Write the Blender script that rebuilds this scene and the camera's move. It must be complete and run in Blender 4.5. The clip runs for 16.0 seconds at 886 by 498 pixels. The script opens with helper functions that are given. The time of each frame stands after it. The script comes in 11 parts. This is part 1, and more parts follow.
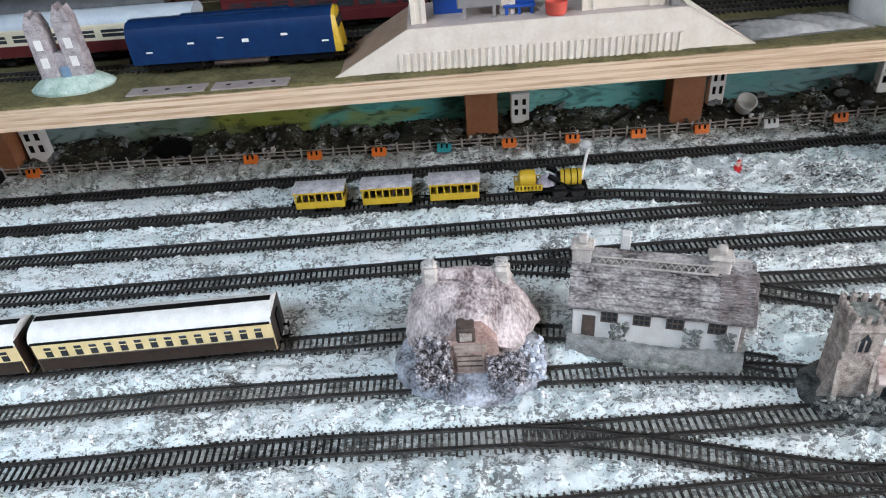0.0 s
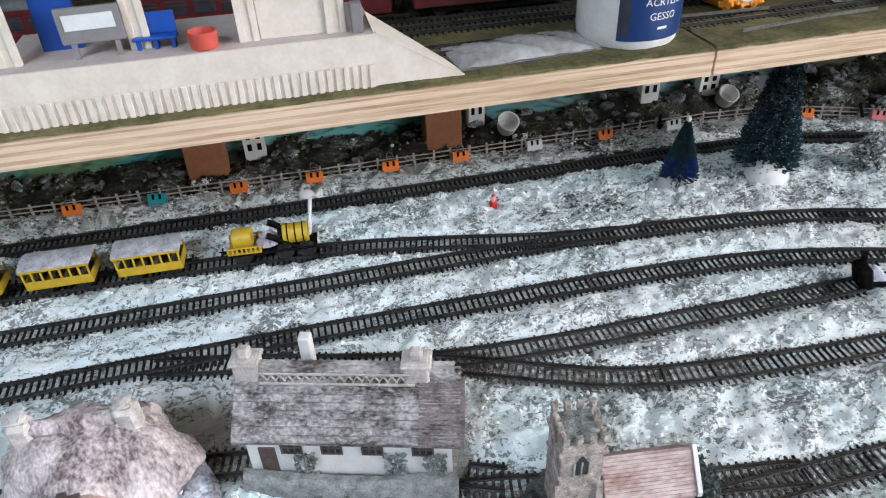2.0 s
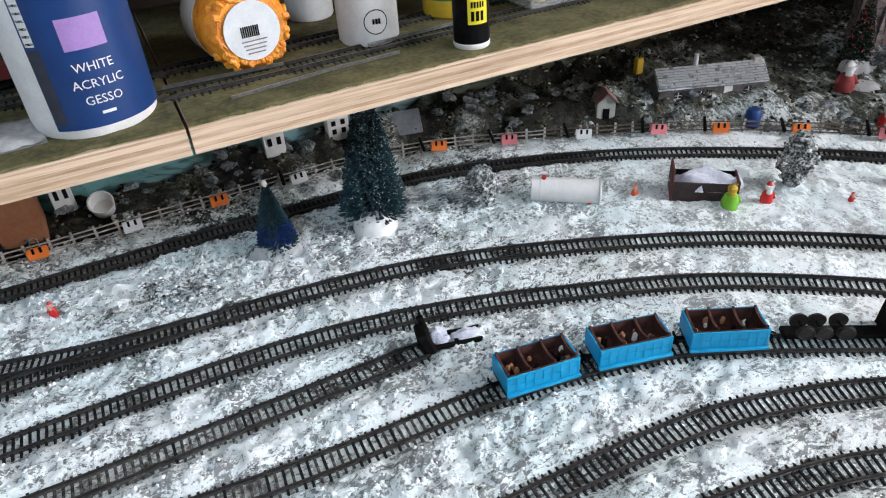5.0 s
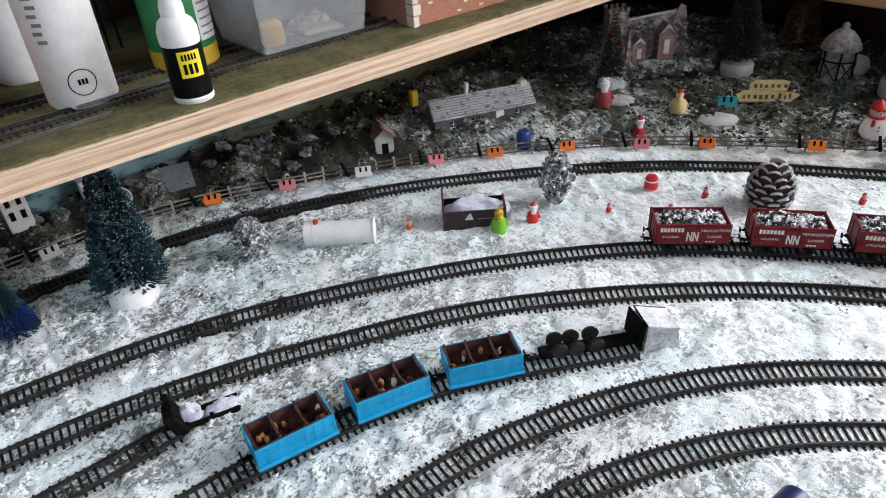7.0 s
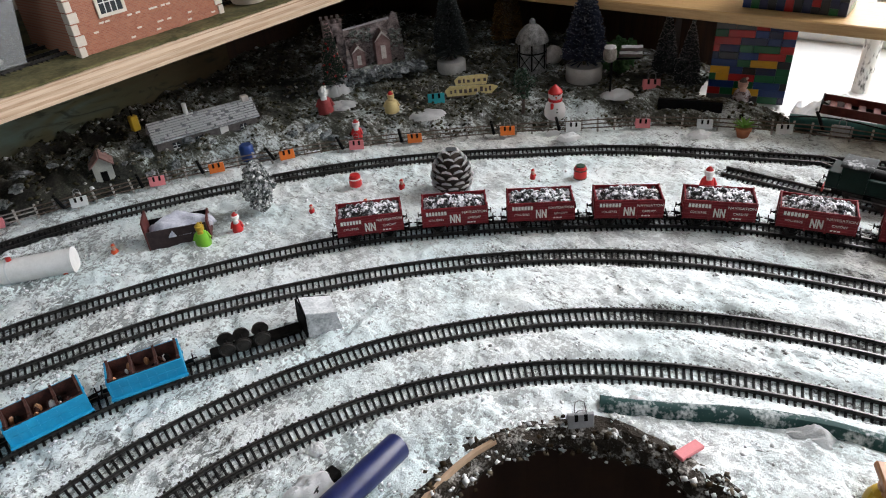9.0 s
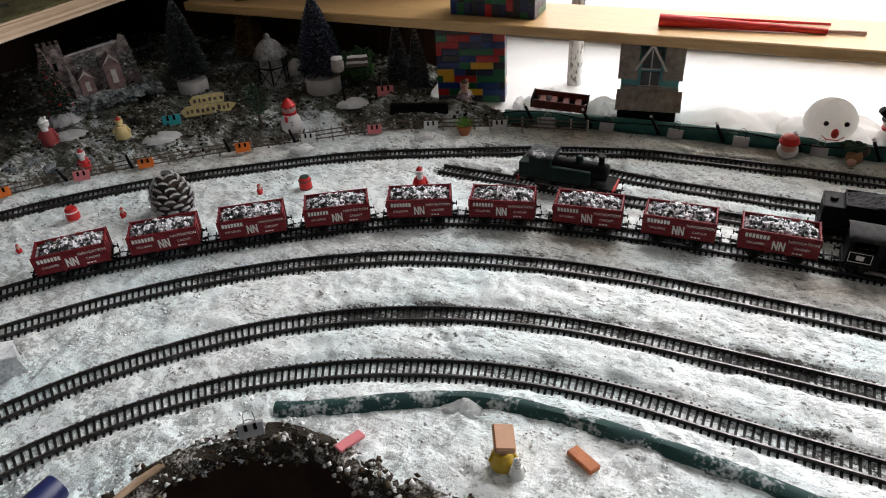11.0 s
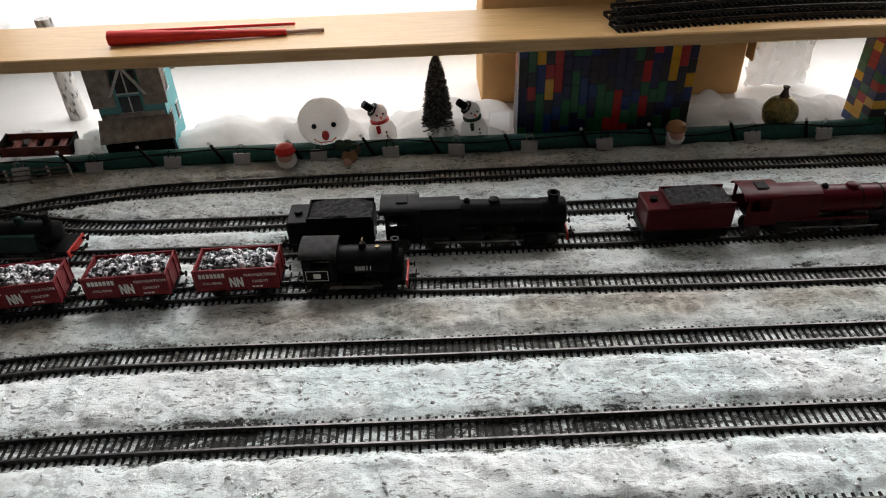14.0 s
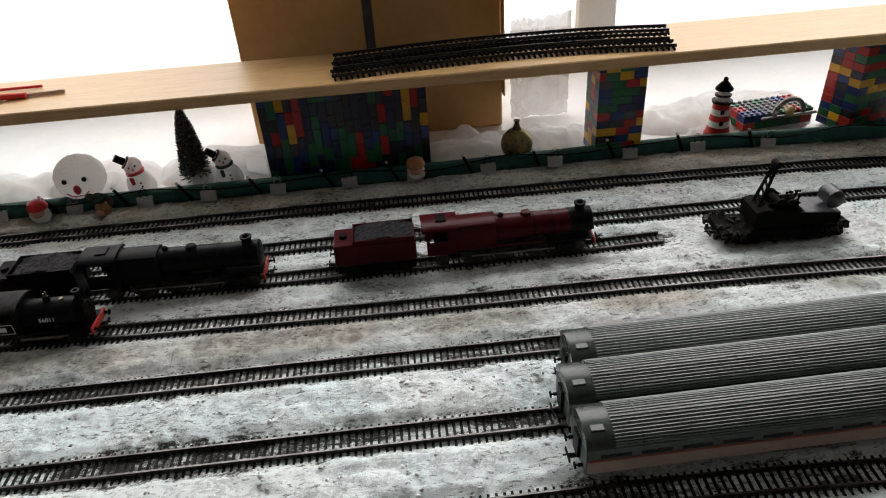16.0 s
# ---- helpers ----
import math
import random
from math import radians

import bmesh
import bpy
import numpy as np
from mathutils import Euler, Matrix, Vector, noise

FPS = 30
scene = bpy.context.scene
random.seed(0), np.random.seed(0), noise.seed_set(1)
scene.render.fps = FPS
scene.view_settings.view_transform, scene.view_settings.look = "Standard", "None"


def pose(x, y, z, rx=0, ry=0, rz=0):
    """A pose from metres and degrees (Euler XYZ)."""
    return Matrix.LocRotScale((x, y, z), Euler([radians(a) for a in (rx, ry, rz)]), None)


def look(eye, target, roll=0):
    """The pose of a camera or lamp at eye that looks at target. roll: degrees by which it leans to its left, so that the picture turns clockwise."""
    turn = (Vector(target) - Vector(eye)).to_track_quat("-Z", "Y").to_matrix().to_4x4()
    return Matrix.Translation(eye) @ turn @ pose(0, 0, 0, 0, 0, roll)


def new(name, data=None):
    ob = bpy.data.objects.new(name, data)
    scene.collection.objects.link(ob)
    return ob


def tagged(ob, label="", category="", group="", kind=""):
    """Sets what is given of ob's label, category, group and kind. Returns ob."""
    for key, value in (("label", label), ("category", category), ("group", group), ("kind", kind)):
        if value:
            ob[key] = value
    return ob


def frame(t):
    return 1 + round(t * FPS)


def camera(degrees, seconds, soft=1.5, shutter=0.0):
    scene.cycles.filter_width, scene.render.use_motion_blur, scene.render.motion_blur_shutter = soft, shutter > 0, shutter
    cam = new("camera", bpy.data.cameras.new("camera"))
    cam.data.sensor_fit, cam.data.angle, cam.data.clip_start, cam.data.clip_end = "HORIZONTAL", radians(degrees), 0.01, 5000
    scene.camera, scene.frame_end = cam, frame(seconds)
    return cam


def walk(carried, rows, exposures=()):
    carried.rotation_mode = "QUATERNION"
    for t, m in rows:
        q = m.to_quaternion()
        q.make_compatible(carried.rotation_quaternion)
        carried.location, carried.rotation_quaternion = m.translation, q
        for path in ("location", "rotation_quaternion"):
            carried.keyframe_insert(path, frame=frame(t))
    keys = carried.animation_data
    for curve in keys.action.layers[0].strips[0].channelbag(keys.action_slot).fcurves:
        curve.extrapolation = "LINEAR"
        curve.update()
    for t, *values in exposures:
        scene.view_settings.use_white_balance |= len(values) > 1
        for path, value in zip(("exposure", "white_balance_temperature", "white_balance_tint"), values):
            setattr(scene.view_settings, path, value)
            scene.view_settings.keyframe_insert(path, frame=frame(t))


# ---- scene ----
cam = camera(66.6, 16.0, soft=1.1)
PATH = [
    (0, (-0.002, 0.005, 0.387), (-0.069, 1.663, -0.729), -5.0),
    (0.5, (0.043, 0.051, 0.375), (0.049, 1.699, -0.758), -4.7),
    (1, (0.082, 0.083, 0.375), (0.187, 1.727, -0.76), -4.1),
    (1.5, (0.118, 0.109, 0.371), (0.323, 1.733, -0.778), -3.4),
    (2, (0.151, 0.136, 0.367), (0.467, 1.735, -0.792), -2.5),
    (2.5, (0.194, 0.153, 0.362), (0.591, 1.724, -0.81), -3.0),
    (3, (0.273, 0.141, 0.364), (0.654, 1.702, -0.827), -2.8),
    (3.5, (0.355, 0.123, 0.365), (0.704, 1.708, -0.805), -3.6),
    (4, (0.386, 0.132, 0.361), (0.779, 1.713, -0.798), -4.8),
    (4.2, (0.398, 0.141, 0.366), (0.855, 1.704, -0.794), -4.8),
    (6.3, (0.492, 0.128, 0.361), (1.418, 1.499, -0.763), -4.3),
    (6.5, (0.505, 0.127, 0.36), (1.472, 1.462, -0.772), -4.1),
    (7, (0.526, 0.108, 0.364), (1.55, 1.425, -0.739), -3.9),
    (7.5, (0.556, 0.068, 0.362), (1.645, 1.32, -0.754), -4.3),
    (8, (0.583, 0.029, 0.365), (1.748, 1.207, -0.756), -4.3),
    (8.5, (0.606, -0.011, 0.372), (1.833, 1.109, -0.742), -4.4),
    (9, (0.621, -0.052, 0.374), (1.895, 1.014, -0.739), -4.8),
    (9.2, (0.628, -0.074, 0.375), (1.924, 0.969, -0.735), -5.1),
    (11.3, (0.695, -0.202, 0.378), (2.218, 0.449, -0.744), -3.4),
    (11.5, (0.7, -0.21, 0.377), (2.251, 0.379, -0.74), -3.1),
    (12, (0.729, -0.238, 0.368), (2.325, 0.218, -0.748), -2.9),
    (12.5, (0.766, -0.273, 0.361), (2.379, 0.051, -0.776), -3.0),
    (13, (0.802, -0.293, 0.356), (2.417, -0.105, -0.808), -3.0),
    (13.5, (0.836, -0.325, 0.346), (2.455, -0.28, -0.828), -3.0),
    (14, (0.829, -0.4, 0.352), (2.459, -0.427, -0.807), -2.1),
    (14.5, (0.809, -0.487, 0.369), (2.47, -0.473, -0.745), -3.0),
    (15, (0.809, -0.558, 0.369), (2.453, -0.604, -0.769), -3.0),
    (15.5, (0.802, -0.604, 0.373), (2.454, -0.676, -0.751), -3.6),
    (16, (0.785, -0.651, 0.374), (2.45, -0.759, -0.728), -4.0),
]
walk(cam, [(t, look(eye, target, roll)) for t, eye, target, roll in PATH],
     [(0, 0.13, 6150, 12), (4, 0.25, 6000, 11), (6.5, 0.17, 6100, 13), (9, -0.19, 6250, 11), (11.5, -0.78, 6450, 12), (12.5, -0.88, 6450, 12), (14, -1.08, 6450, 11), (16, -1.26, 6450, 11)])

# ---------- world and light ----------
WORLD = bpy.data.worlds.new("sky")
scene.world = WORLD
WORLD.use_nodes = True
nt = WORLD.node_tree
sky = nt.nodes.new("ShaderNodeTexSky")
sky.sky_type = "NISHITA"
sky.sun_disc = False
sky.sun_elevation, sky.sun_rotation = radians(30), radians(90)
nt.nodes["Background"].inputs["Strength"].default_value = 0.1
nt.links.new(sky.outputs[0], nt.nodes["Background"].inputs["Color"])


def area_lamp(name, m, sx, sy, power, colour, spread=180):
    """An area lamp; the first stands in the window's opening."""
    d = bpy.data.lights.new(name, "AREA")
    d.shape, d.size, d.size_y, d.energy, d.color, d.spread = "RECTANGLE", sx, sy, power, colour, radians(spread)
    ob = new(name, d)
    ob.matrix_world = m
    return ob


area_lamp("window_daylight", look((1.93, -0.88, 0.80), (0, -0.88, 0.50)), 1.85, 1.45, 60, (1.0, 0.965, 0.95), 156)
# Added overhead fill lamp for the west end; no rooflight is known there.
area_lamp("overhead_fill", look((-0.75, -0.75, 1.58), (-0.40, 0.42, 0.0)), 0.9, 0.7, 12, (0.75, 0.88, 1.0), 84)

# ---------- materials ----------
MATS = {}


def mat(name, col, col2=None, scale=150.0, rough=0.6, metal=0.0, bump=0.25, depth=0.0006, spread=(0.35, 0.65), fine=6.0,
        rand=0.0, spec=0.5, coord="Object", stretch=(1, 1, 1), alpha=1.0, transmission=0.0, rough2=None):
    """A surface of two colours mixed by noise at two scales, with fine relief."""
    if name in MATS:
        return MATS[name]
    m = bpy.data.materials.new(name)
    m.use_nodes = True
    n, l = m.node_tree.nodes, m.node_tree.links
    b = n["Principled BSDF"]
    tc = n.new("ShaderNodeTexCoord")
    mp = n.new("ShaderNodeMapping")
    mp.inputs["Scale"].default_value = stretch
    l.new(tc.outputs[coord], mp.inputs["Vector"])
    t1 = n.new("ShaderNodeTexNoise")
    t1.inputs["Scale"].default_value, t1.inputs["Detail"].default_value = scale, 4
    t2 = n.new("ShaderNodeTexNoise")
    t2.inputs["Scale"].default_value, t2.inputs["Detail"].default_value = scale * fine, 3
    for t in (t1, t2):
        l.new(mp.outputs[0], t.inputs["Vector"])
    mx = n.new("ShaderNodeMix")
    mx.data_type = "FLOAT"
    mx.inputs[0].default_value = 0.4
    l.new(t1.outputs["Fac"], mx.inputs[2])
    l.new(t2.outputs["Fac"], mx.inputs[3])
    rp = n.new("ShaderNodeValToRGB")
    rp.color_ramp.elements[0].position, rp.color_ramp.elements[1].position = spread
    rp.color_ramp.elements[0].color = (*col, 1)
    rp.color_ramp.elements[1].color = (*(col2 or tuple(min(1, c * 1.25 + 0.01) for c in col)), 1)
    l.new(mx.outputs[0], rp.inputs[0])
    out = rp.outputs[0]
    if rand:
        oi = n.new("ShaderNodeObjectInfo")
        hs = n.new("ShaderNodeHueSaturation")
        mr = n.new("ShaderNodeMapRange")
        mr.inputs[3].default_value, mr.inputs[4].default_value = 1 - rand, 1 + rand
        l.new(oi.outputs["Random"], mr.inputs[0])
        l.new(mr.outputs[0], hs.inputs["Value"])
        l.new(out, hs.inputs["Color"])
        out = hs.outputs[0]
    l.new(out, b.inputs["Base Color"])
    b.inputs["Roughness"].default_value = rough
    if rough2 is not None:
        mr2 = n.new("ShaderNodeMapRange")
        mr2.inputs[3].default_value, mr2.inputs[4].default_value = rough, rough2
        l.new(t1.outputs["Fac"], mr2.inputs[0])
        l.new(mr2.outputs[0], b.inputs["Roughness"])
    b.inputs["Metallic"].default_value = metal
    b.inputs["Specular IOR Level"].default_value = spec
    b.inputs["Alpha"].default_value = alpha
    b.inputs["Transmission Weight"].default_value = transmission
    if bump:
        bp = n.new("ShaderNodeBump")
        bp.inputs["Strength"].default_value, bp.inputs["Distance"].default_value = bump, depth
        l.new(mx.outputs[0], bp.inputs["Height"])
        l.new(bp.outputs[0], b.inputs["Normal"])
    MATS[name] = m
    return m


def plastic(name, col, rough=0.4, rand=0.0):
    return mat(name, col, tuple(c * 0.85 for c in col), scale=120, rough=rough, bump=0.08, rand=rand)


def ground_material(name, stops, speck):
    """Scatter snow over a darker base; the attribute "cover" says how thick it lies."""
    m = bpy.data.materials.new(name)
    m.use_nodes = True
    n, l = m.node_tree.nodes, m.node_tree.links
    b = n["Principled BSDF"]
    tc = n.new("ShaderNodeTexCoord")
    at = n.new("ShaderNodeAttribute")
    at.attribute_name = "cover"
    def noise_tex(scale, detail=4, rough=0.6, dist=0.0):
        t = n.new("ShaderNodeTexNoise")
        t.inputs["Scale"].default_value, t.inputs["Detail"].default_value = scale, detail
        t.inputs["Roughness"].default_value, t.inputs["Distortion"].default_value = rough, dist
        l.new(tc.outputs["Object"], t.inputs["Vector"])
        return t.outputs["Fac"]
    def calc(op, a, b_):
        q = n.new("ShaderNodeMath")
        q.operation = op
        for i, v in enumerate((a, b_)):
            if isinstance(v, (int, float)):
                q.inputs[i].default_value = v
            else:
                l.new(v, q.inputs[i])
        return q.outputs[0]
    place = n.new("ShaderNodeSeparateXYZ")
    l.new(tc.outputs["Object"], place.inputs[0])
    turn = n.new("ShaderNodeMapRange")
    turn.inputs[1].default_value, turn.inputs[2].default_value = 0.75, 1.05
    l.new(place.outputs[0], turn.inputs[0])
    def swept(scale, detail, rough, dist):
        """Noise drawn out along the tracks: along x in the west, along y in the east."""
        pair = []
        for k, along in ((0, (0.5, 1.15, 1)), (1, (1.25, 0.36, 1))):
            mp = n.new("ShaderNodeMapping")
            mp.inputs["Scale"].default_value = along
            l.new(tc.outputs["Object"], mp.inputs["Vector"])
            t = n.new("ShaderNodeTexNoise")
            t.inputs["Scale"].default_value, t.inputs["Detail"].default_value = scale, detail
            t.inputs["Roughness"].default_value, t.inputs["Distortion"].default_value = rough, dist
            l.new(mp.outputs[0], t.inputs["Vector"])
            pair.append(t.outputs["Fac"])
        mx = n.new("ShaderNodeMix")
        mx.data_type = "FLOAT"
        l.new(turn.outputs[0], mx.inputs[0])
        l.new(pair[0], mx.inputs[2])
        l.new(pair[1], mx.inputs[3])
        return mx.outputs[0]
    big, mid, fine = noise_tex(14, 3), swept(130, 5, 0.75, 0.5), noise_tex(380, 4, 0.75)
    s = calc("ADD", calc("MULTIPLY", mid, 0.85), calc("MULTIPLY", fine, 0.5))
    s = calc("ADD", s, calc("MULTIPLY", calc("SUBTRACT", big, 0.5), 0.35))
    s = calc("ADD", calc("SUBTRACT", s, 0.175), calc("SUBTRACT", at.outputs["Fac"], 0.5))
    rp = n.new("ShaderNodeValToRGB")
    e = rp.color_ramp.elements
    e[0].position, e[0].color = stops[0][0], (*stops[0][1], 1)
    e[1].position, e[1].color = stops[-1][0], (*stops[-1][1], 1)
    for at_, col_ in stops[1:-1]:
        k = e.new(at_)
        k.color = (*col_, 1)
    l.new(s, rp.inputs[0])
    tint = n.new("ShaderNodeMix")
    tint.data_type, tint.blend_type = "RGBA", "MULTIPLY"
    tint.inputs[0].default_value = 1.0
    rt = n.new("ShaderNodeValToRGB")
    rt.color_ramp.elements[0].position, rt.color_ramp.elements[0].color = 0.35, (0.875, 0.975, 0.98, 1)
    rt.color_ramp.elements[1].position, rt.color_ramp.elements[1].color = 0.6, (0.965, 1, 0.995, 1)
    l.new(noise_tex(9, 2), rt.inputs[0])
    grit = n.new("ShaderNodeMix")
    grit.data_type, grit.blend_type = "RGBA", "MULTIPLY"
    vein = calc("SUBTRACT", 0.10, calc("ABSOLUTE", calc("SUBTRACT", swept(100, 4, 0.6, 1.0), 0.5), 0))
    patch = calc("ADD", calc("ADD", calc("MULTIPLY", vein, 2.0), noise_tex(260, 3, 0.7)), calc("MULTIPLY", calc("SUBTRACT", noise_tex(26, 4), 0.5), 0.9))
    gr = n.new("ShaderNodeValToRGB")
    gr.color_ramp.elements[0].position, gr.color_ramp.elements[0].color = 0.615, (0, 0, 0, 1)
    gr.color_ramp.elements[1].position, gr.color_ramp.elements[1].color = 0.735, (1, 1, 1, 1)
    l.new(patch, gr.inputs[0])
    dash = n.new("ShaderNodeValToRGB")
    dash.color_ramp.elements[0].position, dash.color_ramp.elements[0].color = 0.56, (0, 0, 0, 1)
    dash.color_ramp.elements[1].position, dash.color_ramp.elements[1].color = 0.64, (1, 1, 1, 1)
    l.new(calc("ADD", swept(300, 5, 0.72, 0.3), calc("MULTIPLY", calc("SUBTRACT", noise_tex(17, 3), 0.5), 0.30)), dash.inputs[0])
    specks = calc("MULTIPLY", calc("MULTIPLY", gr.outputs[0], speck), calc("SUBTRACT", 1.0, calc("MULTIPLY", turn.outputs[0], 0.55)))
    l.new(calc("MAXIMUM", specks, calc("MULTIPLY", dash.outputs[0], calc("MULTIPLY", turn.outputs[0], 0.85))), grit.inputs[0])
    bare = n.new("ShaderNodeMix")
    bare.data_type = "RGBA"
    ba = n.new("ShaderNodeAttribute")
    ba.attribute_name = "bare"
    soil = n.new("ShaderNodeValToRGB")
    soil.color_ramp.elements[0].position, soil.color_ramp.elements[0].color = 0.34, (0.25, 0.215, 0.18, 1)
    soil.color_ramp.elements[1].position, soil.color_ramp.elements[1].color = 0.64, (0.58, 0.535, 0.475, 1)
    l.new(noise_tex(60, 5, 0.7, 0.8), soil.inputs[0])
    l.new(ba.outputs["Fac"], bare.inputs[0])
    l.new(rp.outputs[0], bare.inputs[6])
    l.new(soil.outputs[0], bare.inputs[7])
    l.new(bare.outputs[2], grit.inputs[6])
    grit.inputs[7].default_value = (0.10, 0.10, 0.095, 1)
    l.new(grit.outputs[2], tint.inputs[6])
    l.new(rt.outputs[0], tint.inputs[7])
    l.new(tint.outputs[2], b.inputs["Base Color"])
    b.inputs["Roughness"].default_value = 0.8
    bp = n.new("ShaderNodeBump")
    bp.inputs["Strength"].default_value, bp.inputs["Distance"].default_value = 0.9, 0.0042
    l.new(s, bp.inputs["Height"])
    l.new(calc("SUBTRACT", 0.9, calc("MULTIPLY", turn.outputs[0], 0.5)), bp.inputs["Strength"])
    l.new(bp.outputs[0], b.inputs["Normal"])
    return m


SNOW_GROUND = ground_material("scatter_snow", [(0.465, (0.020, 0.019, 0.017)), (0.52, (0.18, 0.175, 0.165)), (0.58, (0.70, 0.72, 0.71)), (0.66, (0.93, 0.945, 0.945))], 0.78)
BANK_GROUND = ground_material("rocky_scatter", [(0.28, (0.010, 0.009, 0.007)), (0.44, (0.052, 0.049, 0.034)), (0.55, (0.16, 0.155, 0.13)), (0.67, (0.68, 0.70, 0.70))], 0.5)
RAIL = mat("rail_steel", (0.016, 0.015, 0.014), (0.085, 0.080, 0.076), 90, 0.5, 0.5, 0.1)
RAIL_HEAD = mat("polished_rail_head", (0.055, 0.054, 0.052), (0.17, 0.165, 0.16), 60, 0.36, 0.9, 0.05)
SLEEPER = mat("sleeper_plastic", (0.004, 0.004, 0.004), (0.042, 0.041, 0.040), 160, 0.75, rand=0.35, spread=(0.46, 0.72), spec=0.2)
BLACK = mat("satin_black", (0.004, 0.004, 0.0045), (0.010, 0.010, 0.010), 220, 0.36, bump=0.1, spec=0.05)
DARK = mat("grimy_black", (0.003, 0.003, 0.003), (0.013, 0.012, 0.011), 300, 0.7, bump=0.4, spec=0.04)
COTTON = mat("cotton_wool", (0.86, 0.87, 0.89), (0.94, 0.95, 0.96), 160, 1.0, bump=0.8, depth=0.0022, spec=0.1)
PLY = mat("plywood_edge", (0.42, 0.28, 0.17), (0.70, 0.55, 0.40), 14, 0.65, stretch=(0.35, 0.35, 9), bump=0.3, spread=(0.34, 0.56))
PLY_DARK = mat("plywood_core", (0.33, 0.20, 0.11), (0.60, 0.44, 0.30), 20, 0.7, stretch=(0.4, 0.4, 6), bump=0.4, spread=(0.34, 0.60))
PINE = mat("pine_plank", (0.50, 0.30, 0.115), (0.66, 0.44, 0.20), 25, 0.34, stretch=(14, 0.8, 14), bump=0.06, rough2=0.44)
TURF = mat("turf_mat", (0.045, 0.045, 0.012), (0.17, 0.145, 0.06), 45, 0.95, bump=1.0, depth=0.002, fine=5)
WALLPAINT = mat("wall_paint", (0.16, 0.13, 0.10), (0.20, 0.165, 0.13), 6, 0.8, bump=0.1)
WHITEPAINT = mat("white_gloss_paint", (0.78, 0.78, 0.76), (0.84, 0.84, 0.82), 20, 0.35, bump=0.05)
WHITE = mat("matt_white", (0.72, 0.72, 0.70), (0.84, 0.84, 0.82), 90, 0.6, bump=0.15)
CREAM = mat("cream_card", (0.62, 0.55, 0.46), (0.72, 0.66, 0.58), 60, 0.7, bump=0.15)
REDPAINT = mat("red_paint", (0.45, 0.02, 0.015), (0.55, 0.04, 0.03), 200, 0.45)
ORANGE = plastic("orange_card", (0.85, 0.20, 0.02), 0.6, 0.15)
PINK = plastic("pink_card", (0.72, 0.22, 0.24), 0.6)
TEAL = plastic("teal_card", (0.02, 0.33, 0.38), 0.6)
PALE = plastic("pale_card", (0.72, 0.74, 0.74), 0.6)
cb = COTTON.node_tree.nodes["Principled BSDF"]
cb.inputs["Subsurface Weight"].default_value, cb.inputs["Subsurface Scale"].default_value, cb.inputs["Subsurface Radius"].default_value = 0.6, 0.02, (1, 1, 1)
def translucent(m, share):
    """Lets part of the light pass through a thin fluffy thing."""
    n, l = m.node_tree.nodes, m.node_tree.links
    tr, mx = n.new("ShaderNodeBsdfTranslucent"), n.new("ShaderNodeMixShader")
    tr.inputs["Color"].default_value = (0.95, 0.95, 0.94, 1)
    mx.inputs[0].default_value = share
    l.new(n["Principled BSDF"].outputs[0], mx.inputs[1])
    l.new(tr.outputs[0], mx.inputs[2])
    l.new(mx.outputs[0], n["Material Output"].inputs["Surface"])


translucent(COTTON, 0.58)
WIRE = mat("bright_wire", (0.20, 0.20, 0.20), (0.34, 0.34, 0.34), 300, 0.35, 0.9, 0.0)

# ---------- mesh tools ----------


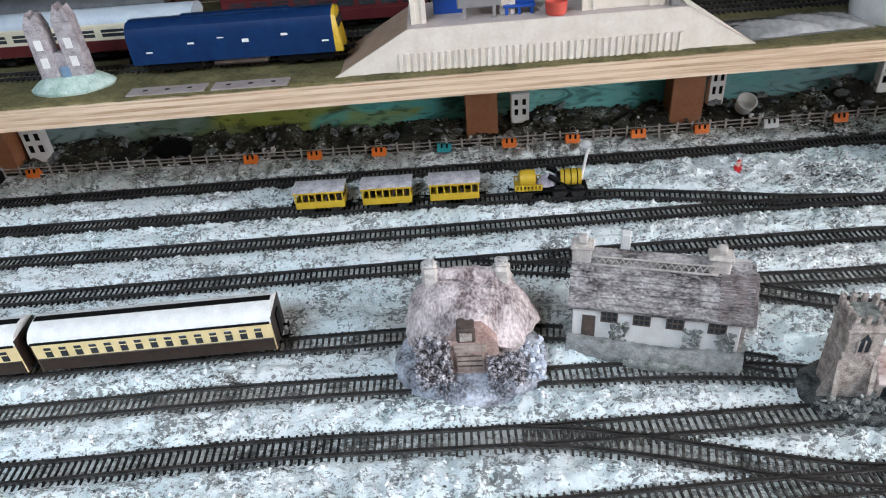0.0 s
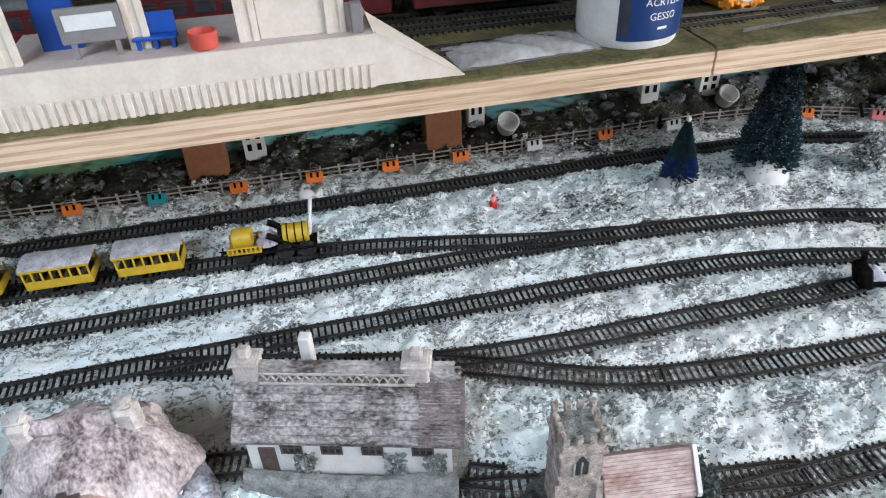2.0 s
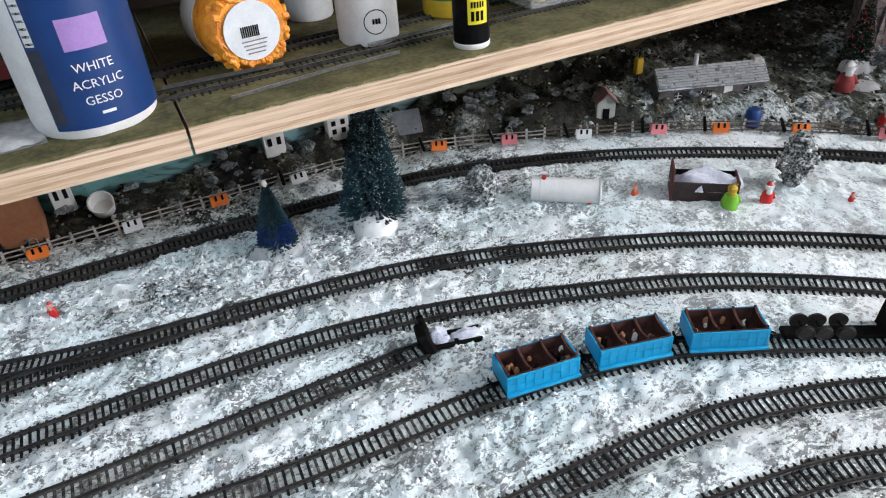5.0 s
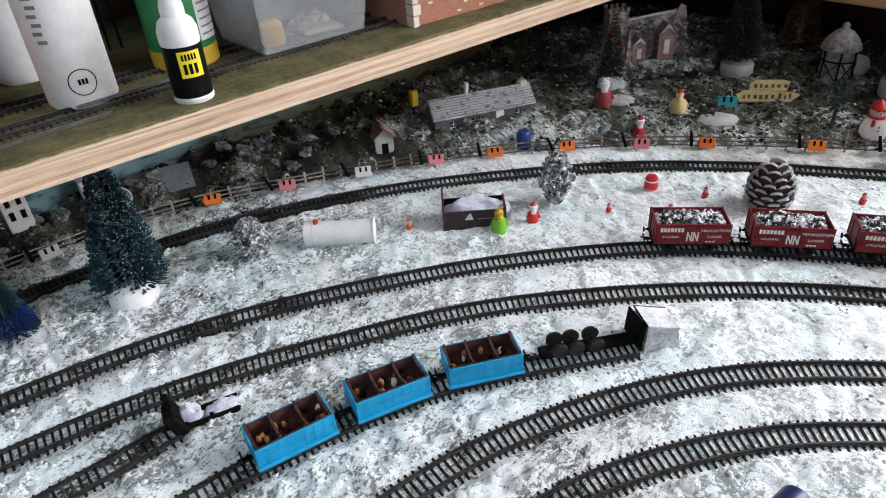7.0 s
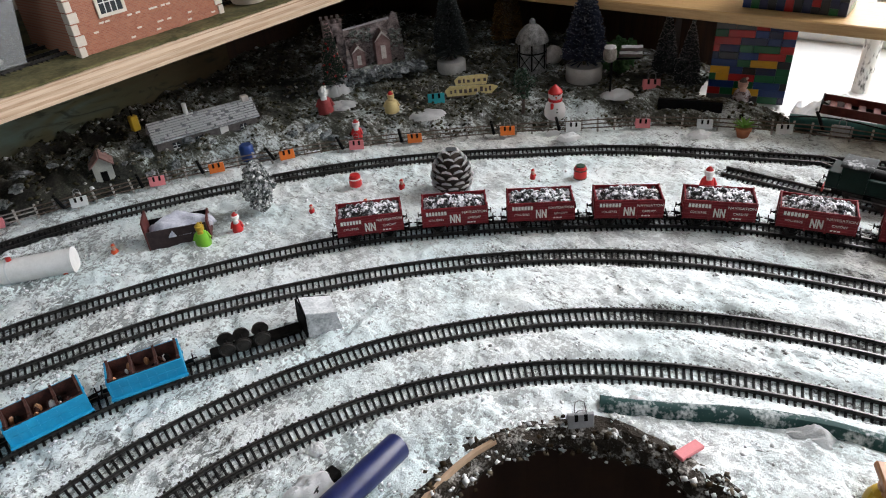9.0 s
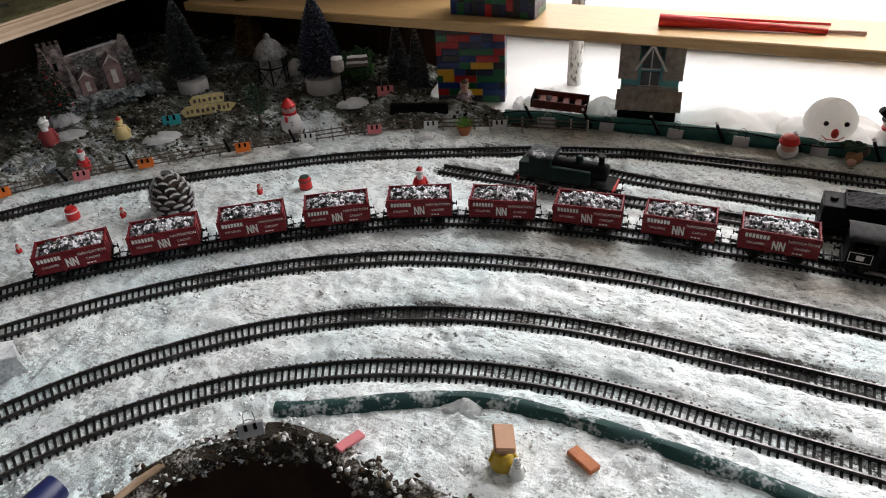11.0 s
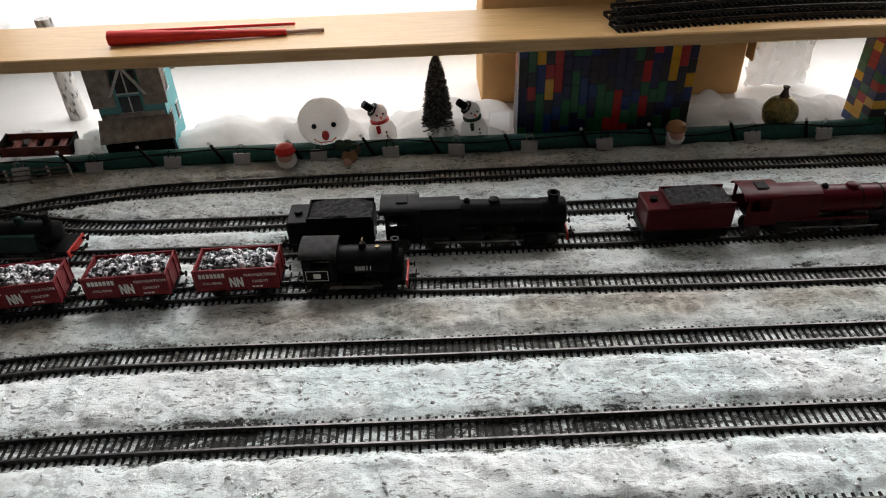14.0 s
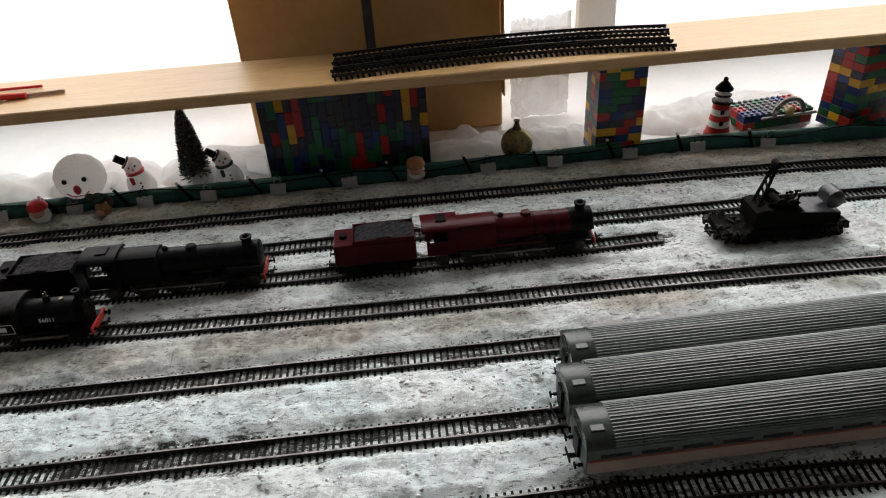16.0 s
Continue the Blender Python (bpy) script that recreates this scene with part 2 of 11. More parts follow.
class Mesh:
    """Collects faces; build() links them as one object."""

    def __init__(self):
        self.v, self.f = [], []

    def add(self, verts, faces, m=None):
        k = len(self.v)
        self.v += [tuple(m @ Vector(p)) for p in verts] if m else [tuple(p) for p in verts]
        self.f += [tuple(i + k for i in q) for q in faces]
        return self

    def box(self, x0, x1, y0, y1, z0, z1, c=0.0, m=None):
        """A block, its edges chamfered by c."""
        c = min(c, 0.45 * min(x1 - x0, y1 - y0, z1 - z0))
        if c <= 0:
            v = [(x, y, z) for z in (z0, z1) for y in (y0, y1) for x in (x0, x1)]
            return self.add(v, [(0, 2, 3, 1), (4, 5, 7, 6), (0, 1, 5, 4), (2, 6, 7, 3), (0, 4, 6, 2), (1, 3, 7, 5)], m)
        v, idx = [], {}
        for i, (x, sx) in enumerate(((x0, 1), (x1, -1))):
            for j, (y, sy) in enumerate(((y0, 1), (y1, -1))):
                for k, (z, sz) in enumerate(((z0, 1), (z1, -1))):
                    for a in range(3):
                        idx[i, j, k, a] = len(v)
                        v.append((x + (sx * c if a != 0 else 0), y + (sy * c if a != 1 else 0), z + (sz * c if a != 2 else 0)))
        f = []
        for s in (0, 1):
            q = [(s, 0, 0), (s, 1, 0), (s, 1, 1), (s, 0, 1)]
            f.append([idx[(*p, 0)] for p in q][::1 if s else -1])
            q = [(0, s, 0), (1, s, 0), (1, s, 1), (0, s, 1)]
            f.append([idx[(*p, 1)] for p in q][::-1 if s else 1])
            q = [(0, 0, s), (1, 0, s), (1, 1, s), (0, 1, s)]
            f.append([idx[(*p, 2)] for p in q][::1 if s else -1])
        for a in (0, 1):
            for b in (0, 1):
                f.append([idx[0, a, b, 1], idx[1, a, b, 1], idx[1, a, b, 2], idx[0, a, b, 2]][::1 if a == b else -1])
                f.append([idx[a, 0, b, 0], idx[a, 1, b, 0], idx[a, 1, b, 2], idx[a, 0, b, 2]][::-1 if a == b else 1])
                f.append([idx[a, b, 0, 0], idx[a, b, 1, 0], idx[a, b, 1, 1], idx[a, b, 0, 1]][::1 if a == b else -1])
                for d in (0, 1):
                    f.append([idx[a, b, d, 0], idx[a, b, d, 1], idx[a, b, d, 2]][::1 if (a + b + d) % 2 else -1])
        return self.add(v, f, m)

    def lathe(self, prof, n=16, m=None, axis="z"):
        """A profile of (radius, height) turned about an axis; ends are closed."""
        v, f = [], []
        for r, z in prof:
            for i in range(n):
                a = 2 * math.pi * i / n
                p = (r * math.cos(a), r * math.sin(a), z)
                v.append(p if axis == "z" else ((p[2], p[0], p[1]) if axis == "x" else (p[1], p[2], p[0])))
        for k in range(len(prof) - 1):
            for i in range(n):
                j = (i + 1) % n
                f.append((k * n + i, k * n + j, (k + 1) * n + j, (k + 1) * n + i))
        if prof[0][0] > 1e-6:
            f.append(tuple(range(n))[::-1])
        if prof[-1][0] > 1e-6:
            f.append(tuple(range((len(prof) - 1) * n, len(prof) * n)))
        return self.add(v, f, m)

    def cyl(self, p0, p1, r0, r1=None, n=10):
        p0, p1 = Vector(p0), Vector(p1)
        d = p1 - p0
        m = Matrix.Translation(p0) @ d.to_track_quat("Z", "Y").to_matrix().to_4x4()
        return self.lathe([(r0, 0), (r0 if r1 is None else r1, d.length)], n, m)

    def ball(self, c, r, n=10, sq=(1, 1, 1), wob=0.0, seed=0):
        rnd = random.Random(seed)
        prof = [(math.sin(math.pi * k / n), -math.cos(math.pi * k / n)) for k in range(n + 1)]
        v, f = [], []
        for q, z in prof:
            for i in range(2 * n):
                a = math.pi * i / n
                w = r * (1 + (rnd.uniform(-wob, wob) if wob else 0))
                v.append((c[0] + w * q * math.cos(a) * sq[0], c[1] + w * q * math.sin(a) * sq[1], c[2] + w * z * sq[2]))
        for k in range(n):
            for i in range(2 * n):
                j = (i + 1) % (2 * n)
                f.append((k * 2 * n + i, k * 2 * n + j, (k + 1) * 2 * n + j, (k + 1) * 2 * n + i))
        return self.add(v, f)

    def prism(self, poly, a0, a1, axis="x", m=None):
        """A polygon drawn out along an axis. poly lies in (y, z), (x, z) or (x, y)."""
        n = len(poly)
        put = {"x": lambda p, a: (a, p[0], p[1]), "y": lambda p, a: (p[0], a, p[1]), "z": lambda p, a: (p[0], p[1], a)}[axis]
        v = [put(p, a) for a in (a0, a1) for p in poly]
        f = [tuple(range(n))[::-1], tuple(range(n, 2 * n))]
        f += [(i, (i + 1) % n, n + (i + 1) % n, n + i) for i in range(n)]
        return self.add(v, f, m)

    def tube(self, pts, r, n=8, wob=0.0, seed=0):
        """A round hose through points."""
        rnd = random.Random(seed)
        pts = [Vector(p) for p in pts]
        v, f = [], []
        for k, p in enumerate(pts):
            d = (pts[min(k + 1, len(pts) - 1)] - pts[max(k - 1, 0)]).normalized()
            side = d.cross(Vector((0, 0, 1)))
            side = side.normalized() if side.length > 1e-3 else Vector((1, 0, 0))
            up = side.cross(d)
            for i in range(n):
                a = 2 * math.pi * i / n
                w = r * (1 + rnd.uniform(-wob, wob))
                v.append(p + side * (w * math.cos(a)) + up * (w * math.sin(a)))
        for k in range(len(pts) - 1):
            for i in range(n):
                j = (i + 1) % n
                f.append((k * n + i, k * n + j, (k + 1) * n + j, (k + 1) * n + i))
        f += [tuple(range(n))[::-1], tuple(range((len(pts) - 1) * n, len(pts) * n))]
        return self.add(v, f)

    def heap(self, cx, cy, z0, rx, ry, h, seed, cells=22):
        """A soft uneven mound, lying on z0."""
        u, v = np.meshgrid(np.linspace(-1.25, 1.25, cells), np.linspace(-1.25, 1.25, cells))
        k = seed * 3.7
        f = 1 - u ** 2 - v ** 2 + 0.45 * grid_noise(u + k, v - k, 0.55, 7) + 0.25 * grid_noise(u - k, v + k, 0.24, 8)
        z = np.where(f > 0, h * np.sqrt(np.clip(f, 0, None)) * (0.78 + 0.22 * grid_noise(u + k, v, 0.40, 9)) + 0.10 * h * grid_noise(u, v + k, 0.16, 10), -0.1 * h)
        idx = np.arange(cells * cells).reshape(cells, cells)
        at = len(self.v)
        self.v += [(cx + a * rx, cy + b * ry, z0 + c) for a, b, c in zip(u.ravel(), v.ravel(), z.ravel())]
        on = (f > 0)
        for i in range(cells - 1):
            for j in range(cells - 1):
                if on[i, j] or on[i + 1, j] or on[i, j + 1] or on[i + 1, j + 1]:
                    self.f.append(tuple(int(at + q) for q in (idx[i, j], idx[i, j + 1], idx[i + 1, j + 1], idx[i + 1, j])))
        return self

    def crag(self, amp, size, seed=0, z_min=-9.0):
        """Pushes the vertices about by noise."""
        out = []
        for p in self.v:
            q = Vector(p)
            if q.z > z_min:
                q = q + noise.noise_vector(q / size + Vector((seed, 0, 0))) * amp + noise.noise_vector(q / (size * 0.45) + Vector((0, seed, 0))) * (amp * 0.5)
            out.append(tuple(q))
        self.v = out
        return self

    def data(self, name, material, smooth=False):
        me = bpy.data.meshes.new(name)
        me.from_pydata(self.v, [], self.f)
        bm = bmesh.new()
        bm.from_mesh(me)
        bmesh.ops.recalc_face_normals(bm, faces=bm.faces)
        bm.to_mesh(me)
        bm.free()
        me.materials.append(material)
        if smooth:
            me.polygons.foreach_set("use_smooth", [True] * len(me.polygons))
            me.set_sharp_from_angle(angle=radians(38))
        me.update()
        return me


def part(name, mesh, material, parent, label="", smooth=False, m=None):
    """One mesh object under a thing or under a part."""
    ob = new(name, mesh if isinstance(mesh, bpy.types.Mesh) else mesh.data(name, material, smooth))
    ob.parent = parent
    if m is not None:
        ob.matrix_basis = m
    return tagged(ob, label)


def thing(name, m, label, category, group=""):
    """An empty at the base of a thing, to which its parts belong."""
    ob = new(name)
    ob.empty_display_size = 0.01
    ob.matrix_basis = m
    return tagged(ob, label, category, group)


def single(name, mesh, material, m, label, category, group="", smooth=False):
    ob = new(name, mesh.data(name, material, smooth))
    ob.matrix_basis = m
    return tagged(ob, label, category, group)


def structure(name, mesh, material, label="", smooth=False):
    ob = new(name, mesh.data(name, material, smooth))
    return tagged(ob, label, kind="structure")


def words(text, size, material, name="lettering"):
    """Flat letters of the built-in font, in the x-z plane, centred, facing -y."""
    cu = bpy.data.curves.new(name, "FONT")
    cu.body, cu.size, cu.align_x, cu.align_y = text, size, "CENTER", "CENTER"
    cu.extrude, cu.resolution_u = 0.00005, 2
    ob = bpy.data.objects.new("tmp", cu)
    me = bpy.data.meshes.new_from_object(ob)
    bpy.data.objects.remove(ob)
    me.transform(Matrix.Rotation(radians(90), 4, "X"))
    me.materials.clear()
    me.materials.append(material)
    return me


# ---------- curves in the plan ----------


class Line:
    """A smooth curve through plan points, measured along its length."""

    def __init__(self, pts, step=0.004):
        p = np.array([pts[0]] * 1 + list(pts) + [pts[-1]], float)
        p[0], p[-1] = 2 * p[1] - p[2], 2 * p[-2] - p[-3]
        out = []
        for i in range(1, len(p) - 2):
            n = max(2, int(np.linalg.norm(p[i + 1] - p[i]) / 0.002))
            t = np.linspace(0, 1, n, endpoint=False)[:, None]
            a, b, c, d = p[i - 1], p[i], p[i + 1], p[i + 2]
            out.append(0.5 * (2 * b + (c - a) * t + (2 * a - 5 * b + 4 * c - d) * t ** 2 + (3 * b - a - 3 * c + d) * t ** 3))
        q = np.vstack(out + [p[-2:-1]])
        s = np.concatenate([[0], np.cumsum(np.linalg.norm(np.diff(q, axis=0), axis=1))])
        self.length = s[-1]
        self.s = np.linspace(0, self.length, int(self.length / step) + 2)
        self.p = np.stack([np.interp(self.s, s, q[:, 0]), np.interp(self.s, s, q[:, 1])], 1)
        for _ in range(3):
            self.p[3:-3] = sum(self.p[3 + k:len(self.p) - 3 + k] for k in (-3, -2, -1, 0, 1, 2, 3)) / 7

    def at(self, s):
        return np.array([np.interp(s, self.s, self.p[:, 0]), np.interp(s, self.s, self.p[:, 1])])

    def heading(self, s, reach=0.004):
        d = self.at(s + reach) - self.at(s - reach)
        return math.atan2(d[1], d[0])

    def find(self, x, y):
        return float(self.s[np.argmin(np.hypot(self.p[:, 0] - x, self.p[:, 1] - y))])

    def spot(self, s, z=0.0, wheelbase=0.03, flip=False):
        a, b = self.at(s - wheelbase / 2), self.at(s + wheelbase / 2)
        c, d = (a + b) / 2, b - a
        return pose(c[0], c[1], z, 0, 0, math.degrees(math.atan2(d[1], d[0])) + (180 if flip else 0))

    def distance(self, X, Y, skip=2):
        """Distance of grid points from the curve."""
        out = np.full(X.shape, 9.0)
        for x, y in self.p[::skip]:
            np.minimum(out, (X - x) ** 2 + (Y - y) ** 2, out=out)
        return np.sqrt(out)


TRACKS = {
    "outer": [(-0.9, 0.742), (-0.5, 0.746), (-0.1, 0.752), (0.3, 0.756), (0.55, 0.757), (0.68, 0.752), (0.80, 0.720), (0.918, 0.668), (1.03, 0.598),
              (1.13, 0.520), (1.21, 0.434), (1.265, 0.358), (1.336, 0.249), (1.385, 0.130), (1.422, 0.030), (1.447, -0.07), (1.456, -0.19), (1.457, -0.45), (1.453, -0.75), (1.449, -0.98), (1.434, -1.21), (1.40, -1.4)],
    "main": [(-0.9, 0.600), (-0.5, 0.606), (-0.1, 0.613), (0.149, 0.619), (0.35, 0.623), (0.5, 0.616), (0.62, 0.598), (0.728, 0.563), (0.848, 0.508), (0.94, 0.452), (1.01, 0.398),
             (1.06, 0.345), (1.11, 0.283), (1.175, 0.190), (1.222, 0.107), (1.247, 0.032), (1.263, -0.046), (1.272, -0.15), (1.275, -0.30), (1.270, -0.42), (1.262, -0.63), (1.258, -0.85), (1.252, -1.02), (1.24, -1.2), (1.21, -1.4)],
    "second": [(-0.9, 0.528), (-0.47, 0.537), (-0.2, 0.545), (0.1, 0.554), (0.35, 0.557), (0.47, 0.555), (0.555, 0.545), (0.648, 0.521), (0.72, 0.494), (0.80, 0.461), (0.869, 0.421), (0.954, 0.357),
               (1.033, 0.282), (1.10, 0.197), (1.15, 0.105), (1.18, 0.01), (1.196, -0.08), (1.20, -0.18), (1.196, -0.4), (1.192, -0.7), (1.185, -1.0), (1.16, -1.4)],
    "third": [(-0.9, 0.30), (-0.35, 0.322), (-0.15, 0.331), (0.05, 0.332), (0.25, 0.337), (0.47, 0.343), (0.60, 0.344), (0.69, 0.341), (0.748, 0.331), (0.832, 0.302), (0.912, 0.257), (0.985, 0.193), (1.035, 0.132), (1.075, 0.06),
              (1.103, -0.02), (1.117, -0.10), (1.120, -0.2), (1.118, -0.4), (1.115, -0.7), (1.11, -1.0), (1.09, -1.4)],
    "inner": [(-0.9, 0.235), (-0.3, 0.255), (0.16, 0.275), (0.40, 0.285), (0.60, 0.290), (0.72, 0.277), (0.79, 0.257), (0.87, 0.215), (0.94, 0.154), (0.985, 0.092), (1.02, 0.02), (1.045, -0.065), (1.053, -0.15), (1.049, -0.25),
              (1.046, -0.40), (1.044, -0.8), (1.035, -1.0), (1.02, -1.4)],
    "siding_short": [(0.0, 0.547), (0.075, 0.532), (0.149, 0.513), (0.217, 0.499), (0.31, 0.494), (0.394, 0.495), (0.485, 0.496), (0.578, 0.497)],
    "siding_curved": [(0.185, 0.505), (0.238, 0.488), (0.29, 0.466), (0.345, 0.447), (0.42, 0.437), (0.506, 0.432), (0.596, 0.430), (0.68, 0.418), (0.75, 0.398), (0.82, 0.362), (0.885, 0.325)],
    "coach_siding": [(-0.9, 0.405), (-0.385, 0.433), (-0.16, 0.444), (0.0, 0.447), (0.09, 0.436), (0.17, 0.410), (0.235, 0.386)],
    "goods_siding": [(-0.9, 0.365), (-0.38, 0.381), (-0.2, 0.389), (0.05, 0.390), (0.15, 0.388), (0.235, 0.379), (0.33, 0.358), (0.42, 0.345)],
    "crossover": [(0.03, 0.331), (0.08, 0.325), (0.137, 0.311), (0.20, 0.294), (0.262, 0.282), (0.33, 0.283)],
    "yellow_siding": [(-0.6, 0.672), (-0.28, 0.675), (0.0, 0.674), (0.154, 0.668), (0.267, 0.648), (0.35, 0.630), (0.42, 0.622)],
    "east_siding": [(1.418, 0.045), (1.398, -0.02), (1.385, -0.09), (1.381, -0.2), (1.381, -0.4), (1.382, -0.6), (1.376, -0.87), (1.371, -1.12), (1.36, -1.3)],
    "loco_siding": [(1.340, 0.128), (1.339, 0.05), (1.335, -0.08), (1.331, -0.28), (1.327, -0.50), (1.326, -0.75), (1.328, -0.906)],
}
LINES = {k: Line(v) for k, v in TRACKS.items()}
FENCE = Line([(-0.9, 0.812), (-0.4, 0.806), (0.0, 0.800), (0.3, 0.802), (0.55, 0.808), (0.66, 0.806), (0.74, 0.790), (0.81, 0.762), (0.90, 0.722), (1.0, 0.672), (1.09, 0.61), (1.17, 0.54), (1.225, 0.482), (1.30, 0.392), (1.352, 0.320), (1.402, 0.250), (1.438, 0.176), (1.466, 0.09), (1.485, -0.02)])

# ---------- noise on grids ----------


def grid_noise(X, Y, size, seed):
    """Smooth random values between -1 and 1 with features of that size."""
    r = np.random.RandomState(seed).uniform(-1, 1, (211, 211))
    u, v = X / size + 50.3, Y / size + 50.7
    i, j = np.floor(u).astype(int), np.floor(v).astype(int)
    a, b = u - i, v - j
    a, b = a * a * (3 - 2 * a), b * b * (3 - 2 * b)
    g = lambda p, q: r[p % 211, q % 211]
    return (g(i, j) * (1 - a) + g(i + 1, j) * a) * (1 - b) + (g(i, j + 1) * (1 - a) + g(i + 1, j + 1) * a) * b


def smooth01(x, a, b):
    t = np.clip((x - a) / (b - a), 0, 1)
    return t * t * (3 - 2 * t)


def sheet(name, X, Y, Z, keep, material, cover=None, bare=None):
    """A height field as one mesh; cells outside keep are left open."""
    ny, nx = X.shape
    idx = np.arange(nx * ny).reshape(ny, nx)
    quads = np.stack([idx[:-1, :-1], idx[:-1, 1:], idx[1:, 1:], idx[1:, :-1]], -1)[keep[:-1, :-1] & keep[1:, 1:] & keep[1:, :-1] & keep[:-1, 1:]]
    used = np.unique(quads)
    new_of = np.full(nx * ny, -1)
    new_of[used] = np.arange(len(used))
    co = np.stack([X.ravel(), Y.ravel(), Z.ravel()], 1)[used]
    me = bpy.data.meshes.new(name)
    q = new_of[quads].reshape(-1)
    me.vertices.add(len(co))
    me.vertices.foreach_set("co", co.ravel())
    me.loops.add(len(q))
    me.loops.foreach_set("vertex_index", q)
    me.polygons.add(len(q) // 4)
    me.polygons.foreach_set("loop_start", np.arange(0, len(q), 4))
    me.polygons.foreach_set("use_smooth", np.ones(len(q) // 4, bool))
    me.update(calc_edges=True)
    if cover is not None:
        a = me.attributes.new("cover", "FLOAT", "POINT")
        a.data.foreach_set("value", cover.ravel()[used].astype(np.float32))
    if bare is not None:
        a = me.attributes.new("bare", "FLOAT", "POINT")
        a.data.foreach_set("value", np.clip(bare, 0, 1).ravel()[used].astype(np.float32))
    me.materials.append(material)
    return new(name, me)


def inside(X, Y, poly):
    out = np.zeros(X.shape, bool)
    n = len(poly)
    for k in range(n):
        (x0, y0), (x1, y1) = poly[k], poly[(k + 1) % n]
        cross = ((y0 > Y) != (y1 > Y)) & (X < (x1 - x0) * (Y - y0) / (y1 - y0 + 1e-12) + x0)
        out ^= cross
    return out


# ---------- the baseboard under snow ----------
WELL = Line([(0.40, 0.09), (0.60, 0.12), (0.74, 0.134), (0.822, 0.140), (0.872, 0.130), (0.905, 0.105), (0.928, 0.060), (0.930, 0.020), (0.920, -0.01), (0.915, -0.06), (0.915, -0.14), (0.935, -0.24), (0.96, -0.36), (0.965, -0.6), (0.955, -1.0), (0.94, -1.5)])
WELL_POLY = [(-0.95, 0.06)] + [tuple(p) for p in WELL.p[::4]] + [(-0.95, -1.55)]
CELL = 0.0029
gx, gy = np.meshgrid(np.arange(-0.9, 1.515, CELL), np.arange(-1.42, 0.835, CELL))
near = np.full(gx.shape, 9.0)
for line in LINES.values():
    np.minimum(near, line.distance(gx, gy, 3), out=near)
fence_d = FENCE.distance(gx, gy)
past_fence = (gy > np.interp(gx, FENCE.p[:, 0], FENCE.p[:, 1])) & (gx < 1.485)
height = -0.0011 + 0.0034 * smooth01(near, 0.0105, 0.024)
height += 0.0016 * grid_noise(gx, gy, 0.03, 1) * smooth01(near, 0.014, 0.03) + 0.0016 * grid_noise(gx, gy, 0.012, 2) * smooth01(near, 0.010, 0.018)
fluff = 0.0030 * (1 - np.abs(grid_noise(gx, gy, 0.0095, 3)) * 2) + 0.0020 * (1 - np.abs(grid_noise(gx + 0.3 * gy, gy, 0.0060, 6)) * 2)
height += fluff * smooth01(near, 0.011, 0.020) * (0.42 + 0.58 * (1 - smooth01(gx, 0.5, 0.9)))
height = np.where(near < 0.0105, np.minimum(height, -0.0003), height)
cover = 0.72 + 0.06 * grid_noise(gx, gy, 0.06, 4) + 0.06 * grid_noise(gx, gy, 0.02, 5)
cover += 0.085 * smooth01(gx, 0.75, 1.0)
cover -= 0.06 * (1 - smooth01(near, 0.010, 0.019)) + 0.02 * (1 - smooth01(near, 0.018, 0.026))
cover -= 0.07 * (1 - smooth01(near, 0.008, 0.016)) * (1 - smooth01(gx, 0.55, 0.9))
for key, reach in (("outer", 0.95), ("yellow_siding", 0.30)):
    cover -= 0.16 * (1 - smooth01(LINES[key].distance(gx, gy, 3), 0.0135, 0.0175)) * (1 - smooth01(gx, reach - 0.15, reach))
# Band beside the main track: bare board, and the train's shadow put into cover.
cover -= 0.12 * np.exp(-((gx - 1.238) / 0.022) ** 2) * smooth01(-gy, -0.08, 0.1)
# Strips under the shelf: more dark specks, and shelf shade put into the cover.
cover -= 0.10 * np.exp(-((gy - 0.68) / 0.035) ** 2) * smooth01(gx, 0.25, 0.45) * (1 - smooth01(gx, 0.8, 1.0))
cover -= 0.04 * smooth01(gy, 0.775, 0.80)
cover -= 0.10 * np.exp(-((gx - 0.96) / 0.03) ** 2) * smooth01(-gy, -0.06, 0.02)
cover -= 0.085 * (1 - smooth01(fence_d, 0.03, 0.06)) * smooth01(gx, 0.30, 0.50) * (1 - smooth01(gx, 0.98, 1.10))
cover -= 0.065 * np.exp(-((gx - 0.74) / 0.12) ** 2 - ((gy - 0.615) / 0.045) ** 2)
keep = ~inside(gx, gy, WELL_POLY) & ~(past_fence & (fence_d > 0.01))
# East: greyer bed; sleeper ends and ballast shadow put into the outer band's cover.
cover -= (0.19 * (1 - smooth01(near, 0.009, 0.012)) + 0.18 * np.exp(-((near - 0.0155) / 0.0035) ** 2)) * smooth01(gx, 0.95, 1.1)
south = smooth01(-gy, -0.06, 0.06)
# At x 1.234: bare board, deepened by the train's shadow put into its brown.
bare = south * (0.60 * smooth01(gx, 1.42, 1.475) + 0.95 * np.exp(-((gx - 1.234) / 0.028) ** 2) + 0.35 * np.exp(-((gx - 1.305) / 0.02) ** 2)) + 0.12 * smooth01(gy, 0.765, 0.80)
bare += 0.65 * (1 - smooth01(near, 0.0095, 0.0135)) * (1 - smooth01(gx, 0.30, 0.62)) + 0.55 * (1 - smooth01(fence_d, 0.02, 0.05)) * smooth01(gx, 1.05, 1.22)
bare += 0.75 * np.exp(-((gx + 0.05) / 0.16) ** 2 - ((gy - 0.470) / 0.035) ** 2) + 0.3 * np.exp(-((gx - 0.17) / 0.12) ** 2 - ((gy - 0.475) / 0.03) ** 2)
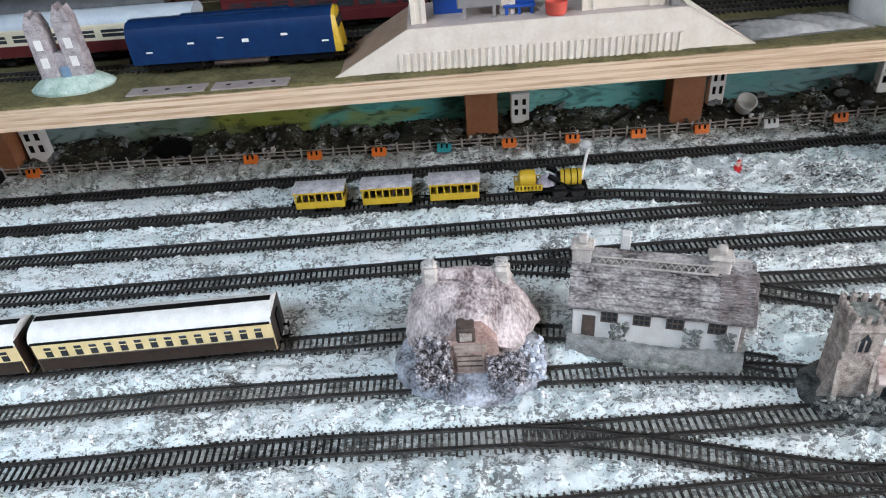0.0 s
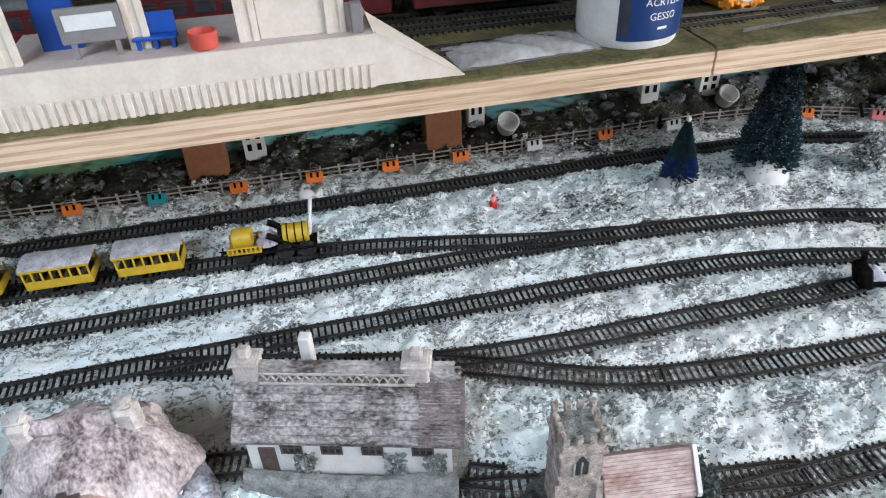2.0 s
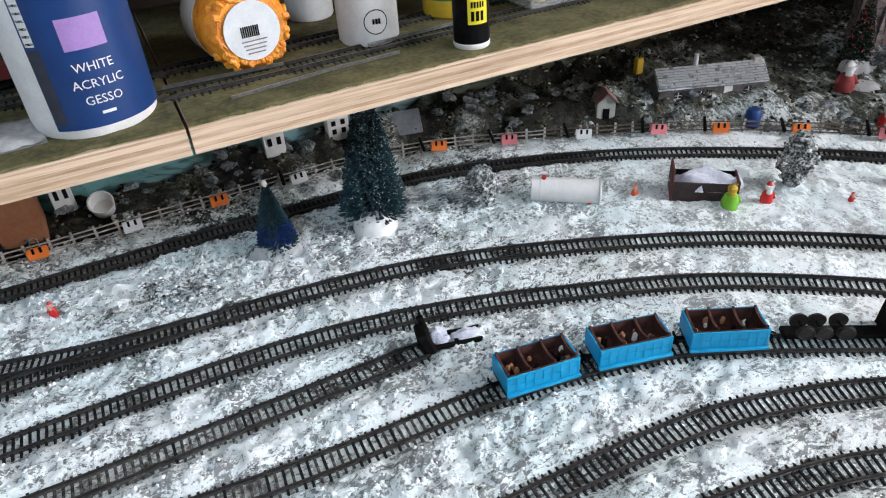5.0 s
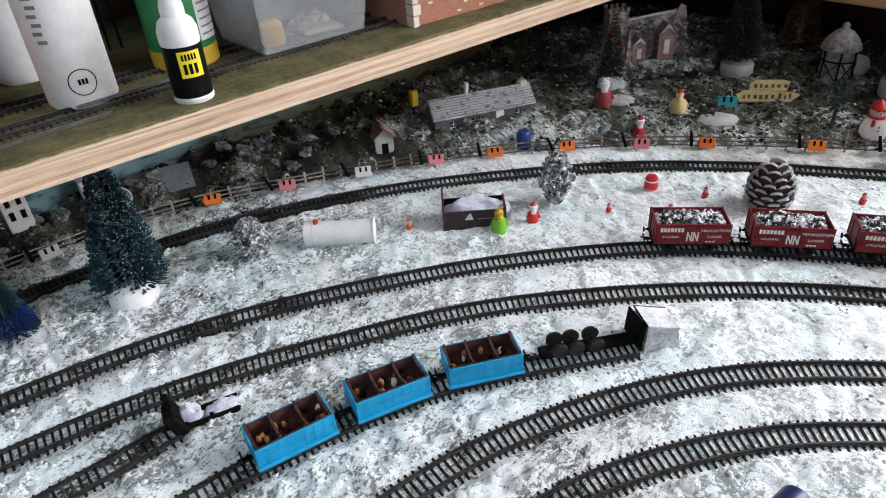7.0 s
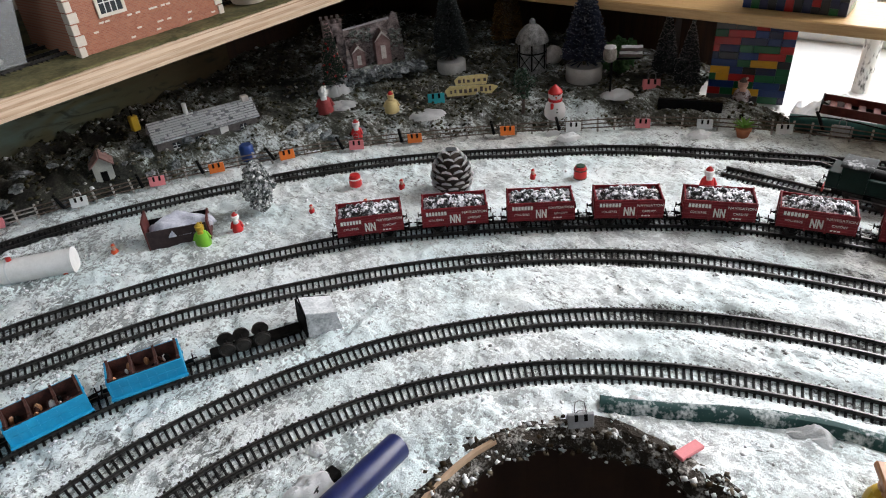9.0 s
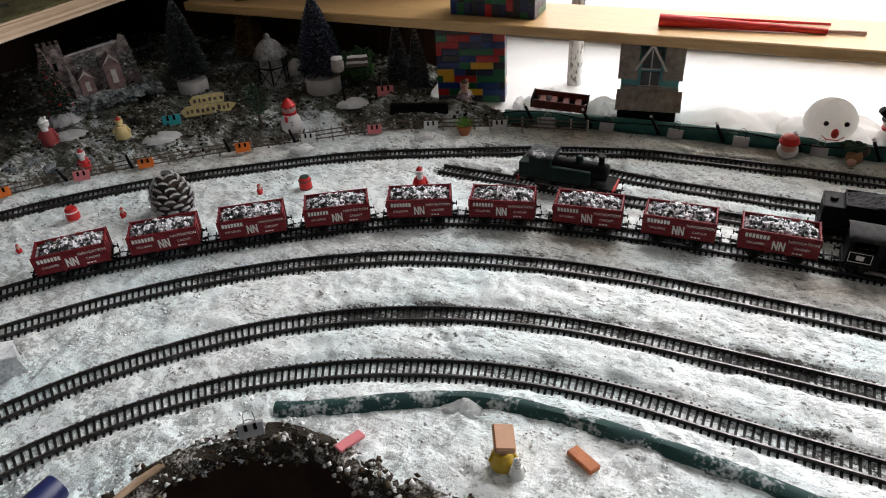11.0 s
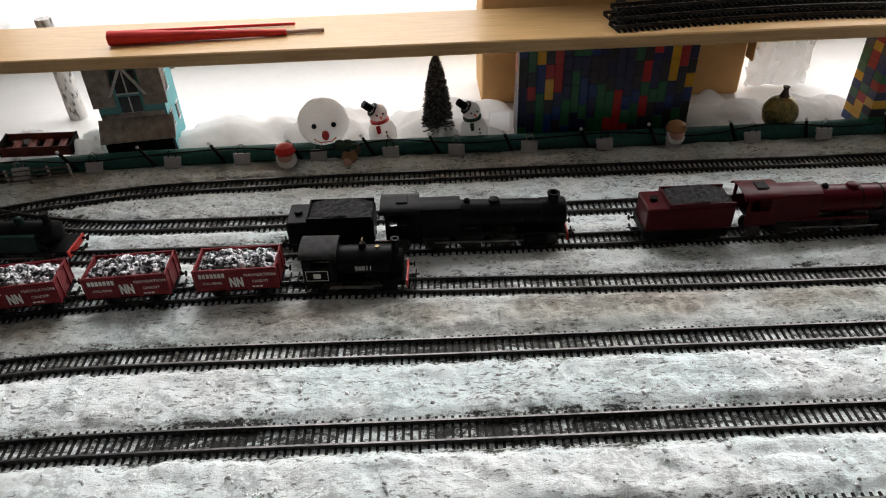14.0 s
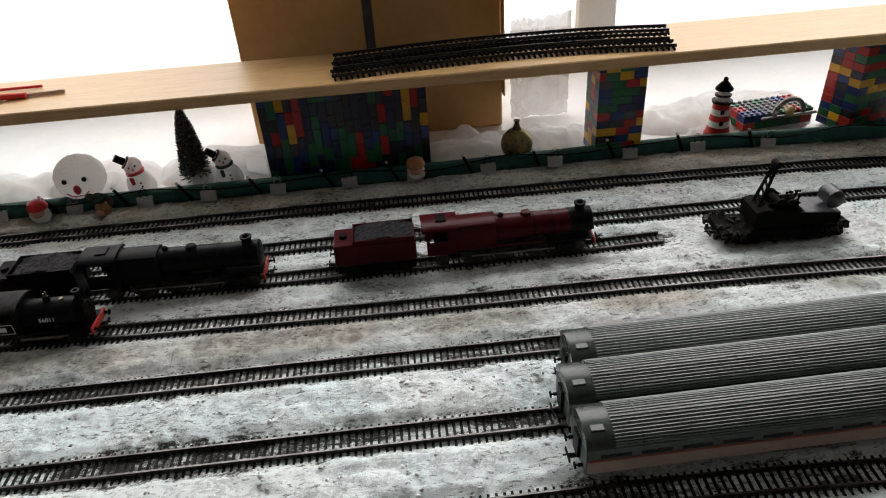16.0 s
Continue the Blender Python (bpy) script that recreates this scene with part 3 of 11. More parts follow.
bare = bare * (0.75 + 0.6 * grid_noise(gx, gy, 0.05, 45)) + 0.12 * grid_noise(gx, gy, 0.08, 46)
cover += 0.06 * np.clip(bare, 0, 1)
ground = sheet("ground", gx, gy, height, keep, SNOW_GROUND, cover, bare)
tagged(ground, "model railway baseboard under white scatter snow", kind="structure")
board = Mesh()
board.box(-0.9, 1.55, 0.30, 0.90, -0.022, -0.006)
board.box(0.99, 1.55, -1.42, 0.298, -0.022, -0.006)
structure("baseboard", board, PLY, "plywood baseboard under the snow")



def scatter(name, xs, ys, zs, size, flat, seed, material, label):
    """Thousands of small uneven crumbs as one mesh."""
    r, n = np.random.RandomState(seed), len(xs)
    unit = np.array([(1, 0, 0), (0, 1, 0), (-1, 0, 0), (0, -1, 0), (0, 0, 1), (0, 0, -0.6)], float)
    turn = r.uniform(0, 2 * math.pi, n)
    s = size * r.uniform(0.5, 1.5, n) ** 1.4
    co = unit[None] * r.uniform(0.6, 1.25, (n, 6, 1)) * s[:, None, None]
    c, d = np.cos(turn)[:, None], np.sin(turn)[:, None]
    x, y, z = co[..., 0] * c - co[..., 1] * d, co[..., 0] * d + co[..., 1] * c, co[..., 2] * flat
    z = z + (x * r.uniform(-0.5, 0.5, (n, 1)) + y * r.uniform(-0.5, 0.5, (n, 1)))
    v = np.stack([x + xs[:, None], y + ys[:, None], z + zs[:, None]], -1).reshape(-1, 3)
    tri = np.array([(0, 1, 4), (1, 2, 4), (2, 3, 4), (3, 0, 4), (1, 0, 5), (2, 1, 5), (3, 2, 5), (0, 3, 5)])
    f = (tri[None] + 6 * np.arange(n)[:, None, None]).reshape(-1)
    me = bpy.data.meshes.new(name)
    me.vertices.add(len(v))
    me.vertices.foreach_set("co", v.ravel())
    me.loops.add(len(f))
    me.loops.foreach_set("vertex_index", f)
    me.polygons.add(len(f) // 3)
    me.polygons.foreach_set("loop_start", np.arange(0, len(f), 3))
    me.update(calc_edges=True)
    me.materials.append(material)
    return tagged(new(name, me), label, "snow" if "snow" in name else "scrub", kind="stuff")


def island_material(name, stops, rough=0.9):
    """Each crumb takes one colour of the ramp."""
    m = bpy.data.materials.new(name)
    m.use_nodes = True
    n, l = m.node_tree.nodes, m.node_tree.links
    ge, rp = n.new("ShaderNodeNewGeometry"), n.new("ShaderNodeValToRGB")
    e = rp.color_ramp.elements
    e[0].position, e[0].color = stops[0][0], (*stops[0][1], 1)
    e[1].position, e[1].color = stops[-1][0], (*stops[-1][1], 1)
    for p, c in stops[1:-1]:
        k = e.new(p)
        k.color = (*c, 1)
    l.new(ge.outputs["Random Per Island"], rp.inputs[0])
    l.new(rp.outputs[0], n["Principled BSDF"].inputs["Base Color"])
    n["Principled BSDF"].inputs["Roughness"].default_value = rough
    n["Principled BSDF"].inputs["Specular IOR Level"].default_value = 0.15
    return m


rs = np.random.RandomState(77)
free = np.argwhere(keep & (near > 0.0185) & (gx > -0.62) & (gy > -1.15))
pick = free[rs.randint(0, len(free), 76000)]
clump = grid_noise(gx, gy, 0.013, 41)[pick[:, 0], pick[:, 1]]
pick = pick[clump > rs.uniform(-0.7, 0.5, len(clump)) + 0.9 * smooth01(gx, 0.50, 0.90)[pick[:, 0], pick[:, 1]] + 1.5 * bare[pick[:, 0], pick[:, 1]]]
px, py = gx[pick[:, 0], pick[:, 1]] + rs.uniform(-1, 1, len(pick)) * CELL * 0.5, gy[pick[:, 0], pick[:, 1]] + rs.uniform(-1, 1, len(pick)) * CELL * 0.5
scatter("snow_crumbs", px, py, height[pick[:, 0], pick[:, 1]] + 0.0003, 0.0014, 0.70, 5,
        island_material("loose_snow", [(0.0, (0.30, 0.30, 0.29)), (0.12, (0.62, 0.64, 0.64)), (0.35, (0.84, 0.86, 0.87)), (1.0, (0.93, 0.94, 0.95))]), "loose crumbs of white scatter snow on the ground")

# ---------- tracks ----------
rail_profile = [(-0.0011, -0.0002), (0.0011, -0.0002), (0.0011, 0.0005), (0.0005, 0.0009), (0.0007, 0.0026), (0.0007, 0.0032), (-0.0007, 0.0032), (-0.0007, 0.0026), (-0.0005, 0.0009), (-0.0011, 0.0005)]
sl = Mesh()
sl.box(-0.00095, 0.00095, -0.0142, 0.0142, -0.003, 0.0, 0.0003)
for side in (-1, 1):
    sl.box(-0.00095, 0.00095, side * 0.0083 - 0.0022, side * 0.0083 + 0.0022, -0.0002, 0.0009)
SLEEPER_MESH = sl.data("sleeper", SLEEPER)
DUSTED_MESH = sl.data("sleeper", mat("dusted_sleeper", (0.014, 0.013, 0.011), (0.20, 0.19, 0.175), 170, 0.85, rand=0.4, spread=(0.42, 0.70), spec=0.2))


def rail_mesh(line, off, s0, s1, z=0.0):
    m, n = Mesh(), len(rail_profile)
    ss = np.arange(s0, s1 + 0.001, 0.008)
    v = []
    for s in ss:
        c, h = line.at(s), line.heading(s)
        for o, dz in rail_profile:
            v.append((c[0] - math.sin(h) * (off + o), c[1] + math.cos(h) * (off + o), z + dz))
    f = [(k * n + i, k * n + (i + 1) % n, (k + 1) * n + (i + 1) % n, (k + 1) * n + i) for k in range(len(ss) - 1) for i in range(n)]
    f += [tuple(range(n)), tuple(range((len(ss) - 1) * n, len(ss) * n))]
    return m.add(v, f)


def lay_track(key, label, z=0.0, s0=0.0, s1=None, near_from=0.0, line=None, pitch=0.0054, name="railway_track", limit=280):
    line = line or LINES[key]
    s1 = line.length if s1 is None else s1
    t = thing(name, pose(0, 0, 0), label, "track", "model railway tracks")
    for off in (-0.0083, 0.0083):
        ob = part("rail", rail_mesh(line, off, s0, s1, z), RAIL, t)
        ob.data.materials.append(RAIL_HEAD)
        for p in ob.data.polygons:
            p.material_index = 1 if p.center.z > z + 0.0031 else 0
    rest, count, rnd = Mesh(), 0, random.Random(key)
    s = s0 + 0.003
    while s < s1 - 0.002:
        c = line.at(s)
        m = pose(c[0], c[1], z + rnd.uniform(-0.0002, 0.0002), 0, 0, math.degrees(line.heading(s)) + rnd.uniform(-1.2, 1.2))
        if s >= near_from and count < limit:
            ob = new("sleeper", DUSTED_MESH if z == 0 and c[1] < 0.50 and c[0] < 0.50 + rnd.uniform(-0.15, 0.15) else SLEEPER_MESH)
            ob.parent, ob.matrix_basis = t, m
            count += 1
        else:
            rest.add([tuple(v.co) for v in SLEEPER_MESH.vertices], [tuple(p.vertices) for p in SLEEPER_MESH.polygons], m)
        s += pitch
    if rest.v:
        tagged(part("sleeper_run", rest, SLEEPER, t), kind="stuff")
    return t

# ---------- room ----------
room = Mesh()
room.box(-2.0, 2.1, -2.7, 1.1, -0.80, -0.76)
structure("floor", room, mat("carpet", (0.014, 0.010, 0.008), (0.03, 0.022, 0.016), 80, 0.95, bump=0.8, depth=0.004), "dark carpet")
w = Mesh()
w.box(-2.0, 2.1, -2.7, 1.1, 1.62, 1.68)
structure("ceiling", w, mat("ceiling_paint", (0.36, 0.35, 0.33), (0.42, 0.41, 0.39), 8, 0.85, bump=0.1), "white painted ceiling")
w = Mesh()
w.box(-2.0, 1.79, 0.985, 1.05, -0.76, 1.62)
structure("wall_north", w, WALLPAINT)
# Added bulkhead, out of view, to shade the shelf's back and the corner.
w = Mesh()
w.box(-1.93, 1.79, 0.66, 0.98, 0.345, 0.37)
w.box(-1.93, 1.79, 0.66, 0.685, 0.372, 1.61)
structure("wall_bulkhead", w, WALLPAINT, "boxed-in bulkhead over the shelf")
w = Mesh()
w.box(-2.0, -1.94, -2.64, 0.98, -0.76, 1.62)
structure("wall_west", w, WALLPAINT)
w = Mesh()
w.box(-1.935, 1.79, -2.70, -2.62, -0.76, 1.62)
structure("wall_south", w, WALLPAINT)
w = Mesh()
w.box(1.80, 1.90, 0.30, 0.98, -0.76, 1.62)
w.box(1.80, 1.90, -2.61, -1.85, -0.76, 1.62)
w.box(1.80, 1.90, -1.845, 0.295, -0.76, -0.03)
w.box(1.80, 1.90, -1.845, 0.295, 1.30, 1.62)
structure("wall_east", w, WALLPAINT)
w = Mesh()
w.box(1.50, 1.95, -1.84, 0.285, -0.028, 0.0, 0.004)
structure("window_sill", w, WHITEPAINT, "white painted window sill")
w = Mesh()
for y0, y1 in ((-1.84, -1.78), (-1.02, -0.955), (0.23, 0.288)):
    w.box(1.845, 1.90, y0, y1, 0.001, 1.295, 0.004)
w.box(1.848, 1.897, -1.78, 0.23, 0.001, 0.055, 0.004)
w.box(1.848, 1.897, -1.78, 0.23, 1.24, 1.295, 0.004)
g = Mesh()
g.box(1.99, 2.0, -1.9, 0.36, -0.2, 1.5)
glow = bpy.data.materials.new("overcast_sky")
glow.use_nodes = True
em = glow.node_tree.nodes.new("ShaderNodeEmission")
em.inputs["Strength"].default_value = 5.0
em.inputs["Color"].default_value = (1.0, 0.97, 0.955, 1)
glow.node_tree.links.new(em.outputs[0], glow.node_tree.nodes["Material Output"].inputs["Surface"])
structure("backdrop_sky", g, glow, "white overcast sky outside the window")
structure("window_frame", w, WHITEPAINT, "white window frame")
w = Mesh()
w.box(1.612, 1.79, 0.30, 0.31, -0.02, 1.2)
w.box(1.612, 1.632, 0.312, 0.98, -0.02, 1.2)
w.box(1.634, 1.652, 0.195, 0.298, -0.02, 1.2)
w.box(1.245, 1.61, 0.90, 0.92, -0.02, 0.164)
structure("wooden_panel", w, mat("stained_wood", (0.022, 0.009, 0.004), (0.06, 0.026, 0.010), 10, 0.45, stretch=(12, 12, 0.8), bump=0.1), "brown stained wooden panel in the corner")


def backdrop_material():
    """A hand-painted landscape: pale sky and lake, green and ochre hills, dark strokes."""
    m = bpy.data.materials.new("painted_backdrop")
    m.use_nodes = True
    n, l = m.node_tree.nodes, m.node_tree.links
    b = n["Principled BSDF"]
    tc = n.new("ShaderNodeTexCoord")
    def tex(scale, stretch, detail=5, dist=1.0):
        mp = n.new("ShaderNodeMapping")
        mp.inputs["Scale"].default_value = stretch
        l.new(tc.outputs["Object"], mp.inputs[0])
        t = n.new("ShaderNodeTexNoise")
        t.inputs["Scale"].default_value, t.inputs["Detail"].default_value, t.inputs["Distortion"].default_value = scale, detail, dist
        l.new(mp.outputs[0], t.inputs["Vector"])
        return t.outputs["Fac"]
    def ramp(src, stops):
        r = n.new("ShaderNodeValToRGB")
        e = r.color_ramp.elements
        e[0].position, e[0].color = stops[0][0], (*stops[0][1], 1)
        e[1].position, e[1].color = stops[-1][0], (*stops[-1][1], 1)
        for p, c in stops[1:-1]:
            k = e.new(p)
            k.color = (*c, 1)
        l.new(src, r.inputs[0])
        return r.outputs[0]
    sep = n.new("ShaderNodeSeparateXYZ")
    l.new(tc.outputs["Object"], sep.inputs[0])
    def calc(op, a, b_):
        q = n.new("ShaderNodeMath")
        q.operation = op
        for i, v in enumerate((a, b_)):
            if isinstance(v, (int, float)):
                q.inputs[i].default_value = v
            else:
                l.new(v, q.inputs[i])
        return q.outputs[0]
    along = calc("ADD", calc("MULTIPLY", calc("ADD", sep.outputs[0], 0.6), 0.55), calc("MULTIPLY", calc("SUBTRACT", tex(7, (1, 1, 3)), 0.5), 0.30))
    along = calc("ADD", along, calc("MULTIPLY", calc("SUBTRACT", sep.outputs[2], 0.10), -0.8))
    base = ramp(along, [(0.02, (0.30, 0.42, 0.44)), (0.12, (0.28, 0.38, 0.36)), (0.18, (0.14, 0.22, 0.14)), (0.24, (0.30, 0.34, 0.06)), (0.31, (0.26, 0.34, 0.09)), (0.35, (0.10, 0.46, 0.44)), (0.44, (0.26, 0.62, 0.58)), (0.52, (0.12, 0.48, 0.48)),
                        (0.62, (0.20, 0.42, 0.42)), (0.70, (0.30, 0.50, 0.56)), (0.80, (0.13, 0.20, 0.18)), (0.90, (0.10, 0.10, 0.045)), (1.0, (0.09, 0.065, 0.025))])
    strokes = ramp(tex(16, (1, 1, 3.2), 6, 2.5), [(0.36, (0.10, 0.12, 0.10)), (0.46, (0.8, 0.8, 0.8)), (0.75, (1, 1, 1))])
    mx = n.new("ShaderNodeMix")
    mx.data_type, mx.blend_type = "RGBA", "MULTIPLY"
    mx.inputs[0].default_value = 0.75
    l.new(base, mx.inputs[6])
    l.new(strokes, mx.inputs[7])
    l.new(mx.outputs[2], b.inputs["Base Color"])
    b.inputs["Roughness"].default_value = 0.65
    return m


w = Mesh()
w.box(-1.2, 1.24, 0.872, 0.884, -0.02, 0.164)
structure("backdrop", w, backdrop_material(), "hand-painted landscape board behind the layout")

# ---------- rocky embankment behind the fence ----------
ex, ey = np.meshgrid(np.arange(-0.9, 1.605, 0.005), np.arange(-0.03, 0.93, 0.005))
past = (ey > np.interp(ex, FENCE.p[:, 0], FENCE.p[:, 1])) & (ex < 1.60) & ((ey < 0.872) | (ex > 1.24))
past &= (ex < 1.50) | (ey > 0.22)
away = FENCE.distance(ex, ey)
lift = 0.024 * smooth01(away, 0.008, 0.06) + 0.020 * smooth01(away, 0.08, 0.30)
corner_flat = smooth01(ex, 0.95, 1.2)
low_west = 1 - smooth01(ex, 0.30, 0.75)
mound = 0.022 * np.exp(-(((ex - 1.34) / 0.085) ** 2 + ((ey - 0.665) / 0.07) ** 2))
rough = (1 - 2 * np.abs(grid_noise(ex, ey, 0.028, 16))) * 0.006 + np.abs(grid_noise(ex, ey, 0.045, 11)) * 0.012 + np.abs(grid_noise(ex, ey, 0.02, 12)) * 0.009 + grid_noise(ex, ey, 0.01, 13) * 0.003
lift = lift * (1 - 0.10 * corner_flat - 0.35 * low_west) + rough * smooth01(away, 0.004, 0.04) * (1 - 0.45 * corner_flat - 0.25 * low_west) + mound - 0.003
# Thinner cover gives dark scrub, and puts the shelf's shade into the colour.
bank_cover = 0.47 + 0.10 * grid_noise(ex, ey, 0.05, 14) + 0.13 * grid_noise(ex, ey, 0.018, 15) - 0.055 + 0.10 * (1 - smooth01(FENCE.distance(ex, ey), 0.015, 0.09)) * smooth01(ex, 0.85, 1.05) - 0.02 * (1 - low_west) * (1 - corner_flat) + 0.05 * corner_flat
bank = sheet("embankment", ex, ey, lift, past, BANK_GROUND, bank_cover)
tagged(bank, "rocky plaster embankment dusted with snow behind the fence", kind="structure")


rs = np.random.RandomState(78)
free = np.argwhere(past & (away > 0.006) & (ex > -0.6))
pick = free[rs.randint(0, len(free), 20000)]
clump = grid_noise(ex, ey, 0.022, 43)[pick[:, 0], pick[:, 1]]
pick = pick[clump > rs.uniform(-0.8, 0.7, len(clump))]
scatter("bank_scrub", ex[pick[:, 0], pick[:, 1]] + rs.uniform(-1, 1, len(pick)) * 0.003, ey[pick[:, 0], pick[:, 1]] + rs.uniform(-1, 1, len(pick)) * 0.003, lift[pick[:, 0], pick[:, 1]] + 0.0008, 0.0024, 0.7, 6,
        island_material("moss_and_rubble", [(0.0, (0.010, 0.009, 0.006)), (0.25, (0.035, 0.036, 0.018)), (0.45, (0.070, 0.062, 0.034)), (0.72, (0.13, 0.12, 0.09)), (0.93, (0.26, 0.26, 0.24)), (1.0, (0.74, 0.75, 0.75))]), "mossy rubble and snow flecks on the bank")


def bank_z(x, y):
    """Height of the embankment at a plan point."""
    j, i = int(round((x + 0.9) / 0.005)), int(round((y + 0.03) / 0.005))
    return float(lift[min(max(i, 0), lift.shape[0] - 1), min(max(j, 0), lift.shape[1] - 1)])


def ground_z(x, y):
    j, i = int(round((x + 0.9) / CELL)), int(round((y + 1.42) / CELL))
    return float(height[min(max(i, 0), height.shape[0] - 1), min(max(j, 0), height.shape[1] - 1)])


# ---------- rough rim of the opening in the board ----------
rim = Mesh()
rnd = random.Random(4)
pts = WELL.p[::3]
ring = []
for k, p in enumerate(pts):
    h = WELL.heading(WELL.s[min(3 * k, len(WELL.s) - 1)])
    nx_, ny_ = -math.sin(h), math.cos(h)
    for o, z in ((0.020, -0.006), (0.010, 0.003), (0.003, 0.0045), (-0.004, 0.001), (-0.007, -0.007), (-0.004, -0.015), (0.010, -0.017)):
        o2, z2 = o + rnd.uniform(-0.003, 0.003), z + rnd.uniform(-0.0025, 0.0025)
        ring.append((p[0] + nx_ * o2, p[1] + ny_ * o2, z2))
rim.add(ring, [(k * 7 + i, k * 7 + (i + 1) % 7, (k + 1) * 7 + (i + 1) % 7, (k + 1) * 7 + i) for k in range(len(pts) - 1) for i in range(7)])
structure("well_rim", rim, mat("crumbled_plaster", (0.022, 0.015, 0.008), (0.50, 0.48, 0.44), 90, 0.9, bump=1.0, depth=0.004, spread=(0.50, 0.66)), "crumbled plaster edge of the opening, snow dusted")
rs = np.random.RandomState(79)
sel = rs.randint(0, len(ring), 5200)
spots = np.array(ring)[sel] + rs.uniform(-0.0035, 0.0035, (len(sel), 3)) * (1, 1, 0.3)
spots = spots[spots[:, 2] > -0.020]
scatter("rim_rubble", spots[:, 0], spots[:, 1], spots[:, 2], 0.0019, 0.8, 7,
        island_material("crumbly_brown", [(0.0, (0.010, 0.007, 0.004)), (0.30, (0.055, 0.036, 0.018)), (0.48, (0.15, 0.125, 0.09)), (0.60, (0.62, 0.63, 0.62)), (1.0, (0.88, 0.89, 0.89))]), "crumbly brown plaster and snow along the opening")
w = Mesh()
for k in range(0, len(pts) - 1, 2):
    a, b = pts[k], pts[min(k + 2, len(pts) - 1)]
    w.add([(a[0], a[1], -0.018), (b[0], b[1], -0.018), (b[0], b[1], -0.11), (a[0], a[1], -0.11),
           (a[0] + 0.012, a[1] + 0.012, -0.018), (b[0] + 0.012, b[1] + 0.012, -0.018), (b[0] + 0.012, b[1] + 0.012, -0.11), (a[0] + 0.012, a[1] + 0.012, -0.11)],
          [(0, 1, 2, 3), (4, 5, 6, 7), (0, 4, 7, 3), (1, 5, 6, 2), (3, 2, 6, 7), (0, 1, 5, 4)])
structure("board_skirt", w, mat("brown_timber", (0.022, 0.010, 0.006), (0.04, 0.018, 0.010), 30, 0.6), "brown timber skirt below the board")

lath = [(p[0], p[1], 0.0055 + 0.0015 * math.sin(k * 0.4)) for k, p in enumerate(WELL.p[::4]) if 0.735 < p[0] < 0.875 and p[1] > 0.12]
structure("rim_lath", Mesh().tube(lath, 0.0026, 6, 0.12, 2), mat("pale_lath", (0.26, 0.16, 0.09), (0.46, 0.33, 0.22), 60, 0.7, stretch=(0.3, 1, 1)), "bent pale wooden lath along the opening", True)

# ---------- upper shelf along the north wall ----------
SHELF_Z = 0.184


def shelf_front(x):
    return 0.566 + (x + 0.4) * 0.0235


ply = thing("shelf", pose(0, 0, 0), "plywood shelf with green turf along the wall", "shelf")
ply["kind"] = "structure"
for x0, x1 in ((-1.1, 0.4585), (0.4605, 1.59)):
    for z0, z1, mt, back in ((-0.019, -0.0158, PLY, 0.0), (-0.0158, -0.0128, PLY_DARK, 0.0007), (-0.0128, -0.0098, PLY, 0.0002), (-0.0098, -0.0068, PLY_DARK, 0.0008), (-0.0068, -0.0030, PLY, 0.0), (-0.0030, -0.0014, PLY_DARK, 0.0006), (-0.0014, 0.0, PLY, 0.0002)):
        v = []
        for x in (x0, x1):
            y = shelf_front(x) + back
            v += [(x, y, SHELF_Z + z0), (x, y, SHELF_Z + z1), (x, 0.924, SHELF_Z + z1), (x, 0.924, SHELF_Z + z0)]
        part("shelf_ply", Mesh().add(v, [(0, 1, 5, 4), (1, 2, 6, 5), (2, 3, 7, 6), (3, 0, 4, 7), (0, 3, 2, 1), (4, 5, 6, 7)]), mt, ply)
    tx = np.linspace(x0 + 0.0005, x1 - 0.0005, 160)
    v, rr = [], random.Random(int(x1 * 100))
    for x in tx:
        y = shelf_front(x)
        e = rr.uniform(0, 0.0025)
        for o, z in ((e + 0.0006, 0.0004), (e + 0.002, 0.0022), (0.012, 0.0030), (0.024, 0.0026), (0.05, 0.0030), (0.34, 0.0018)):
            v.append((x, min(y + o, 0.923), SHELF_Z + z + rr.uniform(-0.0005, 0.0005)))
    w = Mesh().add(v, [(k * 6 + i, k * 6 + i + 1, k * 6 + 7 + i, k * 6 + 6 + i) for k in range(len(tx) - 1) for i in range(5)])
    part("turf_strip", w, TURF, ply, "mossy green turf sheet", True)
BROWN_POST = mat("brown_post_paint", (0.26, 0.10, 0.045), (0.34, 0.15, 0.07), 40, 0.6, bump=0.2)
for x in (-0.62, 0.030, 0.295):
    w = Mesh()
    w.box(-0.021, 0.021, -0.016, 0.016, 0, SHELF_Z - 0.0195, 0.001)
    single("shelf_post", w, BROWN_POST, pose(x, 0.845, 0.0), "brown square timber post under the shelf", "post", "shelf posts")

# ---------- pine plank over the window side ----------
PLANK_Z = 0.132
w = Mesh()
w.box(1.488, 1.598, -1.75, 0.62, PLANK_Z - 0.013, PLANK_Z, 0.0015)
tagged(single("pine_plank", w, PINE, pose(0, 0, 0), "long pine plank resting on brick pillars", "plank"), kind="structure")

# ---------- tracks on the board ----------
lay_track("outer", "black outer loop track past the fence", near_from=1.1)
lay_track("main", "loop track that carries the coal train", near_from=0.9)
lay_track("second", "curved loop track in the snow", near_from=0.75)
lay_track("third", "curved loop track in the snow", near_from=0.8)
lay_track("inner", "innermost loop track in the snow", near_from=0.8)
lay_track("siding_short", "short siding track half buried in snow")
lay_track("siding_curved", "curved siding track under blue wagons")
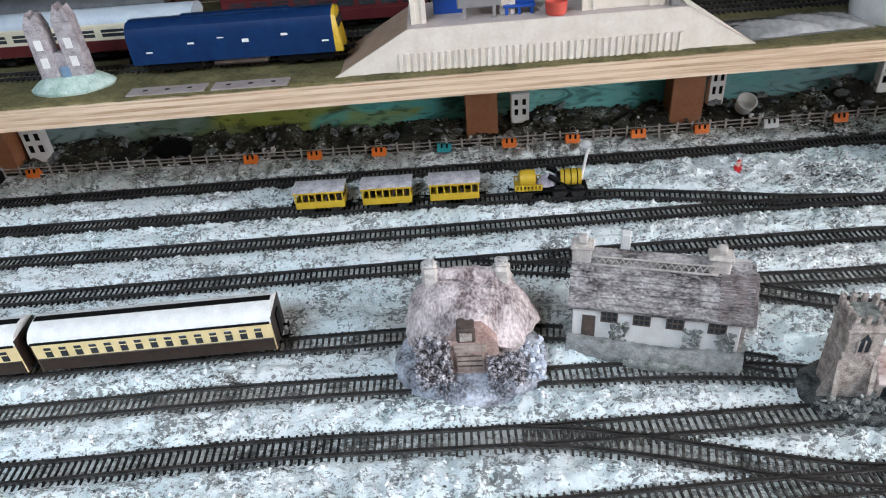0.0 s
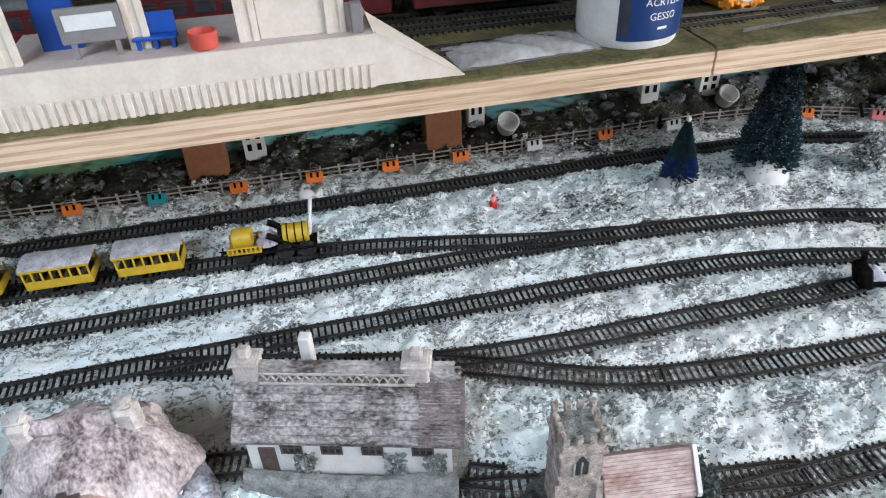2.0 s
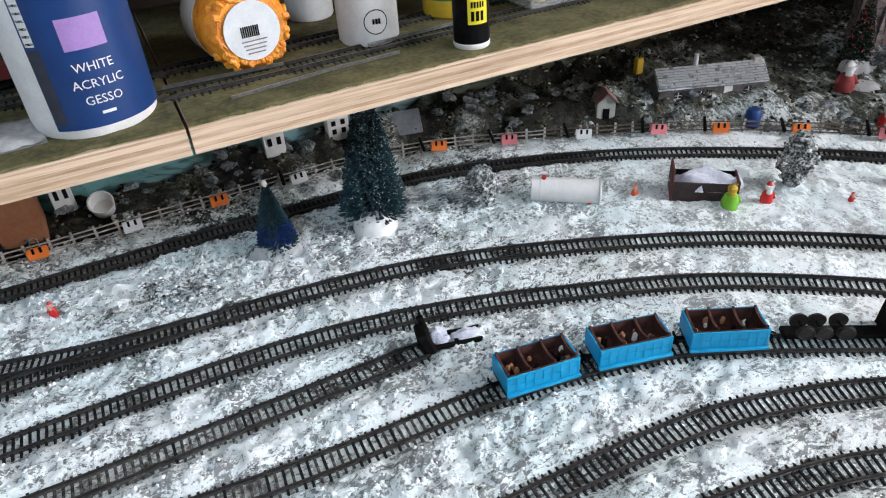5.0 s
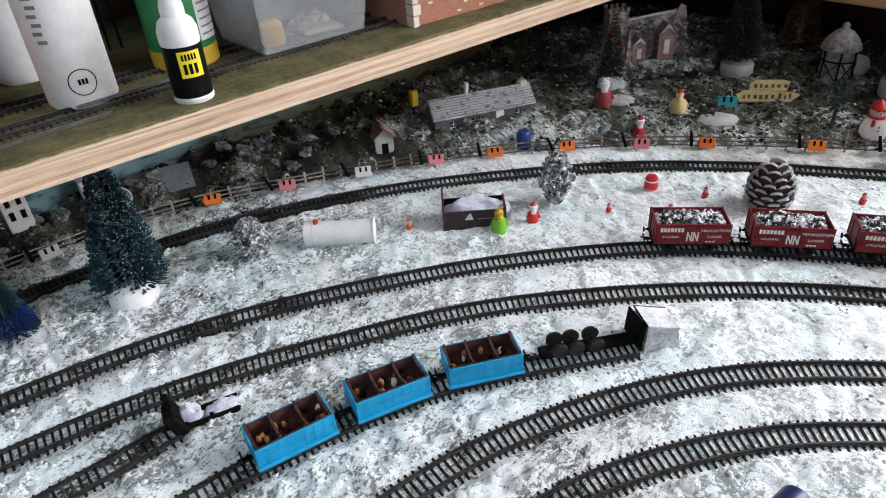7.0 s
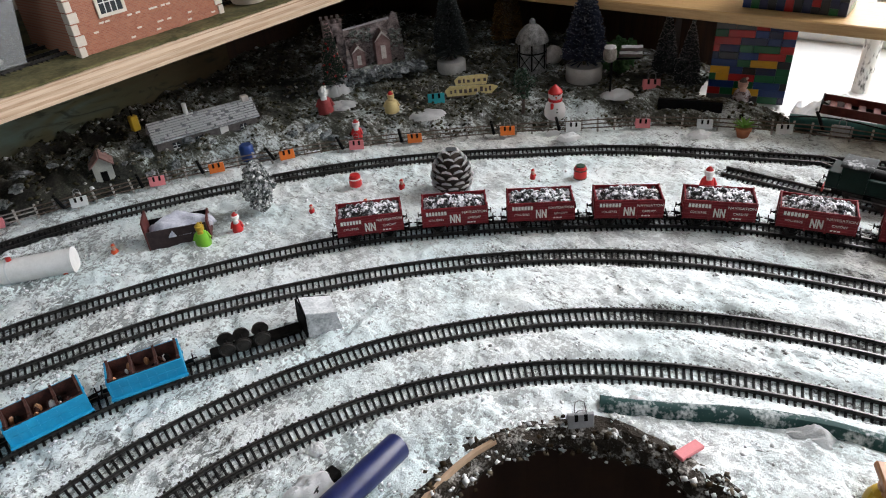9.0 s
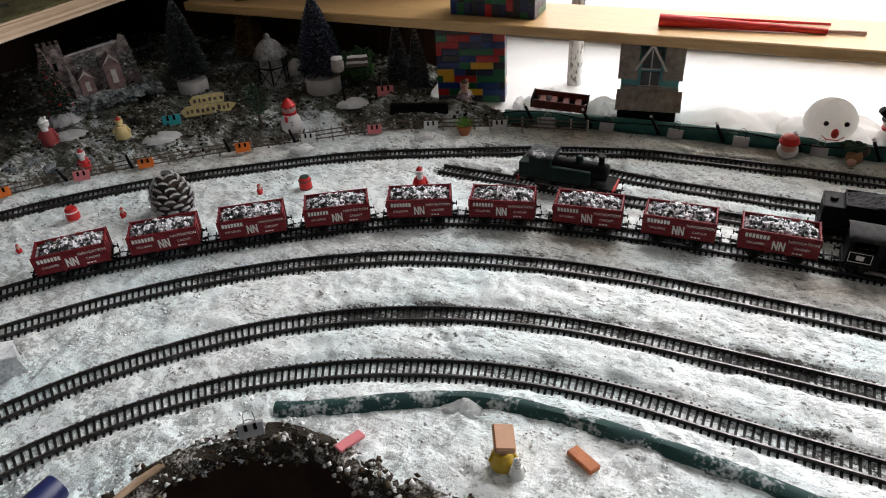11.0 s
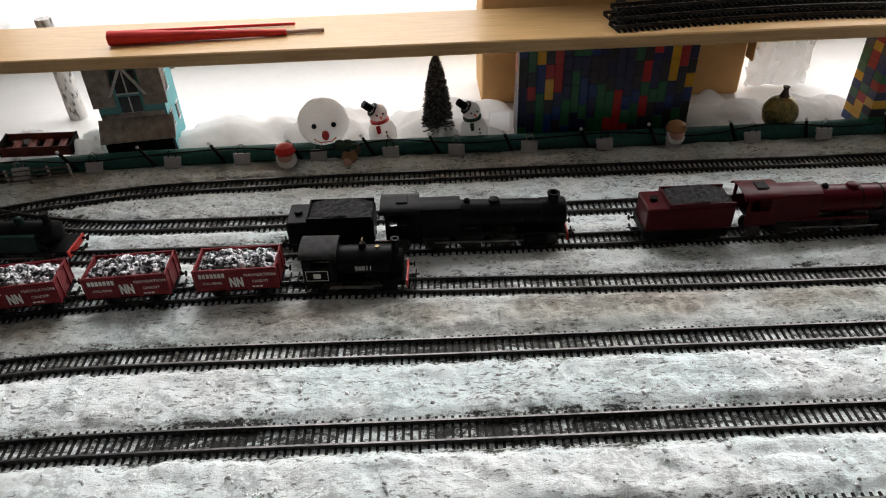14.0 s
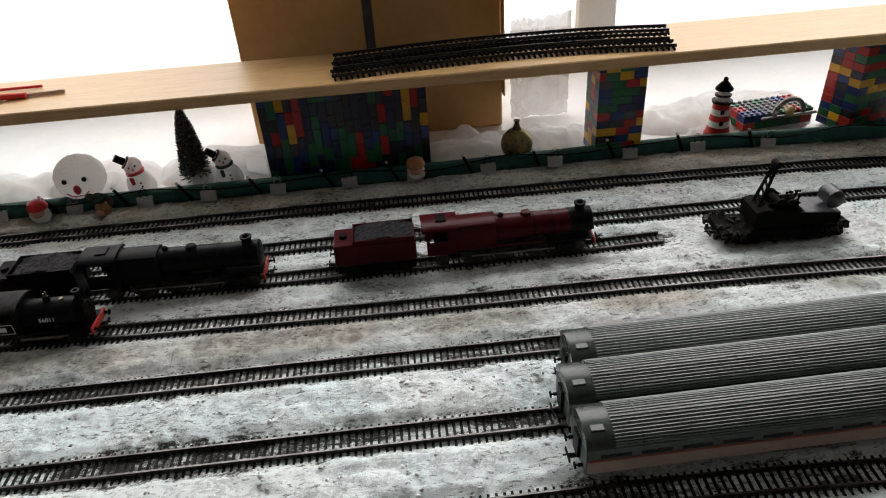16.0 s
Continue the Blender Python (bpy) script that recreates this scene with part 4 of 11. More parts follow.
lay_track("coach_siding", "siding track behind the cottages")
lay_track("goods_siding", "siding track before the cottages")
lay_track("crossover", "crossover track between two loops")
lay_track("yellow_siding", "siding track with the yellow train")
lay_track("east_siding", "straight siding track beside the window")
lay_track("loco_siding", "straight siding track with parked locomotives")

# ---------- toy brick pillars ----------
BRICK_COLOURS = [plastic("brick_blue", (0.005, 0.030, 0.15), 0.3), plastic("brick_red", (0.42, 0.012, 0.010), 0.3), plastic("brick_green", (0.004, 0.11, 0.035), 0.3),
                 plastic("brick_yellow", (0.72, 0.38, 0.015), 0.3), plastic("brick_black", (0.010, 0.010, 0.012), 0.3), plastic("brick_grey", (0.07, 0.075, 0.08), 0.35), plastic("brick_navy", (0.004, 0.010, 0.055), 0.3)]
BRICKS = {}


def toy_brick(studs, ci, stud_row):
    """A plastic building brick, studs x 2, 8 mm pitch, length along x."""
    key = (studs, ci, stud_row)
    if key not in BRICKS:
        m = Mesh()
        m.box(0.00012, studs * 0.008 - 0.00012, 0.0001, 0.0159, 0, 0.00945, 0.00035)
        if stud_row:
            for i in range(studs):
                for j in (0, 1):
                    m.lathe([(0.0024, 0.0094), (0.0024, 0.0112)], 8, pose(0.004 + i * 0.008, 0.004 + j * 0.008, 0))
        BRICKS[key] = m.data("brick", BRICK_COLOURS[ci])
    return BRICKS[key]


def brick_pillar(name, m, nx, courses, label, seed, rows=1, top_studs=False, upright=False):
    """A wall of bricks; nx studs long, rows of two studs deep. upright: the wall is stood on its end, its courses run upwards."""
    t = thing(name, m, label, "brick pillar", "toy brick pillars")
    r = random.Random(seed)
    turn = Matrix(((0, 0, 1, 0), (0, 1, 0, 0), (-1, 0, 0, nx * 0.008), (0, 0, 0, 1))) if upright else Matrix.Identity(4)
    for c in range(courses):
        for row in range(rows):
            x = -r.choice((0, 1))
            while x < nx:
                n = r.choice((2, 2, 3, 4) if not upright else (2, 2, 2, 3, 4))
                a, b = max(x, 0), min(x + n, nx)
                if b > a:
                    # Upright walls: extra black and navy bricks put the backlit dimness into colour.
                    colour = r.choice((0, 0, 0, 1, 1, 2, 2, 2, 3, 3, 4, 5, 6, 6) if not upright else (0, 1, 1, 2, 2, 3, 4, 4, 4, 4, 6, 6, 6, 6))
                    part("brick", toy_brick(b - a, colour, top_studs and c == courses - 1), None, t, m=turn @ pose(a * 0.008, row * 0.016, c * 0.0096))
                x += n
    return t


PILLAR_C = 12
brick_pillar("brick_pillar", pose(1.525, 0.215, 0.004, 0, 0, -75), 12, PILLAR_C, "multicoloured toy brick pillar under the plank", 21, 2)
brick_pillar("brick_pillar", pose(1.524, -0.500, 0.004, 0, 0, -90), 14, 20, "wide multicoloured toy brick wall stood on end under the plank", 22, 2, upright=True)
brick_pillar("brick_pillar", pose(1.505, -0.888, 0.004, 0, 0, -90), 7, PILLAR_C, "narrow multicoloured toy brick pillar under the plank", 23, 3)
brick_pillar("brick_pillar", pose(1.505, -1.205, 0.004, 0, 0, -75), 12, PILLAR_C, "multicoloured toy brick pillar under the plank", 24, 3)
brick_pillar("brick_pillar", pose(1.515, 0.185, PLANK_Z + 0.0005, 0, 0, -90), 8, 12, "multicoloured toy brick block standing on the plank", 25, 3, upright=True)


def shrub(n, box, size, seed):
    """A dense shrub of small tilted leaves round a core."""
    r, c = random.Random(seed), Mesh()
    for k in range(n):
        x, y, z = (r.uniform(box[2 * i], box[2 * i + 1]) for i in range(3))
        q = size * r.uniform(0.6, 1.3)
        c.box(-q, q, -q * 0.8, q * 0.8, -q * 0.35, q * 0.35, 0.0, pose(x, y, z, r.uniform(-70, 70), r.uniform(-70, 70), r.uniform(0, 180)))
    return c


# ---------- rolling stock ----------
MAROON = mat("wagon_red", (0.15, 0.008, 0.014), (0.22, 0.016, 0.022), 160, 0.5, bump=0.15, spec=0.25)
LETTER = mat("white_lettering", (0.75, 0.72, 0.68), (0.85, 0.82, 0.78), 300, 0.6, bump=0.0)
WOODIN = mat("wagon_inside", (0.03, 0.018, 0.012), (0.08, 0.045, 0.03), 200, 0.8)
COAL = mat("snowy_coal", (0.008, 0.008, 0.009), (0.90, 0.90, 0.94), 150, 0.55, bump=0.6, depth=0.001, spread=(0.485, 0.545), fine=3)
WHEEL = mat("wheel_metal", (0.02, 0.019, 0.018), (0.06, 0.055, 0.05), 200, 0.5, 0.5)
RAILZ = 0.0032


def wheel_mesh(r, n=20):
    m = Mesh()
    m.lathe([(r * 0.35, -0.0014), (r * 0.35, -0.0011), (r * 0.78, -0.0009), (r * 0.82, -0.0014), (r, -0.0014), (r, 0.0008), (r + 0.0009, 0.0010), (r + 0.0009, 0.0016), (r * 0.3, 0.0016)], n, axis="y")
    return m.data("wheel", WHEEL, True)


WHEEL_S, WHEEL_L = wheel_mesh(0.0062), wheel_mesh(0.0076)


def add_wheels(t, xs, r, mesh=None, gauge=0.0083):
    for x in xs:
        for s in (-1, 1):
            part("wheel", mesh or wheel_mesh(r), None, t, m=pose(x, s * gauge, r, 0, 0, 0 if s < 0 else 180))
        part("axle", Mesh().cyl((x, -gauge, r), (x, gauge, r), 0.0009, n=8), DARK, t)


def add_buffers(t, x, z=0.0135, gap=0.0115, material=None):
    d = 1 if x > 0 else -1
    for s in (-1, 1):
        m = Mesh()
        m.lathe([(0.0013, 0), (0.0013, 0.003), (0.0007, 0.003), (0.0007, 0.0048), (0.0026, 0.0048), (0.0026, 0.0056)], 10, pose(x, s * gap, z, 0, 90 * d, 0))
        part("buffer", m, material or DARK, t, smooth=True)


def add_coupling(t, x, z=0.0085):
    d = 1 if x > 0 else -1
    m = Mesh()
    m.box(min(x - 0.004 * d, x + 0.007 * d), max(x - 0.004 * d, x + 0.007 * d), -0.0015, 0.0015, z - 0.0008, z + 0.0004)
    m.box(min(x + 0.0062 * d, x + 0.0072 * d), max(x + 0.0062 * d, x + 0.0072 * d), -0.0058, 0.0058, z - 0.0005, z + 0.0022)
    m.box(min(x + 0.003 * d, x + 0.010 * d), max(x + 0.003 * d, x + 0.010 * d), -0.0005, 0.0005, z + 0.0008, z + 0.0016)
    part("coupling", m, BLACK, t)


def letter_n(m, x, z, w, h, y):
    """A plain shape of two uprights and a slanted bar."""
    s = w * 0.26
    m.box(x, x + s, y, y + 0.0003, z, z + h)
    m.box(x + w - s, x + w, y, y + 0.0003, z, z + h)
    m.add([(x, y, z + h), (x + s, y, z + h), (x + w, y, z), (x + w - s, y, z), (x, y + 0.0003, z + h), (x + s, y + 0.0003, z + h), (x + w, y + 0.0003, z), (x + w - s, y + 0.0003, z)],
          [(0, 1, 2, 3), (4, 5, 6, 7), (0, 1, 5, 4), (1, 2, 6, 5), (2, 3, 7, 6), (3, 0, 4, 7)])


WORDS = {k: words(k, s, LETTER) for k, s in (("NAVIGATION", 0.0041), ("COLLIERIES", 0.0030), ("CARDIFF", 0.0034))}


def coal_wagon(m, seed=0):
    """Seven-plank open wagon, 65 mm long, loaded with snow-dusted coal."""
    t = thing("coal_wagon", m, "dark red open coal wagon with white lettering and snowy coal", "wagon", "coal train wagons")
    L, W, z0, z1 = 0.0325, 0.0160, 0.0125, 0.0330
    b = Mesh()
    h = (z1 - z0) / 7
    for k in range(7):
        za, zb = z0 + k * h + 0.00012, z0 + (k + 1) * h
        b.box(-L, L, -W, -W + 0.0013, za, zb, 0.0002)
        b.box(-L, L, W - 0.0013, W, za, zb, 0.0002)
        b.box(-L, -L + 0.0013, -W + 0.0013, W - 0.0013, za, zb, 0.0002)
        b.box(L - 0.0013, L, -W + 0.0013, W - 0.0013, za, zb, 0.0002)
    part("body", b, MAROON, t)
    for x in (-0.0085, 0.0085):
        for s in (-1, 1):
            part("strap", Mesh().box(x - 0.0008, x + 0.0008, s * W - 0.0005, s * W + 0.0005, z0 - 0.001, z1), MAROON, t)
    for sx in (-1, 1):
        for sy in (-1, 1):
            part("corner_iron", Mesh().box(sx * L - 0.0006, sx * L + 0.0006, sy * W - 0.0006, sy * W + 0.0006, z0, z1 + 0.0002), MAROON, t)
            part("end_post", Mesh().box(sx * L - 0.0008, sx * L + 0.0008, sy * 0.008 - 0.0009, sy * 0.008 + 0.0009, z0 - 0.002, z1 - 0.001), MAROON, t)
    part("floor_board", Mesh().box(-L + 0.0013, L - 0.0013, -W + 0.0013, W - 0.0013, z0, z0 + 0.001), WOODIN, t)
    r = random.Random(seed)
    c = Mesh()
    nx, ny = 26, 13
    v = []
    for j in range(ny):
        for i in range(nx):
            u, q = i / (nx - 1), j / (ny - 1)
            heap = 0.0055 * math.sin(math.pi * u) ** 0.5 * math.sin(math.pi * q) ** 0.6
            v.append((-L + 0.0016 + u * (2 * L - 0.0032), -W + 0.0016 + q * (2 * W - 0.0032), z1 - 0.0045 + heap + r.uniform(-0.0013, 0.0013)))
    c.add(v, [(j * nx + i, j * nx + i + 1, (j + 1) * nx + i + 1, (j + 1) * nx + i) for j in range(ny - 1) for i in range(nx - 1)])
    for _ in range(130):
        u, q = r.uniform(0.05, 0.95), r.uniform(0.09, 0.91)
        heap = 0.0055 * math.sin(math.pi * u) ** 0.5 * math.sin(math.pi * q) ** 0.6
        s = r.uniform(0.0011, 0.0029)
        c.box(-s, s, -s * 0.8, s * 0.8, -s * 0.7, s * 0.7, s * 0.3, pose(-L + 0.0016 + u * (2 * L - 0.0032), -W + 0.0016 + q * (2 * W - 0.0032), z1 - 0.0040 + heap, r.uniform(0, 90), r.uniform(0, 90), r.uniform(0, 90)))
    part("coal_load", c, COAL, t, "black coal dusted with white snow")
    f = Mesh()
    for s in (-1, 1):
        f.box(-L, L, s * 0.0125 - 0.0012, s * 0.0125 + 0.0012, 0.0095, z0 - 0.0002, 0.0002)
        for x in (-0.018, 0.018):
            f.prism([(x - 0.0055, 0.0095), (x + 0.0055, 0.0095), (x + 0.0018, 0.0045), (x - 0.0018, 0.0045)], s * 0.0110 - 0.0004, s * 0.0110 + 0.0004, "y")
            f.box(x - 0.0022, x + 0.0022, s * 0.0120 - 0.001, s * 0.0120 + 0.0012, 0.0045, 0.0085, 0.0003)
        f.box(-0.017, 0.017, s * 0.0135 - 0.0003, s * 0.0135 + 0.0003, 0.0050, 0.0056)
    for sx in (-1, 1):
        f.box(sx * L - 0.0012, sx * L + 0.0012, -0.0155, 0.0155, 0.0098, z0 - 0.0003, 0.0002)
    part("underframe", f, BLACK, t)
    add_wheels(t, (-0.018, 0.018), 0.0062, WHEEL_S)
    for x in (-L, L):
        add_buffers(t, x, 0.0115)
        add_coupling(t, x)
    for s in (-1, 1):
        turn = 0 if s < 0 else 180
        d = Mesh()
        y = -W - 0.0008
        letter_n(d, -0.0052, 0.0160, 0.0050, 0.0095, y)
        letter_n(d, 0.0004, 0.0160, 0.0050, 0.0095, y)
        for k in range(7):
            d.box(-0.0285 + k * 0.0030, -0.0285 + k * 0.0030 + 0.0022, y, y + 0.0003, 0.0257, 0.0297)
        for k in range(3):
            d.box(0.012 + k * 0.003, 0.0142 + k * 0.003, y, y + 0.0003, 0.0150, 0.0163)
        part("emblem", d, LETTER, t, "white painted emblem", m=pose(0, 0, 0, 0, 0, turn))
        for word, x, z in (("NAVIGATION", 0.0195, 0.0272), ("COLLIERIES", -0.0190, 0.0205), ("CARDIFF", 0.0190, 0.0208)):
            part("lettering", WORDS[word], None, t, "white lettering", m=pose(0, 0, 0, 0, 0, turn) @ pose(x, y, z))
    return t


NUMBER = words("56011", 0.0056, LETTER)


def saddle_tank_loco(m):
    """Small four-wheeled saddle tank engine; it faces +x."""
    t = thing("saddle_tank_locomotive", m, "black four-wheeled saddle tank locomotive at the head of coal train", "locomotive")
    fr = Mesh()
    fr.box(-0.042, 0.042, -0.0135, 0.0135, 0.0125, 0.0142, 0.0003)
    for s in (-1, 1):
        fr.box(-0.040, 0.040, s * 0.0075 - 0.0006, s * 0.0075 + 0.0006, 0.005, 0.0125)
        fr.box(-0.039, -0.030, s * 0.0125 - 0.0006, s * 0.0125 + 0.0006, 0.0068, 0.0125)
    part("running_plate", fr, BLACK, t)
    for x in (-0.042, 0.042):
        part("buffer_beam", Mesh().box(x - 0.0008, x + 0.0008, -0.0150, 0.0150, 0.0085, 0.0150, 0.0002), REDPAINT if x > 0 else BLACK, t, "red buffer beam" if x > 0 else "")
        add_buffers(t, x, 0.0118)
        add_coupling(t, x)
    tank = Mesh()
    prof = []
    for a in range(-40, 221, 13):
        r = 0.0128
        prof.append((r * math.cos(radians(a)), 0.0265 + 0.0115 * math.sin(radians(a))))
    tank.prism(prof, -0.0135, 0.0300, "x")
    part("saddle_tank", tank, BLACK, t, smooth=True)
    sm = Mesh()
    sm.lathe([(0.0098, 0.0290), (0.0100, 0.0385), (0.0085, 0.0392), (0.002, 0.0398)], 24, pose(0, 0, 0.0240), "x")
    sm.box(0.030, 0.038, -0.0075, 0.0075, 0.0142, 0.020)
    part("smokebox", sm, DARK, t, smooth=True)
    ch = Mesh()
    ch.lathe([(0.0042, 0), (0.0030, 0.0015), (0.0027, 0.006), (0.0026, 0.0115), (0.0036, 0.0122), (0.0036, 0.0136), (0.0020, 0.0136), (0.0019, 0.010)], 16, pose(0.0335, 0, 0.0325))
    part("chimney", ch, BLACK, t, smooth=True)
    dm = Mesh()
    dm.lathe([(0.0036, 0), (0.0030, 0.001), (0.0030, 0.0035), (0.0024, 0.005), (0.0007, 0.0056)], 14, pose(0.007, 0, 0.0372))
    part("dome", dm, BLACK, t, smooth=True)
    vl = Mesh()
    for y in (-0.0015, 0.0015):
        vl.cyl((0.0075, y, 0.042), (0.0075, y, 0.0462), 0.0006, n=6)
    vl.cyl((0.019, 0, 0.0374), (0.019, 0, 0.0392), 0.0020, 0.0018, 12)
    part("safety_valve", vl, mat("dull_brass", (0.12, 0.09, 0.04), (0.2, 0.15, 0.07), 200, 0.4, 0.8), t)
    cab = Mesh()
    for s in (-1, 1):
        y0, y1 = sorted((s * 0.0142, s * 0.0150))
        cab.box(-0.0405, -0.0140, y0, y1, 0.0142, 0.0275)
        cab.box(-0.0405, -0.0360, y0, y1, 0.0275, 0.0400)
        cab.box(-0.0185, -0.0140, y0, y1, 0.0275, 0.0400)
    cab.box(-0.0146, -0.0138, -0.0142, 0.0142, 0.0142, 0.0405)
    cab.box(-0.0405, -0.0397, -0.0142, 0.0142, 0.0142, 0.0280)
    for s in (-1, 1):
        cab.box(-0.0405, -0.0397, s * 0.0120 - 0.0022, s * 0.0120 + 0.0022, 0.0280, 0.0405)
    part("cab", cab, BLACK, t)
    rf = Mesh()
    arc = [(0.0160 * math.sin(radians(a)), 0.0385 + 0.0050 * math.cos(radians(a))) for a in range(-90, 91, 15)]
    inner = [(p * 0.97, z - 0.0010) for p, z in arc[::-1]]
    rf.prism(arc + inner, -0.0425, -0.0125, "x")
    part("cab_roof", rf, mat("grey_black_roof", (0.010, 0.010, 0.010), (0.035, 0.035, 0.035), 150, 0.6, spec=0.1), t, smooth=True)
    for s in (-1, 1):
        y = s * 0.0153
        for x0, x1, z0, z1 in ((-0.0385, -0.0205, 0.0165, 0.0170), (-0.0385, -0.0205, 0.0258, 0.0263), (-0.0385, -0.0380, 0.0165, 0.0263), (-0.0210, -0.0205, 0.0165, 0.0263), (-0.0325, -0.0265, 0.0190, 0.0235)):
            part("lining", Mesh().box(x0, x1, y - 0.0001, y + 0.0001, z0, z1), LETTER, t, "pale painted cab lining")
    win = Mesh()
    for y in (-0.0062, 0.0062):
        for z, q in ((0.0330, 1),):
            win.lathe([(0.0030, -0.0142), (0.0030, -0.0134), (0.0022, -0.0134), (0.0022, -0.0142)], 14, pose(0, y, z), "x")
    part("spectacle_ring", win, mat("dull_brass", (0.12, 0.09, 0.04)), t)
    for s in (-1, 1):
        part("lettering", NUMBER, None, t, "pale running number", m=pose(0.008, s * 0.0130, 0.0262, -8 * 1 if s < 0 else 8, 0, 0 if s < 0 else 180) if s < 0 else pose(0.008, 0.0130, 0.0262, 0, 0, 180))
        cy = Mesh()
        cy.lathe([(0.0042, 0.022), (0.0045, 0.0225), (0.0045, 0.0335), (0.0042, 0.034)], 14, pose(0, s * 0.0122, 0.0092, 0, 0, 0), "x")
        part("cylinder", cy, BLACK, t, smooth=True)
        rd = Mesh()
        rd.box(-0.022, 0.014, s * 0.0118 - 0.0005, s * 0.0118 + 0.0005, 0.0052, 0.0068)
        rd.box(-0.020, 0.024, s * 0.0130 - 0.0005, s * 0.0130 + 0.0005, 0.0080, 0.0092)
        part("coupling_rod", rd, mat("oily_steel", (0.18, 0.17, 0.16), (0.3, 0.29, 0.28), 200, 0.35, 0.9), t, "bright steel rod")
    add_wheels(t, (-0.020, 0.012), 0.0076, WHEEL_L)
    return t


MAIN = LINES["main"]
S_LOCO = MAIN.find(1.2735, -0.337)
saddle_tank_loco(MAIN.spot(S_LOCO, RAILZ, 0.032))
for k in range(9):
    coal_wagon(MAIN.spot(S_LOCO - 0.0945 - 0.0865 * k, RAILZ, 0.036), k)

# ---------- bright blue open wagons ----------
CYAN = mat("bright_blue_paint", (0.008, 0.28, 0.52), (0.012, 0.34, 0.60), 120, 0.5, bump=0.1)
RUST = mat("rust_brown_inside", (0.018, 0.006, 0.005), (0.09, 0.028, 0.018), 130, 0.85, bump=0.5)
TAN = plastic("tan_figures", (0.45, 0.22, 0.10))


def blue_wagon(m, seed):
    """Bright blue open wagon with a dark load in three bays."""
    t = thing("blue_wagon", m, "bright blue open wagon with dark brown bays inside", "wagon", "blue wagons")
    L, W, z0, z1 = 0.0280, 0.0136, 0.0085, 0.0238
    b = Mesh()
    for s in (-1, 1):
        y0, y1 = sorted((s * W, s * (W - 0.0013)))
        b.box(-L, L, y0, y1, z0, z1, 0.0002)
        for k in range(9):
            x = -L + 0.0012 + k * (2 * L - 0.0024) / 8
            b.box(x - 0.0006, x + 0.0006, s * W - 0.0006, s * W + 0.0006, z0 + 0.001, z1 - 0.002)
        b.box(-L, L, s * W - 0.0005, s * W + 0.0005, z0 + 0.0070, z0 + 0.0077)
        b.box(-L - 0.0006, L + 0.0006, s * 0.0148 - 0.0012, s * 0.0148 + 0.0012, 0.0068, 0.0090, 0.0003)
    for s in (-1, 1):
        x0, x1 = sorted((s * L, s * (L - 0.0013)))
        b.box(x0, x1, -W + 0.0013, W - 0.0013, z0, z1, 0.0002)
    part("body", b, CYAN, t)
    i = Mesh()
    i.box(-L + 0.0014, L - 0.0014, -W + 0.0014, W - 0.0014, z0, z0 + 0.004)
    for s in (-1, 1):
        y0, y1 = sorted((s * (W - 0.0014), s * (W - 0.0022)))
        part("lining_board", Mesh().box(-L + 0.0014, L - 0.0014, y0, y1, z0 + 0.004, z1 + 0.0004), RUST, t)
    for x in (-L + 0.0024, -0.0092, 0.0092, L - 0.0024):
        part("partition", Mesh().prism([(-W + 0.0022, z0 + 0.003), (W - 0.0022, z0 + 0.003), (W - 0.0020, z1 + 0.0028), (W * 0.5, z1 + 0.0002), (0, z1 - 0.0006), (-W * 0.5, z1 + 0.0002), (-W + 0.0020, z1 + 0.0028)], x - 0.0009, x + 0.0009, "x"), RUST, t)
    part("inner_floor", i, RUST, t, "rusty brown inside with partitions")
    r = random.Random(seed)
    for k in range(14):
        part("load_lump", Mesh().ball((r.uniform(-0.024, 0.024), r.uniform(-0.008, 0.008), z0 + 0.0068 + r.uniform(0, 0.003)), r.uniform(0.0014, 0.0027), 6, (1, 0.8, 1.7), 0.15, seed * 20 + k), (TAN, RUST, DARK, TAN, LETTER)[k % 5], t, smooth=True)
    f = Mesh()
    for s in (-1, 1):
        for x in (-0.017, 0.017):
            f.box(x - 0.004, x + 0.004, s * 0.0112 - 0.0006, s * 0.0112 + 0.0006, 0.004, 0.0085)
    f.box(-L, L, -0.0115, 0.0115, 0.0066, z0)
    part("underframe", f, BLACK, t)
    add_wheels(t, (-0.017, 0.017), 0.0058, WHEEL_S)
    for x in (-L, L):
        add_coupling(t, x, 0.008)
    return t


CURV = LINES["siding_curved"]
s0 = CURV.find(0.612, 0.429) - 0.014
for k in range(3):
    blue_wagon(CURV.spot(s0 + 0.0342 + 0.0730 * k, RAILZ, 0.034), 40 + k)
# ---------- card and resin buildings in the snow ----------
STONEWALL = mat("weathered_resin", (0.16, 0.12, 0.105), (0.52, 0.46, 0.42), 120, 0.8, bump=0.9, depth=0.0018, spread=(0.36, 0.64))
THATCH = mat("snowy_thatch", (0.12, 0.080, 0.078), (0.78, 0.69, 0.68), 34, 0.9, bump=1.0, depth=0.003, spread=(0.36, 0.62), fine=9, stretch=(1.6, 1.6, 0.6))
SLATE = mat("grey_stone_roof", (0.060, 0.050, 0.048), (0.56, 0.53, 0.52), 75, 0.85, bump=1.0, depth=0.003, spread=(0.38, 0.66), stretch=(0.6, 1, 1.3))
LIME = mat("whitewash", (0.66, 0.64, 0.62), (0.78, 0.77, 0.75), 90, 0.8)
PALESTONE = mat("pale_stone_resin", (0.36, 0.32, 0.29), (0.66, 0.62, 0.58), 130, 0.8, bump=0.6, depth=0.0012)
